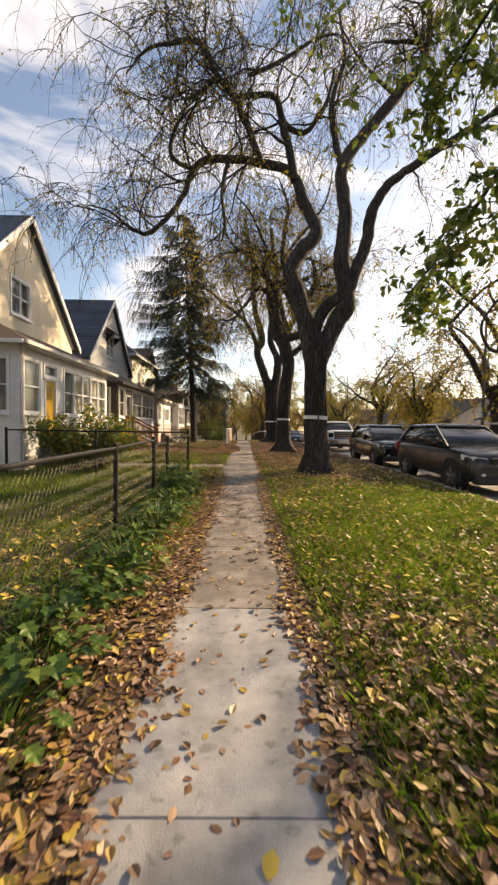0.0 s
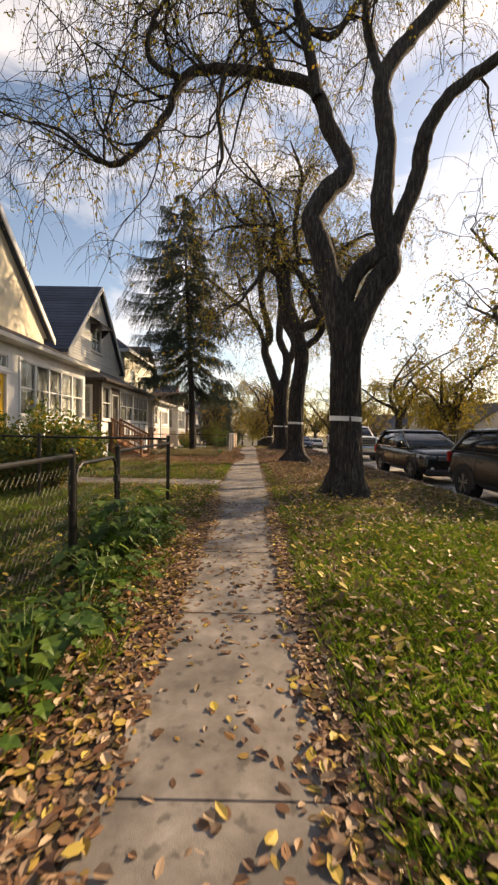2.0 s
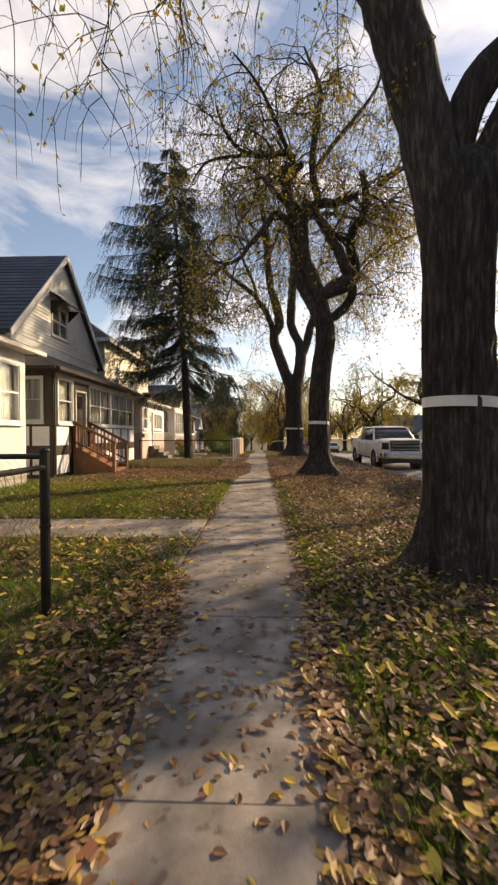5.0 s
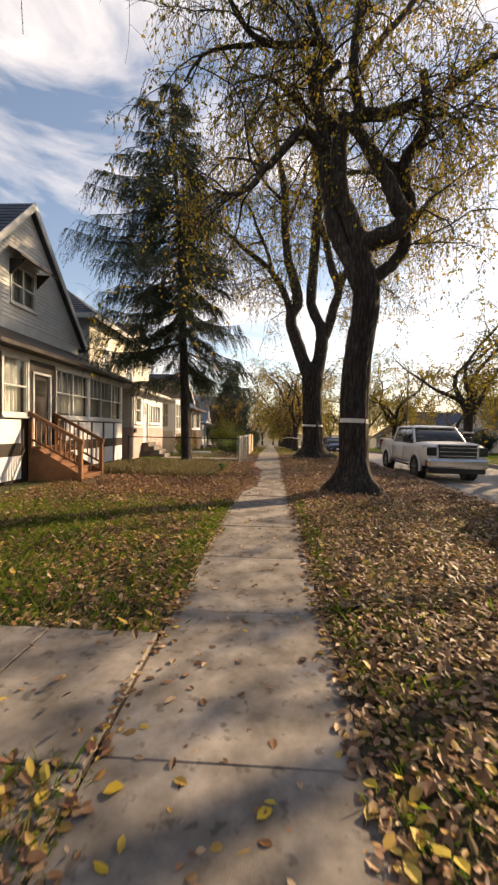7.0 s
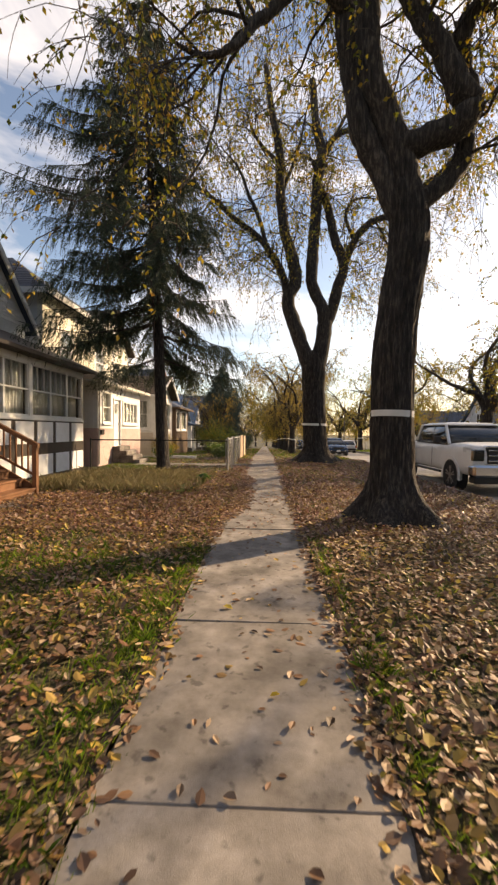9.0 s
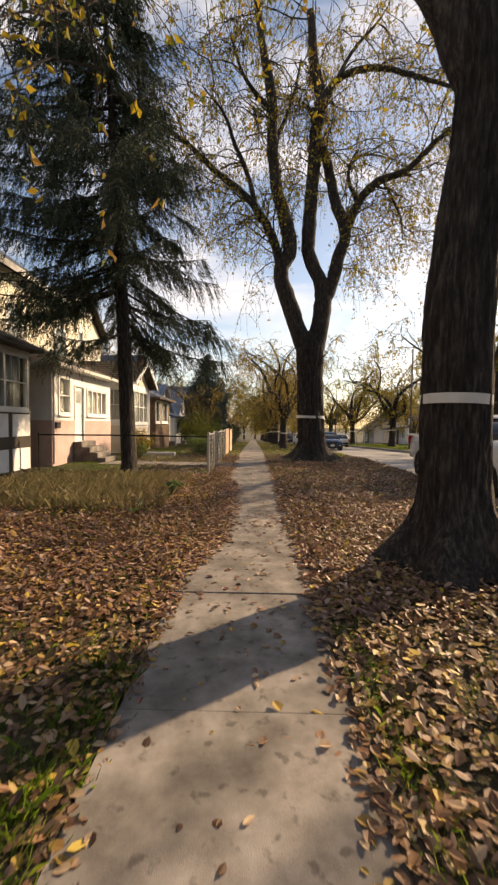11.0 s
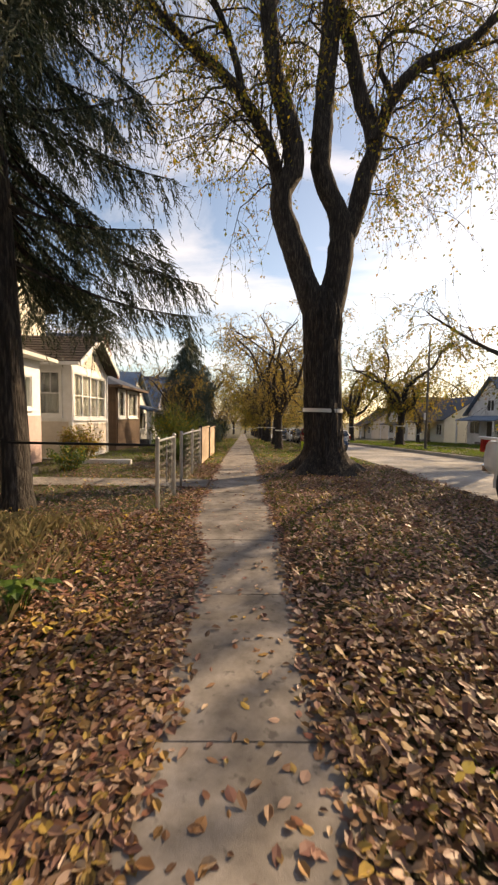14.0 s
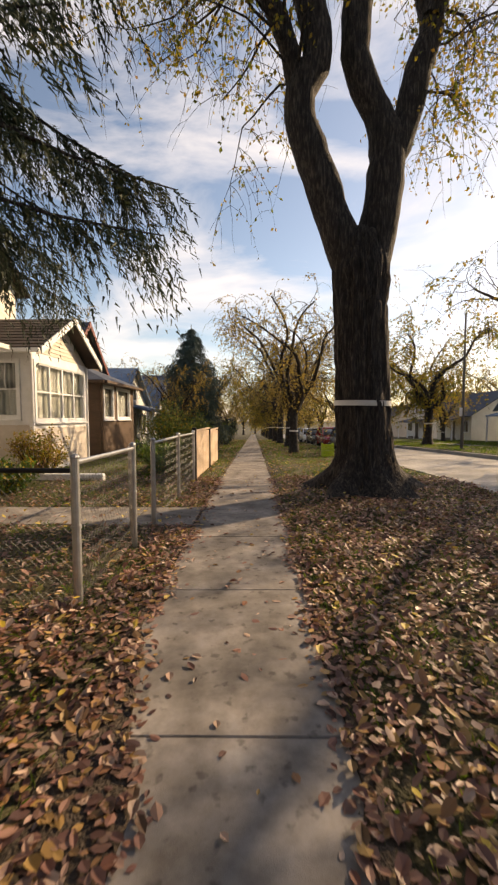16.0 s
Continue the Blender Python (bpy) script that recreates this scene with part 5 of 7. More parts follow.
def far_elm(seed, leafy, mat, label, rise=0.2):
    """A street elm of forking crooked limbs, made to be repeated further along."""
    rnd = random.Random(seed)
    limbs = []
    for k in range(6):
        a = 2 * math.pi * k / 6 + rnd.uniform(-0.4, 0.4)
        pts, x, y, z, r = [], 0.0, 0.0, 2.9, 0.24
        for j in range(7):
            pts.append((x, y, z, r))
            s = rnd.uniform(0.7, 1.6)
            x += math.cos(a) * s * (0.5 + 0.12 * j)
            y += math.sin(a) * s * (0.5 + 0.12 * j)
            z += rnd.uniform(rise, 1.7) * (1.15 - 0.11 * j)
            a += rnd.uniform(-1.1, 1.1)
            r *= 0.76
        limbs.append(pts)
    return elm("elm_tree", (0, 0, 0), [(0, 0, -0.4, 0.34), (0, 0, 0.6, 0.32), (0.05, 0, 2.0, 0.29), (0.1, 0, 3.5, 0.33)], limbs, seed, leafy, label, band=1.75, twig_n=0.5, leaf_mat=mat, detail=False, leaf_size=0.15, low_droop=1)


def put_tree(src, x, y, turn, scale=1.0, label=""):
    o = copy_thing(src, pose(x, y, gz(y) - 0.05, 0, 0, turn) @ Matrix.Diagonal((scale, scale, scale, 1)))
    if label:
        o["label"] = label
    return o


elm_a = far_elm(3, 0.3, M_LEAF_ELM, "bare crooked elm on the opposite boulevard")
elm_b = far_elm(8, 0.85, M_LEAF_ELM, "elm with thin yellow-green crown on the opposite boulevard")
elm_c = far_elm(14, 0.4, M_LEAF_YELLOW, "young street tree with golden autumn leaves", 1.0)
elm_a.matrix_basis = pose(13.4, 22.0, gz(22), 0, -6, 40)
elm_b.matrix_basis = pose(13.6, 57, gz(57) - 0.05, 0, 0, 10)
elm_c.matrix_basis = pose(2.5, 61, gz(61) - 0.05, 0, 0, 10) @ Matrix.Diagonal((0.85, 0.85, 0.85, 1))
# the elm at (13.5, 7.5) is out of view, added to shade the near verge
for src, x, y, turn, sc in ((elm_a, 13.4, 40.0, 200, 1.0), (elm_b, 13.6, 31, 70, 0.8), (elm_a, 13.5, 72, 120, 1.05), (elm_b, 13.6, 88, 300, 1.1), (elm_a, 13.4, 104, 20, 1.0), (elm_b, 13.4, 122, 90, 1.0), (elm_b, 13.5, 7.5, 150, 0.9), (elm_a, 13.5, -6, 80, 1.0),
                            (elm_b, 2.5, 68, 160, 0.9), (elm_a, 2.5, 79, 260, 0.95), (elm_b, 2.5, 92, 30, 1.0), (elm_a, 2.6, 106, 75, 1.0), (elm_b, 2.5, 121, 130, 1.0), (elm_b, 2.6, 138, 10, 1.0), (elm_a, 2.5, -9, 30, 1.0),
                            (elm_b, 21, 17, 10, 0.6), (elm_b, 19.5, 46, 190, 0.7), (elm_b, 30, 34, 40, 1.0), (elm_b, 34, 60, 140, 1.1), (elm_a, 33, 80, 10, 1.0), (elm_b, 32, 12, 220, 1.1)):
    put_tree(src, x, y, turn, sc)
for x, y, turn, sc in ((2.2, 46.0, 200, 0.8), (2.6, 53.5, 40, 0.95), (-4.5, 49.5, 90, 0.55), (-5, 74, 10, 1.0), (8, 200, 30, 1.5), (-8, 190, 30, 1.4), (16, 180, 80, 1.4), (1, 215, 10, 1.5), (-16, 120, 10, 1.3), (-18, 90, 40, 1.3), (-20, 60, 70, 1.2), (26, 130, 10, 1.4), (30, 100, 60, 1.3), (19.0, 26.0, 40, 0.55), (20, 68, 70, 0.7), (-4.5, 66, 20, 0.75), (-4.0, 84, 110, 0.8), (12.8, 140, 50, 1.1), (6.5, 170, 0, 1.3), (-3, 150, 70, 1.2)):
    put_tree(elm_c, x, y, turn, sc)


def spruce(name, at, height, radius, first, seed, mat, label, whorls=34, gap=0.0, trunk_r=0.21, dense=1.0, open_side=0.0, lean=0.0, wide=0.0, shape=0.52):
    """A spruce: straight trunk, drooping boughs in whorls, and hanging sprays of needles."""
    rnd = random.Random(seed)
    t = thing(name, at, label, "tree")
    s = Soup()
    s.tube([(0, 0, -0.2), (0, 0, 0.3), (-lean * 0.22, 0, height * 0.3), (-lean * 0.58, 0.03, height * 0.65), (-lean, 0, height)], [trunk_r * 1.4, trunk_r, trunk_r * 0.75, trunk_r * 0.4, 0.02], 14)
    s.done("trunk", M_BARK, t, True)
    boughs, needles = Soup(), Soup()
    for w in range(whorls):
        f = w / (whorls - 1)
        z = first + (height - 0.3 - first) * f ** 0.92
        R = radius * (1 - f) ** shape * rnd.uniform(0.7, 1.1) + 0.25
        for _ in range(7 if f < 0.75 else 5):
            if rnd.random() < gap:
                continue
            a = rnd.uniform(0, 2 * math.pi)
            if open_side and z < open_side and math.cos(a) < 0.2 and rnd.random() < 0.45:
                continue
            r = R * rnd.uniform(0.55, 1.1) * (1 - wide * math.cos(a) * min(1.0, 1.6 * f + 0.25))
            foot_x = -lean * (z / height) ** 1.25
            pts = []
            for k in range(7):
                u = k / 6
                pts.append(Vector((foot_x + math.cos(a + 0.1 * u) * r * u, math.sin(a + 0.1 * u) * r * u, z - r * (0.42 * u - 0.16 * u * u) + 0.12 * r * max(0, u - 0.6))))
            boughs.tube(pts, [0.026 * (1 - 0.8 * k / 6) * (0.5 + r / radius) for k in range(7)], 4)
            n = int((16 + 72 * r / radius) * dense)
            for _ in range(n):
                u = rnd.uniform(0.22, 1.0)
                k = min(5, int(u * 6))
                p = pts[k].lerp(pts[k + 1], u * 6 - k)
                side = Vector((-math.sin(a), math.cos(a), 0)) * rnd.choice((-1, 1))
                d = (side * rnd.uniform(0.2, 1.0) + Vector((math.cos(a), math.sin(a), 0)) * 0.5 + Vector((0, 0, -rnd.uniform(0.2, 1.1)))).normalized()
                L = rnd.uniform(0.25, 0.8) * (0.6 + 0.6 * r / radius)
                stem = (d + Vector((0, 0, -0.15))).normalized()
                for j in range(20):
                    q = p + stem * L * j / 19 + Vector((0, 0, -0.35 * L * (j / 19) ** 2)) + rand_dir(rnd) * 0.015
                    e = (stem * 0.7 + rand_dir(rnd) * 0.55 + Vector((0, 0, -0.25))).normalized()
                    sd = e.cross(rand_dir(rnd)).normalized() * rnd.uniform(0.008, 0.014)
                    h = rnd.uniform(0.06, 0.15)
                    b = len(needles.v)
                    needles.v += [q - sd, q + sd, q + e * h]
                    needles.f.append((b, b + 1, b + 2))
    boughs.done("branchwork", M_BARK, t)["kind"] = "stuff"
    needles.done("needles", mat, t)["kind"] = "stuff"
    return t


spruce("spruce_tree", (-3.5, 29.4, 0), 16.2, 3.8, 4.0, 4, M_NEEDLE, "tall dark spruce with drooping ragged boughs", whorls=38, gap=0.16, open_side=4.5, dense=1.2, lean=0.9, wide=0.26, trunk_r=0.23, shape=0.42)
spruce("blue_spruce", (-4.2, 54.5, gz(54.5)), 8.6, 2.5, 0.5, 9, M_NEEDLE_BLUE, "dense blue-green spruce in a front yard", whorls=34, dense=1.1, trunk_r=0.14)


# ---- fences ----
M_MESH_DARK = material("dark_wire", [(0.02, 0.02, 0.02), (0.04, 0.04, 0.038)], 8, 0.5, metal=0.5, bump=0)
M_MESH = material("galvanised_wire", [(0.12, 0.12, 0.12), (0.18, 0.18, 0.18)], 8, 0.6, metal=0.4, bump=0)


def wire_mesh(p, q, z0, z1, pitch=0.065, r=0.0016):
    """Chain link between two posts: zigzag wires that hook into one another."""
    s = Soup()
    p, q = Vector((*p, 0)), Vector((*q, 0))
    d = q - p
    L = d.length
    d.normalize()
    side = Vector((-d.y, d.x, 0))
    n = int(L / pitch)
    rows = max(2, int((z1 - z0) / pitch))
    for k in range(n):
        pts = []
        for j in range(rows + 1):
            u = (k + (0.0 if j % 2 == 0 else 1.0)) * pitch
            pts.append(p + d * min(u, L) + Vector((0, 0, z0 + (z1 - z0) * j / rows)) + side * (0.004 if j % 2 else -0.004))
        s.tube(pts, [r] * len(pts), 3)
    return s


def chain_fence(name, pts, height, mat, wire, label, posts, post_r=0.03):
    f = thing(name, (0, 0, 0), label, "fence")
    for (x, y) in posts:
        g = ground_height(x, y)
        bm = rod(bmesh.new(), (x, y, g - 0.2), (x, y, g + height + 0.04), post_r, 12)
        bmesh.ops.create_uvsphere(bm, u_segments=10, v_segments=6, radius=post_r * 1.15, matrix=Matrix.Translation((x, y, g + height + 0.045)) @ Matrix.Diagonal((1, 1, 0.7, 1)))
        po = part("post", bm, mat, f)
        part("band_clamp", rod(bmesh.new(), (x, y, g + height * 0.55), (x, y, g + height * 0.55 + 0.025), post_r + 0.006, 12), mat, po)
    for (a, b) in pts:
        ga, gb = ground_height(*a), ground_height(*b)
        part("top_rail", rod(bmesh.new(), (*a, ga + height), (*b, gb + height), 0.021, 10), mat, f)
        wire_mesh(a, b, ga + 0.05, ga + height - 0.01).done("wire_mesh", wire, f)
    return f


FX = -1.42
ys = [-3.2, -0.1, 2.9, 5.85, 7.8, 9.0, 11.86]
chain_fence("chain_link_fence", [((FX, a), (FX, b)) for a, b in zip(ys, ys[1:]) if a != 7.8], 1.12, M_STEEL_DARK, M_MESH_DARK, "old black chain-link fence on steel posts along the yard", [(FX, y) for y in ys[:-1]])
xs = [FX, -3.9, -6.3]
chain_fence("chain_link_fence", [((a, 11.9), (b, 11.9)) for a, b in zip(xs, xs[1:])], 1.2, M_STEEL_DARK, M_MESH_DARK, "black chain-link fence across the front yard", [(-1.43, 11.9), (-3.9, 11.9), (-6.3, 11.9)], 0.036)
SX = -1.2
chain_fence("chain_link_fence", [((SX, 29.2), (SX, 30.68)), ((SX, 31.58), (SX, 33.4)), ((SX, 33.4), (SX, 35.25))], 1.14, M_STEEL, M_MESH, "galvanised chain-link fence with an open gateway beside the walk", [(SX, 29.2), (SX, 30.68), (SX, 31.58), (SX, 33.4), (SX, 35.25)], 0.034)
chain_fence("chain_link_fence", [((SX, 29.2), (-3.6, 29.2)), ((-3.6, 29.2), (-6.0, 29.2))], 1.08, M_STEEL_DARK, M_MESH, "dark-railed chain-link fence across the neighbour's yard", [(-3.6, 29.2), (-6.0, 29.2)], 0.028)


def gate():
    g = thing("gate", (SX, 30.72, 0), "galvanised chain-link gate leaf standing open along its post", "gate")
    bm = bmesh.new()
    a, b = Vector((-0.06, 0.05, 0)), Vector((-0.30, 0.78, 0))
    for p, q in (((*a.xy, 0.12), (*a.xy, 1.1)), ((*b.xy, 0.12), (*b.xy, 1.1)), ((*a.xy, 1.1), (*b.xy, 1.1)), ((*a.xy, 0.12), (*b.xy, 0.12))):
        rod(bm, p, q, 0.017, 8)
    part("gate_frame", bm, M_STEEL, g)
    wire_mesh(a.xy, b.xy, 0.14, 1.08).done("wire_mesh", M_MESH, g)
    return g


gate()


def walk_gate():
    g = thing("gate", (FX, 7.86, 0), "closed black chain-link gate with a rounded tube frame", "gate")
    bm = bmesh.new()
    run = [(0, 0, 0.08), (0, 0, 0.95), (0, 0.05, 1.03), (0, 0.13, 1.07), (0, 0.95, 1.07), (0, 1.03, 1.03), (0, 1.08, 0.95), (0, 1.08, 0.08), (0, 0, 0.08)]
    for p, q in zip(run, run[1:]):
        rod(bm, p, q, 0.02, 8)
    part("gate_frame", bm, M_STEEL_DARK, g)
    wire_mesh((0, 0.02), (0, 1.06), 0.1, 1.05).done("wire_mesh", M_MESH_DARK, g)
    for z in (0.25, 0.85):
        part("hinge", rod(bmesh.new(), (0, -0.055, z), (0, -0.055, z + 0.06), 0.034, 10), M_STEEL_DARK, g)
    part("latch", boxed(-0.03, 0.03, 1.06, 1.14, 0.78, 0.86, 0.008), M_STEEL_DARK, g)


walk_gate()
M_TAN = material("tan_fence_panel", [(0.42, 0.31, 0.22), (0.52, 0.40, 0.30)], 5, 0.8, bump=0.2, per_object=0.08, stretch=(1, 1, 4))


def panel_fence():
    f = thing("board_fence", (0, 0, 0), "tan board fence panels between black posts", "fence")
    for y in (35.4, 38.4, 41.4):
        g = gz(y)
        part("post", boxed(SX - 0.05, SX + 0.05, y - 0.05, y + 0.05, g - 0.1, g + 1.28, 0.008), M_STEEL_DARK, f)
    for y0 in (35.46, 38.46):
        for k in range(18):
            y = y0 + 0.16 * k
            g = gz(y)
            part("board", boxed(SX - 0.012, SX + 0.012, y, y + 0.152, g + 0.05, g + 1.2, 0.003), M_TAN, f)
        part("cap_rail", boxed(SX - 0.035, SX + 0.035, y0, y0 + 2.88, gz(y0 + 1.4) + 1.205, gz(y0 + 1.4) + 1.245), M_TAN, f)
    return f


panel_fence()

# ---- parked cars ----
M_PAINT_BLACK = material("black_car_paint", [(0.006, 0.007, 0.009), (0.010, 0.011, 0.013)], 3, 0.16, bump=0, stain=0.1, spec=0.6)
M_PAINT_GREY = material("dark_grey_car_paint", [(0.018, 0.019, 0.021), (0.026, 0.027, 0.029)], 3, 0.2, metal=0.2, bump=0, stain=0.1, spec=0.6)
M_PAINT_WHITE = material("white_car_paint", [(0.62, 0.63, 0.64), (0.70, 0.71, 0.72)], 3, 0.25, bump=0, stain=0.1, spec=0.6)
M_PAINT_RED = material("red_car_paint", [(0.22, 0.012, 0.015), (0.28, 0.02, 0.02)], 3, 0.25, bump=0, stain=0.1, spec=0.6)
M_PAINT_BLUE = material("blue_car_paint", [(0.02, 0.05, 0.11), (0.03, 0.065, 0.14)], 3, 0.25, bump=0, stain=0.1, spec=0.6)
M_TYRE = material("tyre_rubber", [(0.015, 0.015, 0.015), (0.03, 0.03, 0.03)], 20, 0.85, bump=0.3)
M_ALLOY = material("alloy_rim", [(0.35, 0.36, 0.37), (0.48, 0.49, 0.50)], 10, 0.3, metal=0.9, bump=0)
M_CARGLASS = material("tinted_car_glass", [(0.015, 0.018, 0.02), (0.03, 0.034, 0.038)], 2, 0.05, bump=0, spec=0.7)
M_TRIM = material("black_plastic_trim", [(0.015, 0.015, 0.016), (0.025, 0.025, 0.026)], 10, 0.5, bump=0.1)
M_CHROME = material("chrome", [(0.6, 0.61, 0.62), (0.7, 0.71, 0.72)], 5, 0.12, metal=1.0, bump=0)
M_LAMP = material("headlamp_lens", [(0.55, 0.57, 0.58), (0.65, 0.67, 0.68)], 10, 0.1, bump=0.2, spec=0.7)
M_TAIL = material("tail_lamp_red", [(0.3, 0.01, 0.01), (0.4, 0.02, 0.015)], 10, 0.15, bump=0)
M_PLATE = material("number_plate", [(0.6, 0.62, 0.63), (0.68, 0.69, 0.7)], 10, 0.5, bump=0)


def loft(sections, close=True):
    """Skins rings of points, all of one length."""
    bm = bmesh.new()
    rings = [[bm.verts.new(p) for p in s] for s in sections]
    k = len(rings[0])
    for a, b in zip(rings, rings[1:]):
        for i in range(k):
            bm.faces.new((a[i], a[(i + 1) % k], b[(i + 1) % k], b[i]))
    if close:
        bm.faces.new(rings[0])
        bm.faces.new(rings[-1][::-1])
    bmesh.ops.recalc_face_normals(bm, faces=bm.faces)
    return bm


def wheel(parent, x, y, r, out, w=0.23):
    bm = bmesh.new()
    prof = [(r * 0.64, -w / 2), (r * 0.93, -w / 2), (r, -w / 2 + 0.035), (r, w / 2 - 0.035), (r * 0.93, w / 2), (r * 0.64, w / 2)]
    n = 28
    rings = [[bm.verts.new((x + b, y + a * math.cos(2 * math.pi * k / n), r + a * math.sin(2 * math.pi * k / n))) for a, b in prof] for k in range(n)]
    for a, b in zip(rings, rings[1:] + rings[:1]):
        for i in range(len(prof)):
            bm.faces.new((a[i], a[(i + 1) % 6], b[(i + 1) % 6], b[i]))
    bmesh.ops.recalc_face_normals(bm, faces=bm.faces)
    tyre = part("tyre", bm, M_TYRE, parent)
    bm = bmesh.new()
    xo = x + out * (w / 2 - 0.03)
    rod(bm, (x - out * 0.05, y, r), (xo - out * 0.07, y, r), r * 0.645, 24)
    rod(bm, (xo - out * 0.02, y, r), (xo + out * 0.012, y, r), r * 0.16, 14)
    for k in range(10):
        a = 2 * math.pi * (k // 2) / 5 + 0.3 + (0.17 if k % 2 else -0.17)
        c = Vector((xo, y + math.cos(a) * r * 0.36, r + math.sin(a) * r * 0.36))
        m = Matrix.Translation(c) @ Matrix.Rotation(a, 4, "X") @ Matrix.Diagonal((0.04, r * 0.60, r * 0.085, 1))
        bmesh.ops.create_cube(bm, size=1.0, matrix=m)
    rod(bm, (xo - 0.02, y, r), (xo + 0.035 * out, y, r), r * 0.13, 14)
    part("rim", bm, M_ALLOY, tyre)


def car(name, at, turn, L, W, H, paint, label, hood_z=1.0, belt=1.02, wheel_r=0.37, kind="suv", front_glass=0.27, chrome=True, clad=None):
    """A parked car, its front towards -y: lofted body, glasshouse, glazing, wheels, lamps, grille, mirrors and plates."""
    c = thing(name, at, label, "car", "parked cars")
    c.rotation_euler = (0, 0, radians(turn))
    h = W / 2
    g = 0.44 if kind == "pickup" else 0.25

    def ring(y, w, z_low, z_top, crown):
        return [(-w * 0.90, y, z_low), (w * 0.90, y, z_low), (w, y, z_low + 0.14), (w * 1.0, y, (z_low + z_top) / 2), (w * 0.97, y, z_top - 0.10), (w * 0.90, y, z_top), (w * 0.4, y, z_top + crown), (-w * 0.4, y, z_top + crown),
                (-w * 0.90, y, z_top), (-w * 0.97, y, z_top - 0.10), (-w * 1.0, y, (z_low + z_top) / 2), (-w, y, z_low + 0.14)]
    f, r = -L / 2, L / 2
    ft = f + front_glass * L * 0.98
    nose = 0.97 if kind == "pickup" else 0.80
    secs = [ring(f, h * nose, g + 0.14, hood_z - 0.30, 0.0), ring(f + 0.07, h * 0.92, g + 0.03, hood_z - 0.12, 0.01), ring(f + 0.28, h * 0.98, g, hood_z - 0.03, 0.03), ring(f + 0.75, h, g, hood_z + 0.01, 0.04), ring(ft, h, g, belt, 0.04)]
    if kind == "pickup":
        secs += [ring(0.25 * L * 0.55, h, g, belt, 0.02), ring(r - 0.3, h, g + 0.05, belt + 0.02, 0.0), ring(r, h * 0.97, g + 0.16, belt + 0.02, 0.0)]
    else:
        secs += [ring(0.1 * L, h, g, belt + 0.02, 0.02), ring(r - 0.5, h * 0.99, g + 0.02, belt + 0.07, 0.02), ring(r - 0.12, h * 0.95, g + 0.08, belt + 0.06, 0.0), ring(r, h * 0.88, g + 0.2, belt - 0.05, 0.0)]
    bm = loft(secs)
    body = part("body", bm, paint, c)
    for p in body.data.polygons:
        p.use_smooth = True
    sub = body.modifiers.new("rounding", "SUBSURF")
    sub.levels = sub.render_levels = 1 if kind == "pickup" else 2
    # glasshouse: roof and pillars
    back = 0.17 * L if kind == "pickup" else r - 0.18
    rb = back - (0.10 if kind == "pickup" else 0.55)
    ws = ft + (0.62 if kind == "pickup" else 1.0)
    zt = H

    def cabin(y, w, z):
        return [(-w, y, z), (w, y, z)]
    def hoop(y0, y1, w0, w1, z0, z1, k=5):
        """A rounded oblong ring, front edge y0 and rear edge y1, half-widths w0 and w1."""
        out, rr = [], 0.16
        for cx, cy, t0 in ((-1, 0, 180), (1, 0, 270), (1, 1, 0), (-1, 1, 90)):
            w, y, z = (w0, y0 + rr, z0) if cy == 0 else (w1, y1 - rr, z1)
            for i in range(k):
                t = radians(t0 + 90 * i / (k - 1))
                out.append((cx * (w - rr) + rr * math.cos(t), y + rr * math.sin(t), z))
        return out
    gl = loft([hoop(ft - 0.06, back + 0.06, h * 0.92, h * 0.90, belt - 0.05, belt - 0.02), hoop(ft + (ws - ft) * 0.45, back - (back - rb) * 0.40, h * 0.87, h * 0.85, belt + (zt - belt) * 0.46, belt + (zt - belt) * 0.48), hoop(ws - 0.03, rb, h * 0.76, h * 0.74, zt - 0.08, zt - 0.08)])
    glass = part("glass", gl, M_CARGLASS, c)
    rf = loft([hoop(ws - 0.10, rb + 0.08, h * 0.79, h * 0.77, zt - 0.10, zt - 0.10), hoop(ws - 0.05, rb + 0.04, h * 0.77, h * 0.75, zt - 0.055, zt - 0.055), hoop(ws + 0.10, rb - 0.12, h * 0.66, h * 0.62, zt - 0.012, zt - 0.015), hoop(ws + 0.45, rb - 0.45, h * 0.40, h * 0.36, zt + 0.006, zt + 0.004)])
    roof = part("roof", rf, paint, c)
    for ob in (glass, roof):
        for p in ob.data.polygons:
            p.use_smooth = len(p.vertices) == 4
    mids = [0.42, 1.0] if kind == "pickup" else [0.36, 0.70, 1.0]
    for s in (-1, 1):
        a0, a1 = Vector((s * h * 0.90, ft + 0.03, belt - 0.02)), Vector((s * h * 0.745, ws + 0.02, zt - 0.07))
        part("pillar", rod(bmesh.new(), a0, a1, 0.045, 8), paint, c)
        b0, b1 = Vector((s * h * 0.875, back - 0.04, belt)), Vector((s * h * 0.73, rb - 0.06, zt - 0.07))
        part("pillar", rod(bmesh.new(), b0, b1, 0.075, 8), paint, c)
        for m in mids[:-1]:
            p0, p1 = a0.lerp(b0, m), a1.lerp(b1, m * 0.98)
            part("pillar", rod(bmesh.new(), p0, p0.lerp(p1, 0.46) + Vector((s * 0.025, 0, 0)), 0.03, 6), M_TRIM, c)
            part("pillar", rod(bmesh.new(), p0.lerp(p1, 0.46) + Vector((s * 0.025, 0, 0)), p1, 0.03, 6), M_TRIM, c)
        part("belt_trim", rod(bmesh.new(), (s * h * 0.93, ft + 0.1, belt + 0.01), (s * h * 0.93, back, belt + 0.035), 0.014, 6), M_CHROME if chrome else M_TRIM, c)
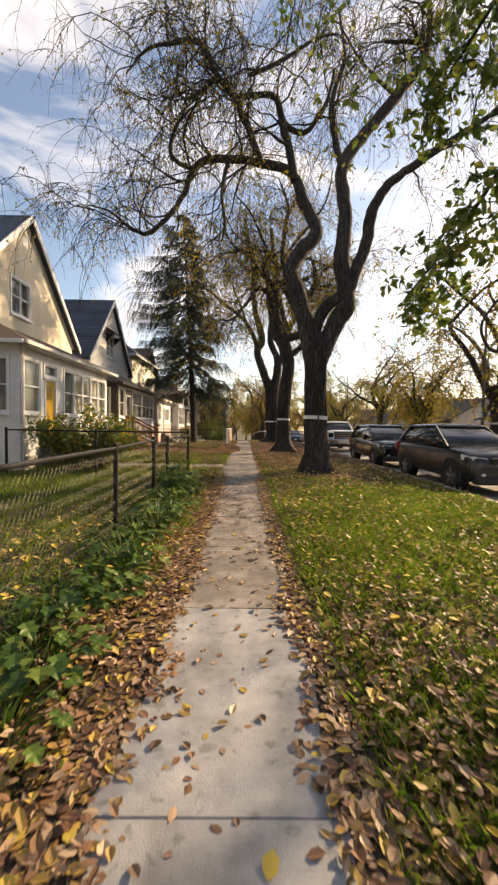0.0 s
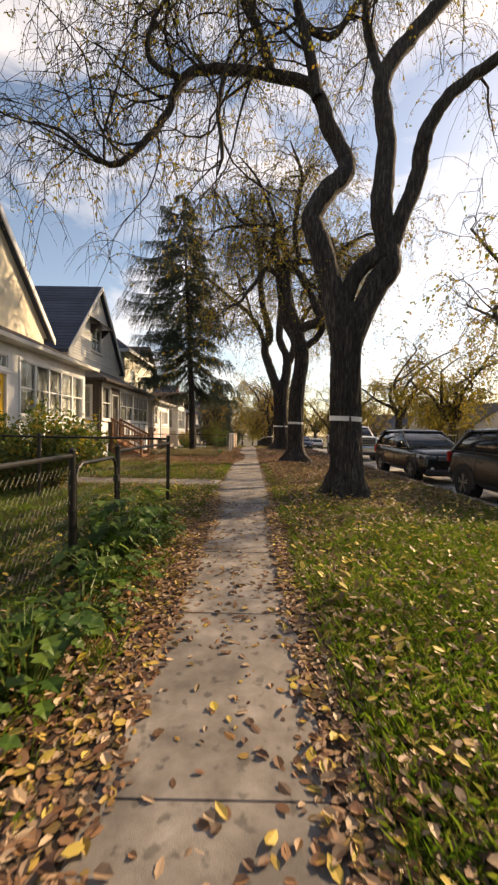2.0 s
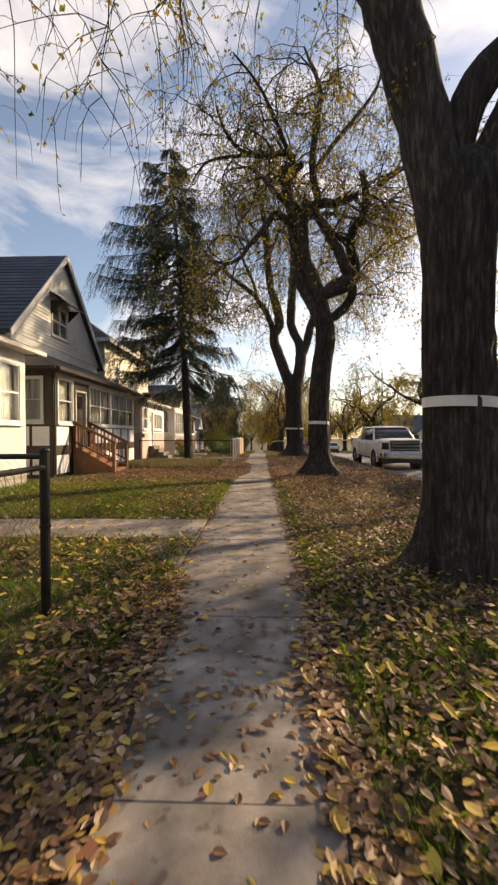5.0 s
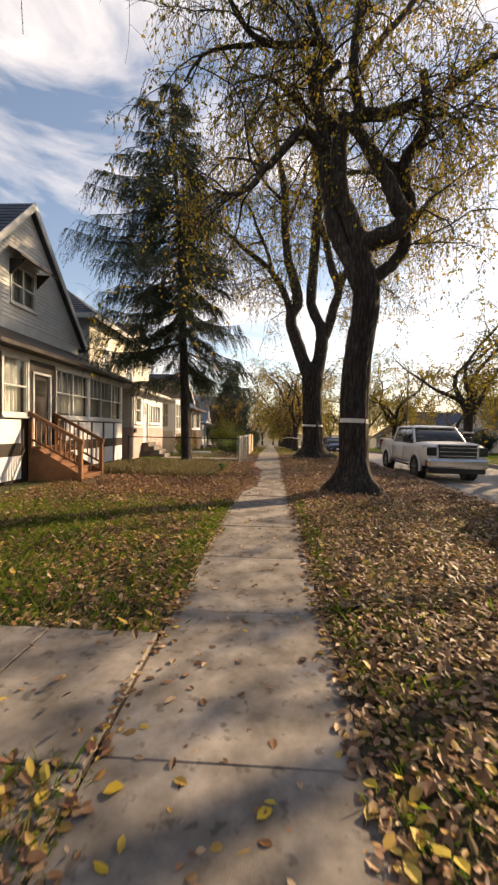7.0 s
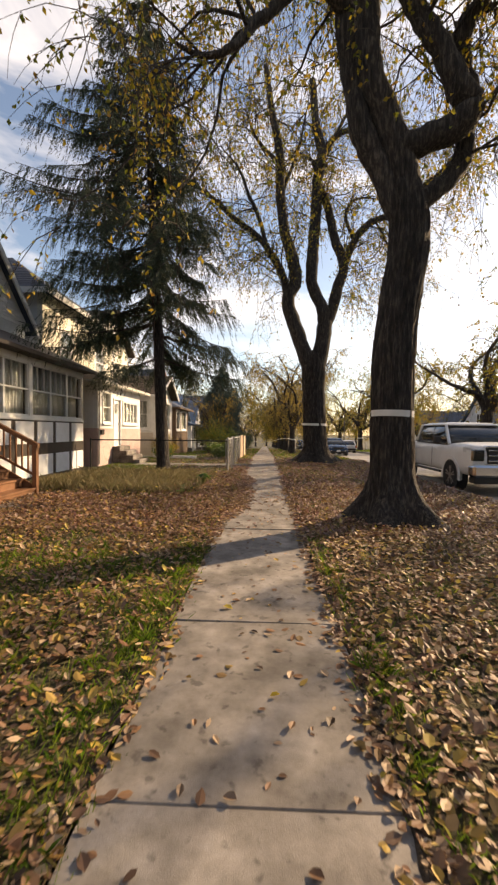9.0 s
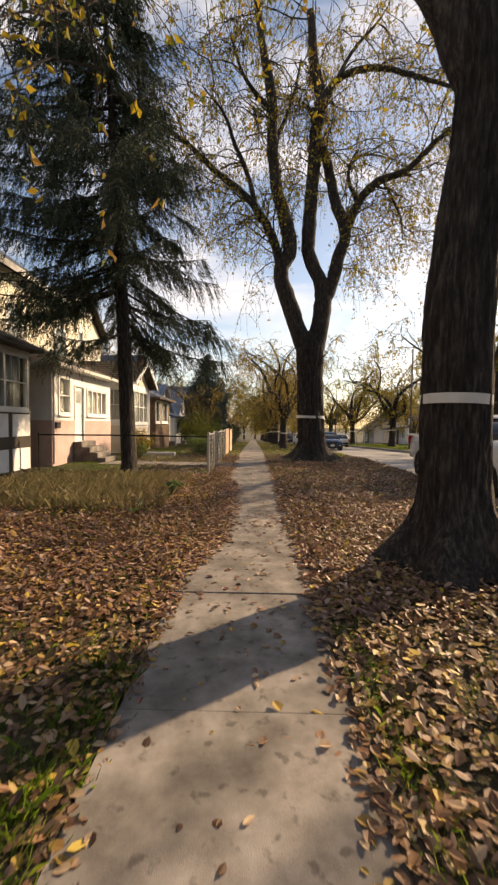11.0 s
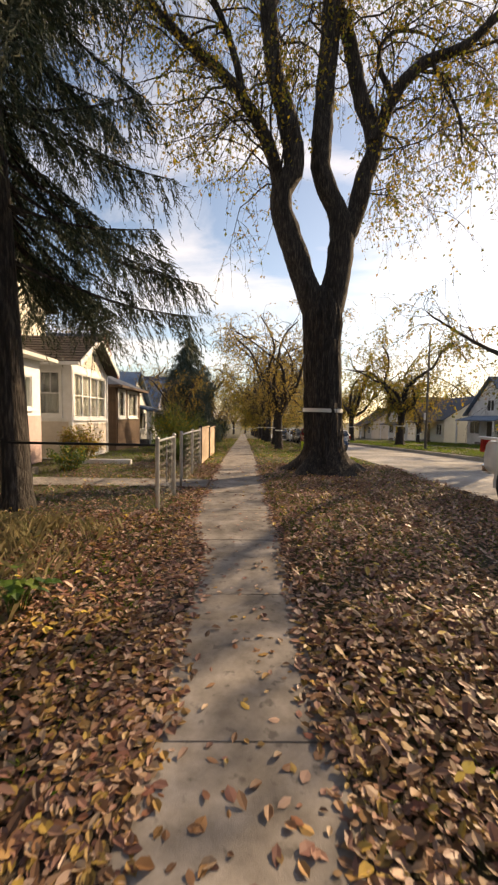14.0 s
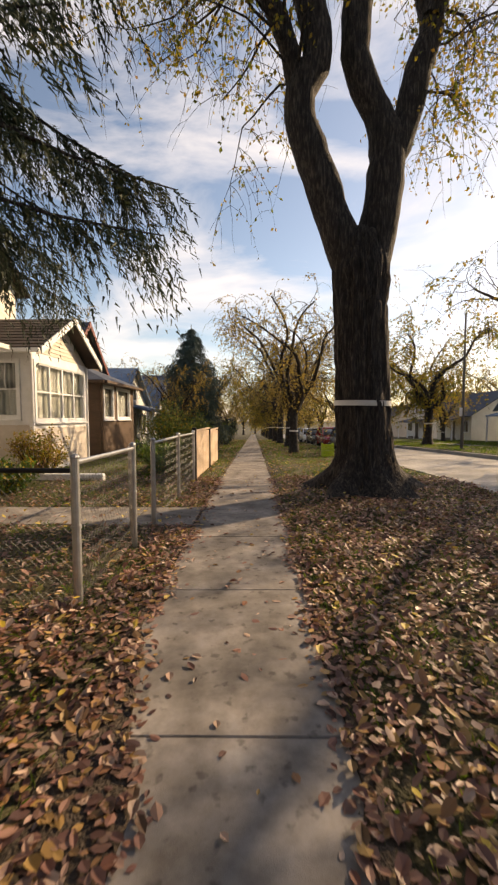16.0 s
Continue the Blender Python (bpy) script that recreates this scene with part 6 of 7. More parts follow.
        for k, m in enumerate(mids):
            y = a0.lerp(b0, m * 0.92).y
            seam = boxed(s * h * 1.003 - 0.004, s * h * 1.003 + 0.004, y - 0.006, y + 0.006, g + 0.2, belt - 0.12)
            part("door_seam", seam, M_TRIM, c)
            if k < 2:
                part("door_handle", boxed(s * h * 1.0 - 0.02, s * h * 1.0 + 0.03, y - 0.28, y - 0.1, belt - 0.2, belt - 0.165, 0.008), paint, c)
        mir = bmesh.new()
        box(mir, s * (h + 0.02) - 0.0, s * (h + 0.22), ft + 0.28, ft + 0.42, belt + 0.02, belt + 0.22, 0.03) if s > 0 else box(mir, s * (h + 0.22), s * (h + 0.02), ft + 0.28, ft + 0.42, belt + 0.02, belt + 0.22, 0.03)
        rod(mir, (s * h * 0.9, ft + 0.36, belt + 0.04), (s * (h + 0.06), ft + 0.36, belt + 0.08), 0.025, 6)
        part("wing_mirror", mir, paint if kind != "pickup" else M_TRIM, c)
        for y in (f + 0.19 * L, r - 0.2 * L):
            arch = bmesh.new()
            n = 14
            outer, inner = wheel_r + 0.10, wheel_r + 0.015
            prev = None
            for k in range(n + 1):
                t = math.pi * (-0.06 + 1.12 * k / n)
                vs = [arch.verts.new((s * (h + o), y + q * math.cos(t), wheel_r + q * math.sin(t))) for o, q in ((-0.12, inner), (0.012, inner), (0.012, outer), (-0.02, outer + 0.01))]
                if prev:
                    for i in range(4):
                        arch.faces.new((prev[i], prev[(i + 1) % 4], vs[(i + 1) % 4], vs[i]))
                prev = vs
            bmesh.ops.recalc_face_normals(arch, faces=arch.faces)
            part("wheel_arch", arch, clad or paint, c)
            part("arch_lining", rod(bmesh.new(), (s * (h - 0.28), y, wheel_r), (s * (h + 0.004), y, wheel_r), inner, 24), M_TRIM, c)
            wheel(c, s * (h - 0.10), y, wheel_r, s)
        lampf = loft([[(s * h * 0.50, f + 0.035, hood_z - 0.30), (s * h * 0.86, f + 0.10, hood_z - 0.29), (s * h * 0.90, f + 0.11, hood_z - 0.13), (s * h * 0.55, f + 0.05, hood_z - 0.17)],
                      [(s * h * 0.52, f + 0.2, hood_z - 0.28), (s * h * 0.985, f + 0.45, hood_z - 0.22), (s * h * 0.975, f + 0.47, hood_z - 0.10), (s * h * 0.56, f + 0.2, hood_z - 0.15)]])
        part("headlight", lampf, M_LAMP, c)
        part("tail_light", boxed(*sorted((s * h * 0.80, s * h * 0.955)), r - 0.14, r - 0.02, belt - 0.28, belt + 0.0, 0.015), M_TAIL, c)
        part("fog_light", rod(bmesh.new(), (s * h * 0.66, f + 0.05, g + 0.24), (s * h * 0.66, f + 0.0, g + 0.24), 0.05, 10), M_LAMP, c)
        if kind == "pickup":
            part("bed_rail", boxed(*sorted((s * h * 0.86, s * h * 0.99)), back + 0.1, r - 0.02, belt + 0.0, belt + 0.06, 0.012), paint, c)
            part("step_bar", rod(bmesh.new(), (s * h * 1.0, f + 0.3 * L, g + 0.04), (s * h * 1.0, r - 0.33 * L, g + 0.04), 0.04, 8), M_TRIM, c)
    gw = h * (0.60 if kind == "pickup" else 0.48)
    gz0, gz1 = (hood_z - 0.50, hood_z - 0.10) if kind == "pickup" else (hood_z - 0.30, hood_z - 0.16)
    part("grille", boxed(-gw, gw, f - 0.03, f + 0.12, gz0, gz1, 0.02), M_TRIM, c)
    for k in range(3):
        z = gz0 + (gz1 - gz0) * (k + 0.5) / 3
        part("grille_bar", boxed(-gw * 0.97, gw * 0.97, f - 0.045, f - 0.02, z - 0.012, z + 0.012, 0.004), M_CHROME if chrome else M_TRIM, c)
    if kind == "pickup":
        part("grille_surround", box(boxed(-gw - 0.06, gw + 0.06, f - 0.04, f + 0.1, gz1, gz1 + 0.05, 0.015), -gw - 0.06, gw + 0.06, f - 0.04, f + 0.1, gz0 - 0.05, gz0, 0.015), M_CHROME, c)
        part("bumper", boxed(-h * 0.97, h * 0.97, f - 0.10, f + 0.24, g + 0.05, g + 0.36, 0.06), M_CHROME, c)
        part("valance", boxed(-h * 0.9, h * 0.9, f - 0.02, f + 0.3, g - 0.12, g + 0.06, 0.03), M_TRIM, c)
        for s in (-1, 1):
            part("lamp_housing", boxed(*sorted((s * (gw + 0.07), s * h * 0.95)), f - 0.015, f + 0.12, hood_z - 0.44, hood_z - 0.16, 0.02), M_CARGLASS, c)
    else:
        part("bumper", boxed(-h * 0.86, h * 0.86, f - 0.05, f + 0.22, g + 0.02, g + 0.22, 0.05), M_TRIM, c)
    part("rear_bumper", boxed(-h * 0.88, h * 0.88, r - 0.2, r + 0.04, g + 0.12, g + 0.34, 0.05), M_TRIM if kind != "pickup" else M_CHROME, c)
    part("number_plate", boxed(-0.15, 0.15, f - 0.062, f - 0.052, g + 0.16, g + 0.31, 0.002), M_PLATE, c)
    wip = bmesh.new()
    for x in (-0.35, 0.25):
        rod(wip, (x, ft + 0.05, belt + 0.04), (x + 0.42, ft + 0.12, belt + 0.10), 0.009, 5)
    part("wiper", wip, M_TRIM, c)
    return c


RZ = -ROAD_DROP + 0.022
CX = KERB_X + 0.42
car("parked_car", (CX + 0.93, 12.5, RZ), 0, 4.65, 1.86, 1.70, M_PAINT_GREY, "dark grey crossover parked at the kerb", hood_z=1.05, belt=1.10, chrome=False, clad=M_TRIM)
car("parked_car", (CX + 0.92, 18.6, RZ), 0, 4.8, 1.84, 1.69, M_PAINT_BLACK, "shiny black crossover with chrome grille parked at the kerb", hood_z=1.03, belt=1.05)
car("pickup_truck", (CX + 1.0, 28.7, RZ), 0, 5.8, 2.02, 1.93, M_PAINT_WHITE, "white crew-cab pickup truck with wide dark grille parked at the kerb", hood_z=1.34, belt=1.30, wheel_r=0.43, kind="pickup", front_glass=0.24)
for y, paint, lb, hh in ((51.0, M_PAINT_BLUE, "dark blue saloon parked at the kerb", 1.48), (57.0, M_PAINT_RED, "dark red hatchback parked at the kerb", 1.55), (63.0, M_PAINT_BLACK, "black car parked at the kerb", 1.5), (69.0, M_PAINT_WHITE, "white car parked at the kerb", 1.55), (80, M_PAINT_GREY, "grey car parked at the kerb", 1.6)):
    car("parked_car", (CX + 0.9, y, gz(y) + RZ), 0, 4.5, 1.78, hh, paint, lb, hood_z=0.92, belt=0.94, wheel_r=0.32, chrome=False)
car("parked_car", (FAR_KERB_X - 1.3, 64, gz(64) + RZ), 180, 4.4, 1.76, 1.5, M_PAINT_WHITE, "white car parked on the far side", hood_z=0.92, belt=0.94, wheel_r=0.32, chrome=False)

# ---- street furniture ----
M_POLE = material("weathered_pole", [(0.07, 0.065, 0.06), (0.12, 0.11, 0.10)], 6, 0.7, bump=0.2)
M_LIME = material("lime_plastic", [(0.42, 0.55, 0.03), (0.5, 0.62, 0.05)], 5, 0.5, bump=0.05)


def street_pole(x, y, H, label):
    t = thing("street_pole", (x, y, gz(y)), label, "pole", "roadside poles")
    part("pole", rod(bmesh.new(), (0, 0, -0.2), (0, 0, H), 0.095, 12, 0.05), M_POLE, t)
    part("base_plate", boxed(-0.17, 0.17, -0.17, 0.17, 0.0, 0.06, 0.01), M_POLE, t)
    part("sign_plate", boxed(-0.12, -0.1, -0.16, 0.16, 2.0, 2.5, 0.005), M_PLATE, t)
    return t


street_pole(12.6, 50.0, 8.0, "slim grey utility pole on the opposite lawn")
street_pole(FAR_KERB_X + 0.9, 21.0, 7.2, "slim grey utility pole across the street")
street_pole(FAR_KERB_X + 0.9, 76.0, 7.4, "slim grey utility pole far down the street")


def lime_crate():
    t = thing("plastic_crate", (3.4, 43.5, gz(43.5)), "lime green slatted plastic crate on the boulevard grass", "crate")
    for k in range(4):
        part("slat", boxed(-0.25, 0.25, -0.2, -0.18, 0.03 + 0.14 * k, 0.13 + 0.14 * k, 0.004), M_LIME, t)
        part("slat", boxed(-0.25, 0.25, 0.18, 0.2, 0.03 + 0.14 * k, 0.13 + 0.14 * k, 0.004), M_LIME, t)
    for x in (-0.25, 0.21):
        part("end_panel", boxed(x, x + 0.04, -0.178, 0.178, 0.0, 0.6, 0.004), M_LIME, t)
    part("crate_base", boxed(-0.208, 0.208, -0.178, 0.178, 0.0, 0.03), M_LIME, t)


lime_crate()


# ---- yard walks and edging ----
def slab_walk(name, x0, x1, y0, y1, label, dz=0.03):
    w = thing(name, (0, 0, 0), label, "path", kind="structure")
    x = x0
    while x < x1 - 0.05:
        q = min(x + 1.25, x1)
        part("slab", boxed(x + 0.006, q - 0.006, y0, y1, gz(y0) - 0.1, gz(y0) + dz, 0.008), M_CONCRETE, w)
        x = q
    return w


slab_walk("path", -5.2, -0.637, 14.05, 15.2, "pale concrete path to the white porch steps", 0.045)
slab_walk("path", -5.5, -3.6, 22.6, 24.4, "pale concrete pad before the wooden steps")
slab_walk("path", -5.3, -0.66, 31.55, 32.6, "concrete path through the gateway to the pink porch", 0.035)
flare = prism(bmesh.new(), [(-0.645, 12.9), (-0.645, 14.04), (-1.5, 14.04)], "z", -0.1, 0.03)
tagged(part("path_flare", flare, M_CONCRETE), "splayed concrete corner where the porch path meets the walk", "path", kind="structure")
edging = tagged(part("garden_edging", boxed(-5.6, -3.4, 35.5, 35.68, -0.15, 0.16, 0.02), M_WHITE_STUCCO), "white-painted concrete edging of a flower bed", "edging")


# ---- shrubs, weeds, grass and fallen leaves ----
def shrub(name, at, rx, ry, h, seed, mats, label, leaves=2600, size=0.07, stems=26):
    rnd = random.Random(seed)
    t = thing(name, at, label, "shrub")
    st, lf, lg = Soup(), Soup(), Soup()
    for _ in range(stems):
        a, r = rnd.uniform(0, 2 * math.pi), math.sqrt(rnd.random())
        top = Vector((math.cos(a) * rx * r, math.sin(a) * ry * r, h * rnd.uniform(0.55, 1.05) * (1 - 0.35 * r * r)))
        foot = Vector((top.x * 0.25, top.y * 0.25, -0.08))
        mid = foot.lerp(top, 0.55) + Vector((0, 0, 0.12 * h)) + rand_dir(rnd) * 0.08
        pts = smooth_line([foot, mid, top], 4)
        st.tube(pts, [0.014 * (1 - 0.7 * i / (len(pts) - 1)) for i in range(len(pts))], 4)
        for _ in range(leaves // stems):
            u = rnd.uniform(0.25, 1.0)
            k = min(len(pts) - 2, int(u * (len(pts) - 1)))
            p = pts[k] + rand_dir(rnd) * rnd.uniform(0.02, 0.30) * h * 0.6
            if p.z < 0.03:
                continue
            d = (rand_dir(rnd) + Vector((0, 0, 0.1))).normalized()
            (lf if rnd.random() < 0.75 else lg).leaf(p, d, d.cross(rand_dir(rnd)).normalized(), size * rnd.uniform(0.6, 1.5))
    st.done("stemwork", M_TWIG, t)["kind"] = "stuff"
    lf.done("foliage", mats[0], t)["kind"] = "stuff"
    if lg.v:
        lg.done("turning_foliage", mats[1], t)["kind"] = "stuff"
    return t


shrub("shrub", (-4.75, 13.1, 0), 1.75, 0.9, 2.0, 2, (M_LEAF_GREEN, M_LEAF_ELM), "bushy green garden shrub with yellowing leaves before the porch", 7500, 0.10, 44)
shrub("shrub", (-5.1, 35.9, 0), 0.75, 0.75, 1.35, 5, (M_LEAF_ELM, M_LITTER), "rounded rust-brown shrub by the sunroom", 3400, 0.06, 34)
shrub("shrub", (-3.6, 43.8, gz(44)), 1.3, 1.3, 2.6, 6, (M_LEAF_GREEN, M_LEAF_ELM), "tall green shrub in a front garden", 4200, 0.08, 36)
shrub("shrub", (-2.6, 46.5, gz(46.5)), 1.0, 1.0, 2.4, 7, (M_LEAF_GREEN, M_LEAF_GREEN), "bright green young bush behind the fence", 3000, 0.08, 28)
shrub("shrub", (-2.4, 37.5, gz(37.5)), 0.8, 1.6, 1.1, 8, (M_WEED, M_LEAF_GREEN), "low leafy garden planting behind the fence", 2600, 0.08, 28)
shrub("shrub", (-4.6, 33.9, 0), 0.7, 0.5, 0.75, 9, (M_WEED, M_LEAF_ELM), "small bright green bush by the steps", 1500, 0.07, 18)
shrub("shrub", (-2.2, 58, gz(58)), 1.2, 2.0, 2.6, 10, (M_NEEDLE, M_LEAF_GREEN), "dark evergreen hedge beside the walk", 5200, 0.10, 40)
shrub("shrub", (20.5, 52, gz(52)), 1.7, 1.7, 2.6, 12, (M_NEEDLE_BLUE, M_NEEDLE), "dark evergreen bush before a house", 5200, 0.12, 40)
shrub("shrub", (21.5, 39, gz(39)), 1.6, 1.6, 1.8, 13, (M_LEAF_ELM, M_LEAF_YELLOW), "golden bush before a house", 3600, 0.11, 30)
shrub("shrub", (19, 20, 0), 2.6, 2.0, 3.2, 14, (M_LEAF_ELM, M_LEAF_YELLOW), "large yellow-leaved bush across the street", 5200, 0.13, 40)


def big_leaf_weed(x, y, n, h, seed, label, spread=0.35):
    """A clump of broad-leaved weed: arched stalks with lobed leaves."""
    rnd = random.Random(seed)
    t = thing("weed_clump", (x, y, 0.02), label, "weed", "weeds along the fence")
    s, l = Soup(), Soup()
    for _ in range(n):
        a = rnd.uniform(0, 2 * math.pi)
        r = spread * math.sqrt(rnd.random())
        top = Vector((math.cos(a) * r, math.sin(a) * r, h * rnd.uniform(0.35, 1.0)))
        s.tube([(top.x * 0.2, top.y * 0.2, -0.03), (top.x * 0.6, top.y * 0.6, top.z * 0.7), top], [0.006, 0.005, 0.003], 3)
        size = rnd.uniform(0.07, 0.15) * (0.6 + h)
        d = Vector((math.cos(a), math.sin(a), rnd.uniform(-0.5, 0.15))).normalized()
        sd = d.cross(Vector((0, 0, 1))).normalized()
        nrm = sd.cross(d)
        b = len(l.v)
        ribs = [(0.0, 0.0), (0.15, 0.42), (0.38, 0.30), (0.55, 0.48), (0.78, 0.22), (1.0, 0.0)]
        l.v += [top + d * size * u - nrm * size * 0.25 * u * u for u, _w in ribs]
        l.v += [top + d * size * u + sd * size * w + nrm * size * (0.12 - 0.2 * u) for u, w in ribs[1:-1]]
        l.v += [top + d * size * u - sd * size * w + nrm * size * (0.12 - 0.2 * u) for u, w in ribs[1:-1]]
        for off in (6, 10):
            l.f += [(b, b + 1, b + off), (b + 1, b + 2, b + off + 1, b + off), (b + 2, b + 3, b + off + 2, b + off + 1), (b + 3, b + 4, b + off + 3, b + off + 2), (b + 4, b + 5, b + off + 3)]
    s.done("stalk_tuft", M_WEED, t)["kind"] = "stuff"
    l.done("leaf_mass", M_WEED, t)["kind"] = "stuff"
    return t


rw = random.Random(31)
for k in range(26):
    y = 1.6 + 8.2 * k / 25 + rw.uniform(-0.2, 0.2)
    big_leaf_weed(-1.18 + rw.uniform(-0.22, 0.2), y, rw.randint(30, 60), rw.uniform(0.18, 0.42), 100 + k, "broad-leaved green weeds at the foot of the fence")
big_leaf_weed(-1.2, 8.35, 90, 0.75, 77, "tall dark broad-leaved weed clump against the fence", 0.42)
big_leaf_weed(-1.55, 25.9, 22, 0.35, 78, "pale green weed among fallen leaves", 0.22)
big_leaf_weed(-1.7, 24.2, 14, 0.25, 79, "small pale green weed in the leaves", 0.2)


def in_walk(x, y):
    return (abs(x) < 0.62) or (-5.2 < x < 0 and (14.05 < y < 15.2 or 31.55 < y < 32.6)) or (-6.5 < x < -3.6 and 22.6 < y < 24.4) or KERB_X - 0.02 < x < FAR_KERB_X


TREES = [(2.27, 13.0, 0.5), (2.2, 22.2, 0.5), (2.5, 34.2, 0.8), (2.5, 2.3, 0.5), (-3.5, 29.4, 0.3)]


def clear_of_trees(x, y):
    return all((x - a) ** 2 + (y - b) ** 2 > r * r for a, b, r in TREES)


def scatter_grass(name, n, x0, x1, y0, y1, hmin, hmax, mat, label, want, seed, width=0.0032):
    """Tufts of grass blades where want(x, y) is high."""
    g = np.random.default_rng(seed)
    v, f = [], []
    made = 0
    while made < n:
        x, y = g.uniform(x0, x1), g.uniform(y0, y1)
        if in_walk(x, y) or not clear_of_trees(x, y) or g.random() > want(x, y):
            made += 0.25
            continue
        zg = ground_height(x, y) - 0.01
        m = int(g.integers(4, 9))
        for _ in range(m):
            bx, by = x + g.normal(0, 0.035), y + g.normal(0, 0.035)
            h = g.uniform(hmin, hmax)
            a = g.uniform(0, 6.283)
            lx, ly = g.normal(0, 0.38) * h, g.normal(0, 0.38) * h
            cx, cy = math.cos(a) * width, math.sin(a) * width
            b = len(v)
            v += [(bx - cx, by - cy, zg), (bx + cx, by + cy, zg), (bx + lx * 0.60, by + ly * 0.60, zg + h * 0.66), (bx + lx, by + ly, zg + h * g.uniform(0.75, 1.0))]
            f += [(b, b + 1, b + 2), (b + 1, b + 3, b + 2)]
        made += m
    ob = mesh_of(name, v, f, mat)
    return tagged(ob, label, "grass", kind="stuff")


def lush(x, y):
    """Where the lawn is thick: the sunny verge near the start and the yards."""
    base = 0.55 + 0.6 * noise.noise((x * 0.5, y * 0.35, 3))
    if x > 0:
        return min(1, max(0.05, base * (1.0 if y < 4.5 else 1.8 if y < 10 else 0.8 if y < 11.5 else 0.16 if y < 27 else 0.4)))
    if y < 15:
        return min(1, max(0.2, base * 1.2))
    if y < 20:
        return min(1, max(0.25, base * 1.5))
    return min(1, max(0.05, base * 0.4))


scatter_grass("grass", 150000, 0.6, 4.8, 0.6, 16, 0.05, 0.13, M_GRASS, "ragged green boulevard grass poking through leaves", lush, 1)
scatter_grass("grass", 45000, 0.6, 4.8, 16, 44, 0.04, 0.10, M_GRASS, "thin boulevard grass among fallen leaves", lush, 2, 0.003)
scatter_grass("grass", 90000, -6.4, -0.62, 2.0, 21, 0.05, 0.14, M_GRASS, "green yard grass with yellow tips", lush, 3)
scatter_grass("grass", 50000, -6.2, -0.62, 21, 44, 0.04, 0.10, M_GRASS, "patchy yard grass under fallen leaves", lush, 4, 0.003)
scatter_grass("grass", 3600, 0.64, 0.86, 9, 21, 0.04, 0.11, M_GRASS, "green grass tufts along the edge of the walk", lambda x, y: max(0.0, 0.45 + 0.9 * noise.noise((x, y * 0.8, 4))), 21)
scatter_grass("grass", 3200, -0.92, -0.62, 12.5, 20.5, 0.04, 0.11, M_GRASS, "green grass tufts at the edge of the yard", lambda x, y: max(0.0, 0.55 + 0.9 * noise.noise((x, y * 0.8, 6))), 22)
scatter_grass("dry_grass", 10000, -5.6, -1.5, 24.4, 28.3, 0.12, 0.34, M_DRYGRASS, "tall dry straw-coloured grass under the spruce", lambda x, y: 0.7 if x < -2.2 else 0.25, 5, 0.0025)
scatter_grass("grass", 60000, 11.2, 24, 14, 75, 0.08, 0.16, M_GRASS, "green lawns on the opposite side of the street", lambda x, y: 1.0 if not 15.9 < x < 17.4 else 0.0, 6, 0.014)
scatter_grass("grass", 26000, -6, 4.8, 44, 75, 0.06, 0.14, M_GRASS, "distant lawn grass beside the walk", lambda x, y: 0.9, 8, 0.010)


def verge(y, side):
    """How far in from the walk's middle the leaf mould reaches, on the left (-1) or right (1)."""
    k = 0.07 * noise.noise((y * 1.3, side * 5.0, 1)) + 0.05 * noise.noise((y * 4.1, side * 9.0, 2))
    if side < 0:
        e = 0.40 if y < 12 else 0.40 + 0.24 * min(1, (y - 12) / 0.9)
        if y > 21.8:
            e = 0.64 - 0.36 * min(1, (y - 21.8) / 1.2)
        if y > 27.6:
            e = 0.28 + 0.34 * min(1, (y - 27.6) / 1.4)
        if y > 33:
            e = 0.6
    else:
        e = 0.47 if y < 11 else 0.47 + 0.13 * min(1, (y - 11) / 2.0)
    return max(0.15, e + k)


def scatter_leaves(name, n, x0, x1, y0, y1, smin, smax, mat, label, want, seed, lift=0.012):
    """Curled dry leaves lying flat or on edge; on the paving where few, on the soil where many."""
    g = np.random.default_rng(seed)
    v, f = [], []
    made = 0
    while made < n:
        x, y = g.uniform(x0, x1), g.uniform(y0, y1)
        if not clear_of_trees(x, y) or g.random() > want(x, y):
            made += 0.2
            continue
        zg = gz(y) + 0.002 if abs(x) < 0.63 else ground_height(x, y) + 0.002
        if abs(x) < 0.72 and abs(x) > verge(y, -1 if x < 0 else 1) - 0.03:
            zg = gz(y) + 0.018
        if abs(x) > 0.63 and in_walk(x, y) and x < KERB_X:
            zg = gz(y) + 0.047
        if x > KERB_X:
            zg = gz(y) - ROAD_DROP + 0.024
        zg += abs(g.normal(0, lift)) * (2.4 if abs(x) > 0.75 else 0.5 if abs(x) > 0.66 else 0.12)
        s, a = g.uniform(smin, smax), g.uniform(0, 6.283)
        tilt = g.normal(0, 0.38 if abs(x) > 0.66 else 0.12)
        curl = g.uniform(-0.25, 0.65)
        ca, sa = math.cos(a), math.sin(a)
        w = s * g.uniform(0.20, 0.38)
        b = len(v)
        for u, q, k in ((0, 0, 0), (0.28, 0.85, curl), (0.66, 0.9, curl), (1, 0, 0.4 * curl), (0.70, -0.8, curl), (0.30, -1, curl), (0.5, 0, 0)):
            lx, ly = (u - 0.5) * s, q * w
            lz = k * w * 1.1 + lx * math.sin(tilt)
            v.append((x + lx * ca - ly * sa, y + lx * sa + ly * ca, zg + lz + 0.5 * s * abs(math.sin(tilt)) + 0.3 * w * max(0.0, -curl)))
        f += [(b + i, b + (i + 1) % 6, b + 6) for i in range(6)]
        made += 1
    ob = mesh_of(name, v, f, mat)
    return tagged(ob, label, "leaves", kind="stuff")


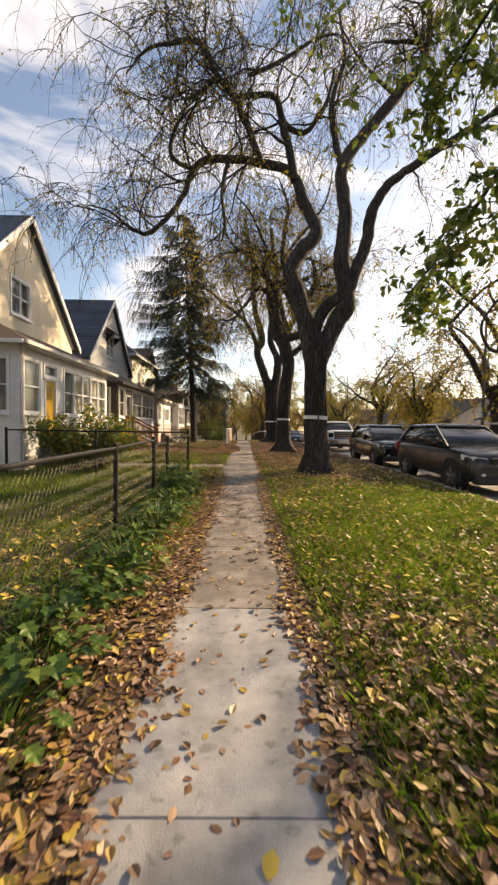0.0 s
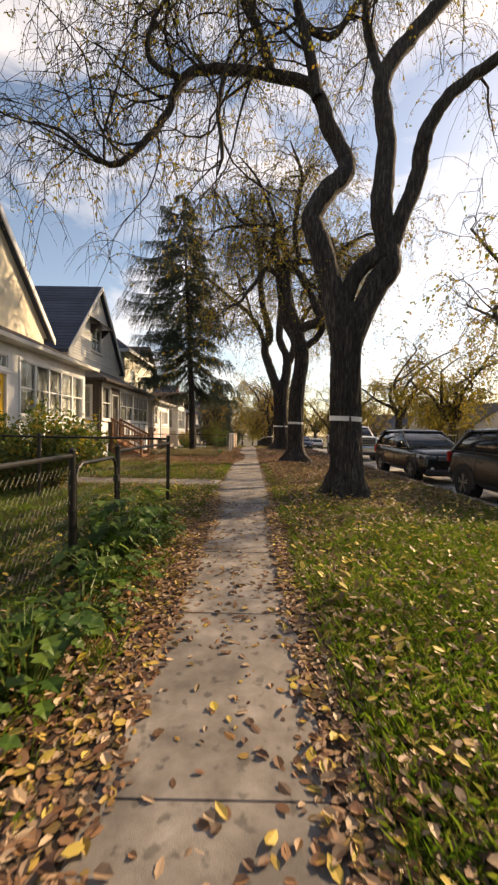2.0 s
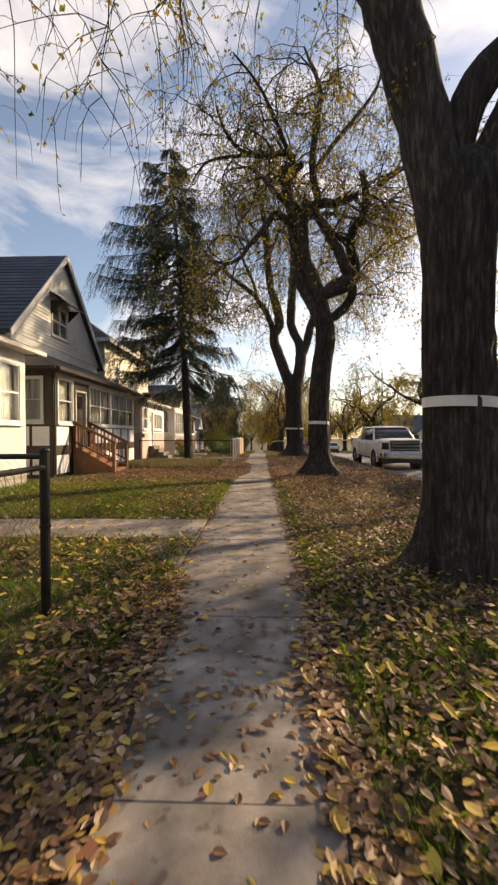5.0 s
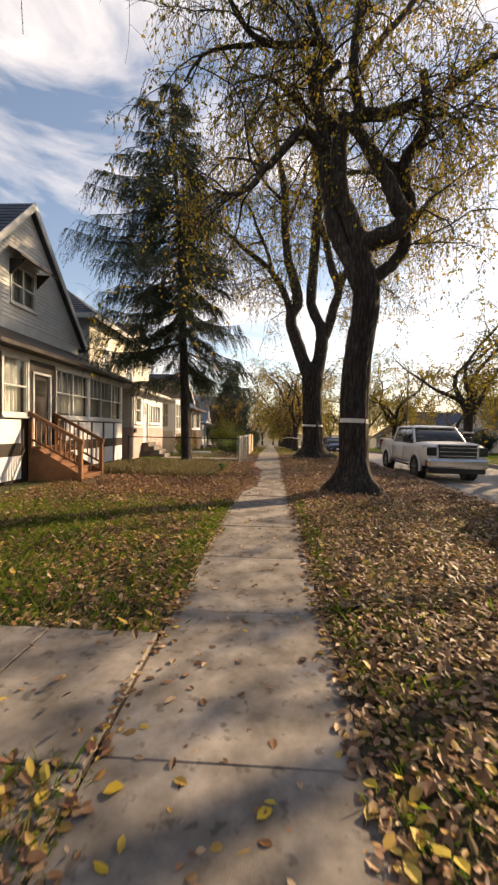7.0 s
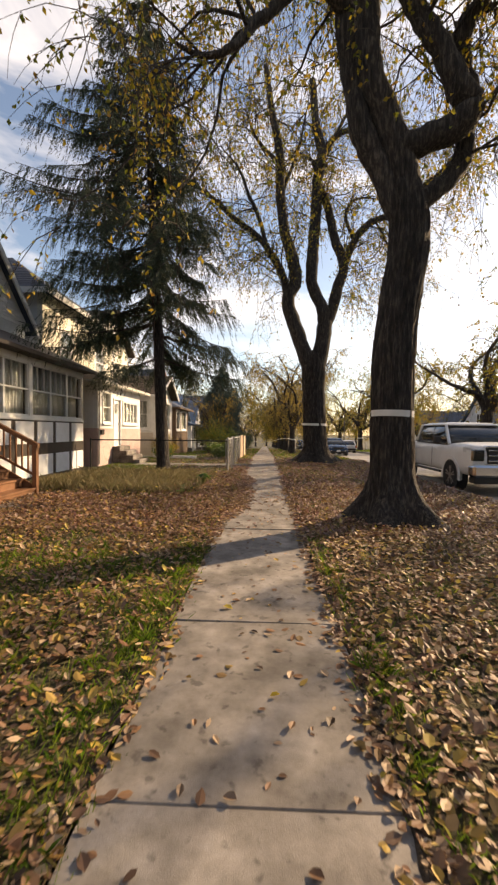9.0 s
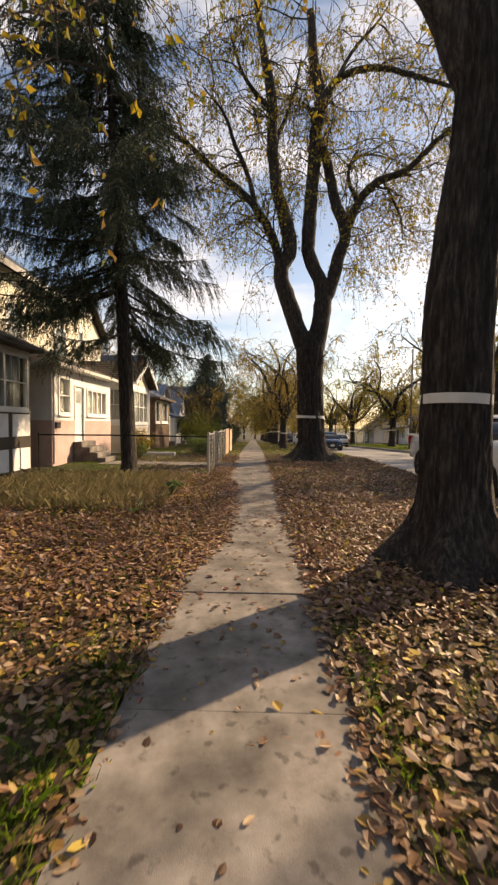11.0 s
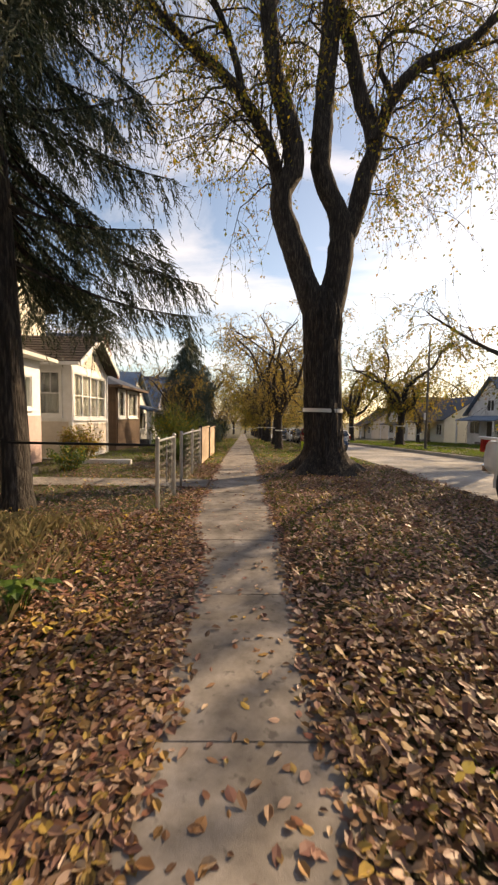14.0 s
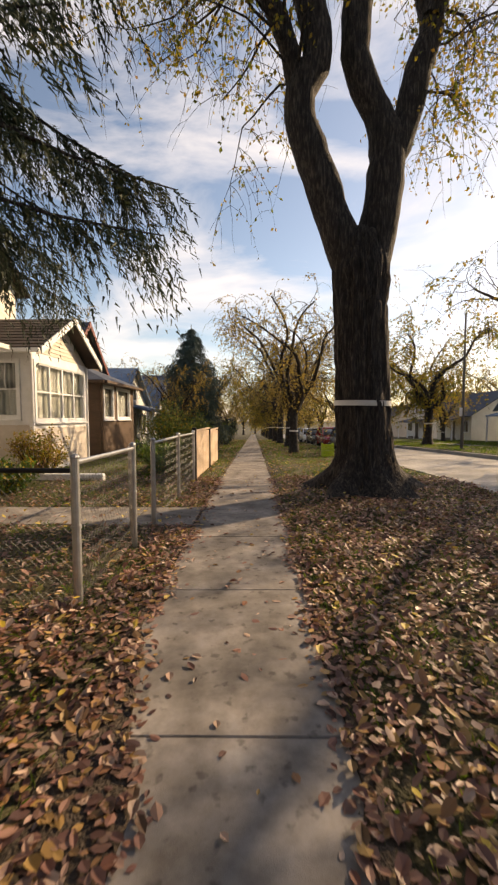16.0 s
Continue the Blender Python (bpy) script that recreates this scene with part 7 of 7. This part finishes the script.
def soil_edges():
    for side in (-1, 1):
        bm = bmesh.new()
        prev = None
        for k in range(1100):
            y = -2.0 + 0.05 * k
            e = verge(y, side)
            if side < 0 and (14.0 < y < 15.25 or 31.5 < y < 32.65):
                e = 0.635
            z = gz(y)
            row = [bm.verts.new((side * u, y, z + h)) for u, h in ((0.78, -0.02), (0.68, 0.016), ((0.64 + e) / 2, 0.014), (e + 0.02, 0.010), (e, -0.004))]
            if prev:
                for i in range(4):
                    bm.faces.new((prev[i], row[i], row[i + 1], prev[i + 1]))
            prev = row
        bmesh.ops.recalc_face_normals(bm, faces=bm.faces)
        ob = part("soil_edge", bm, M_SOIL_EDGE)
        tagged(ob, "dark damp leaf mould creeping over the edge of the walk", "soil", kind="structure")


soil_edges()


def drift(x, y):
    """Leaves gather along the edges of the walk and thin out on the paving and the road."""
    n = 0.5 + 0.8 * noise.noise((x * 0.9, y * 0.55, 9))
    e = abs(x)
    if e < 0.66:
        w = verge(y, -1 if x < 0 else 1)
        cover = 0.02 + 0.05 * max(0, n - 0.3)
        if 5.0 < y < 12.2:
            cover += 0.09 * n
        if 10.2 < y < 11.8 or 22.0 < y < 24.5:
            cover += 0.04 * n
        if e > w - 0.12:
            cover = max(cover, 1.0 * min(1, (e - w + 0.12) / 0.16))
        return cover
    if x > KERB_X:
        return 0.16 * n if x < KERB_X + 1.0 else 0.01
    near = math.exp(-((e - 0.8) / 0.30) ** 2)
    if -5.2 < x < 0 and (14.05 < y < 15.2 or 31.55 < y < 32.6):
        return 0.03
    if x < 0:
        if y < 13:
            return min(1, 0.25 + 0.8 * near) if x > -1.4 else 0.06
        if y < 17:
            return min(1, 0.25 + 0.5 * n + 0.35 * near)
        if y < 20:
            return min(1, 0.3 + 0.7 * n)
        if y < 24:
            return min(1, 0.45 + 0.8 * n)
        if y < 29.2:
            return 1.0 if x > -2.4 else 0.25
        return min(1, 0.15 + 0.3 * n + 0.8 * near) if x > -3.2 else 0.15
    if y < 4.3:
        return min(1, 0.55 + 0.5 * n + 0.5 * near)
    if y < 10.2:
        return min(1, 0.22 + 0.40 * max(0, n) + 0.7 * near)
    if y < 14:
        return min(1, 0.35 + 0.6 * n)
    return min(1, 0.6 + 0.6 * n)


scatter_leaves("fallen_leaves", 78000, -3.2, 5.6, 0.6, 13, 0.028, 0.076, M_LITTER, "brown and tan fallen leaves drifted along the walk", drift, 11)
scatter_leaves("fallen_leaves", 100000, -5.5, 5.6, 13, 26, 0.028, 0.078, M_LITTER, "thick carpet of brown fallen elm leaves", drift, 12)
scatter_leaves("fallen_leaves", 86000, -4.5, 5.6, 21, 36, 0.030, 0.084, M_LITTER_R, "thick carpet of red-brown fallen leaves", drift, 13)
scatter_leaves("fallen_leaves", 12000, -4.0, 4.8, 36, 75, 0.05, 0.12, M_LITTER, "distant fallen leaves on the boulevard", lambda x, y: 0.05 if abs(x) < 0.6 else 0.6, 14)
scatter_leaves("fallen_yellow_leaves", 3600, -2.6, 4.6, 0.6, 14, 0.045, 0.09, M_LITTER_Y, "bright yellow fallen leaves", lambda x, y: 0.04 if abs(x) < 0.4 else 0.7, 15, 0.03)
scatter_leaves("fallen_yellow_leaves", 1700, -3.5, 4.6, 14, 40, 0.045, 0.09, M_LITTER_Y, "scattered pale yellow fallen leaves", lambda x, y: 0.04 if abs(x) < 0.5 else 0.6, 16, 0.03)

# ---- paving slabs ----
rs = random.Random(3)
slab_lines = [-8.4, -6.8, -5.2, -3.6, -2.0, -0.5, 1.0, 2.55, 4.21, 5.78, 7.32, 8.85, 10.4, 11.93, 13.43, 14.15, 15.66, 17.09, 18.6, 20.05, 21.5, 23.2, 24.8, 26.4, 27.95, 29.55, 31.1]
while slab_lines[-1] < 150:
    slab_lines.append(slab_lines[-1] + (1.45 if slab_lines[-1] < 60 else 2.9))
for k, y in enumerate(slab_lines[:-1]):
    y0, y1 = y + 0.007, slab_lines[k + 1] - 0.007
    lift, roll = rs.uniform(-0.004, 0.006), rs.uniform(-0.004, 0.004)
    bm = bmesh.new()
    z0, z1 = gz(y0), gz(y1)
    top = [bm.verts.new(p) for p in ((-0.63, y0, z0 + lift - roll), (0.63, y0, z0 + lift + roll), (0.63, y1, z1 + lift + roll), (-0.63, y1, z1 + lift - roll))]
    mid = [bm.verts.new((p.co.x * 1.008, p.co.y + (-0.005 if i < 2 else 0.005), p.co.z - 0.008)) for i, p in enumerate(top)]
    low = [bm.verts.new((p.co.x, p.co.y, p.co.z - 0.06)) for p in mid]
    bm.faces.new(top)
    for a, b in ((top, mid), (mid, low)):
        for i in range(4):
            bm.faces.new((a[i], b[i], b[(i + 1) % 4], a[(i + 1) % 4]))
    bmesh.ops.recalc_face_normals(bm, faces=bm.faces)
    part("slab", bm, M_CONCRETE_PALE if y < 4.2 else M_CONCRETE, pavement)
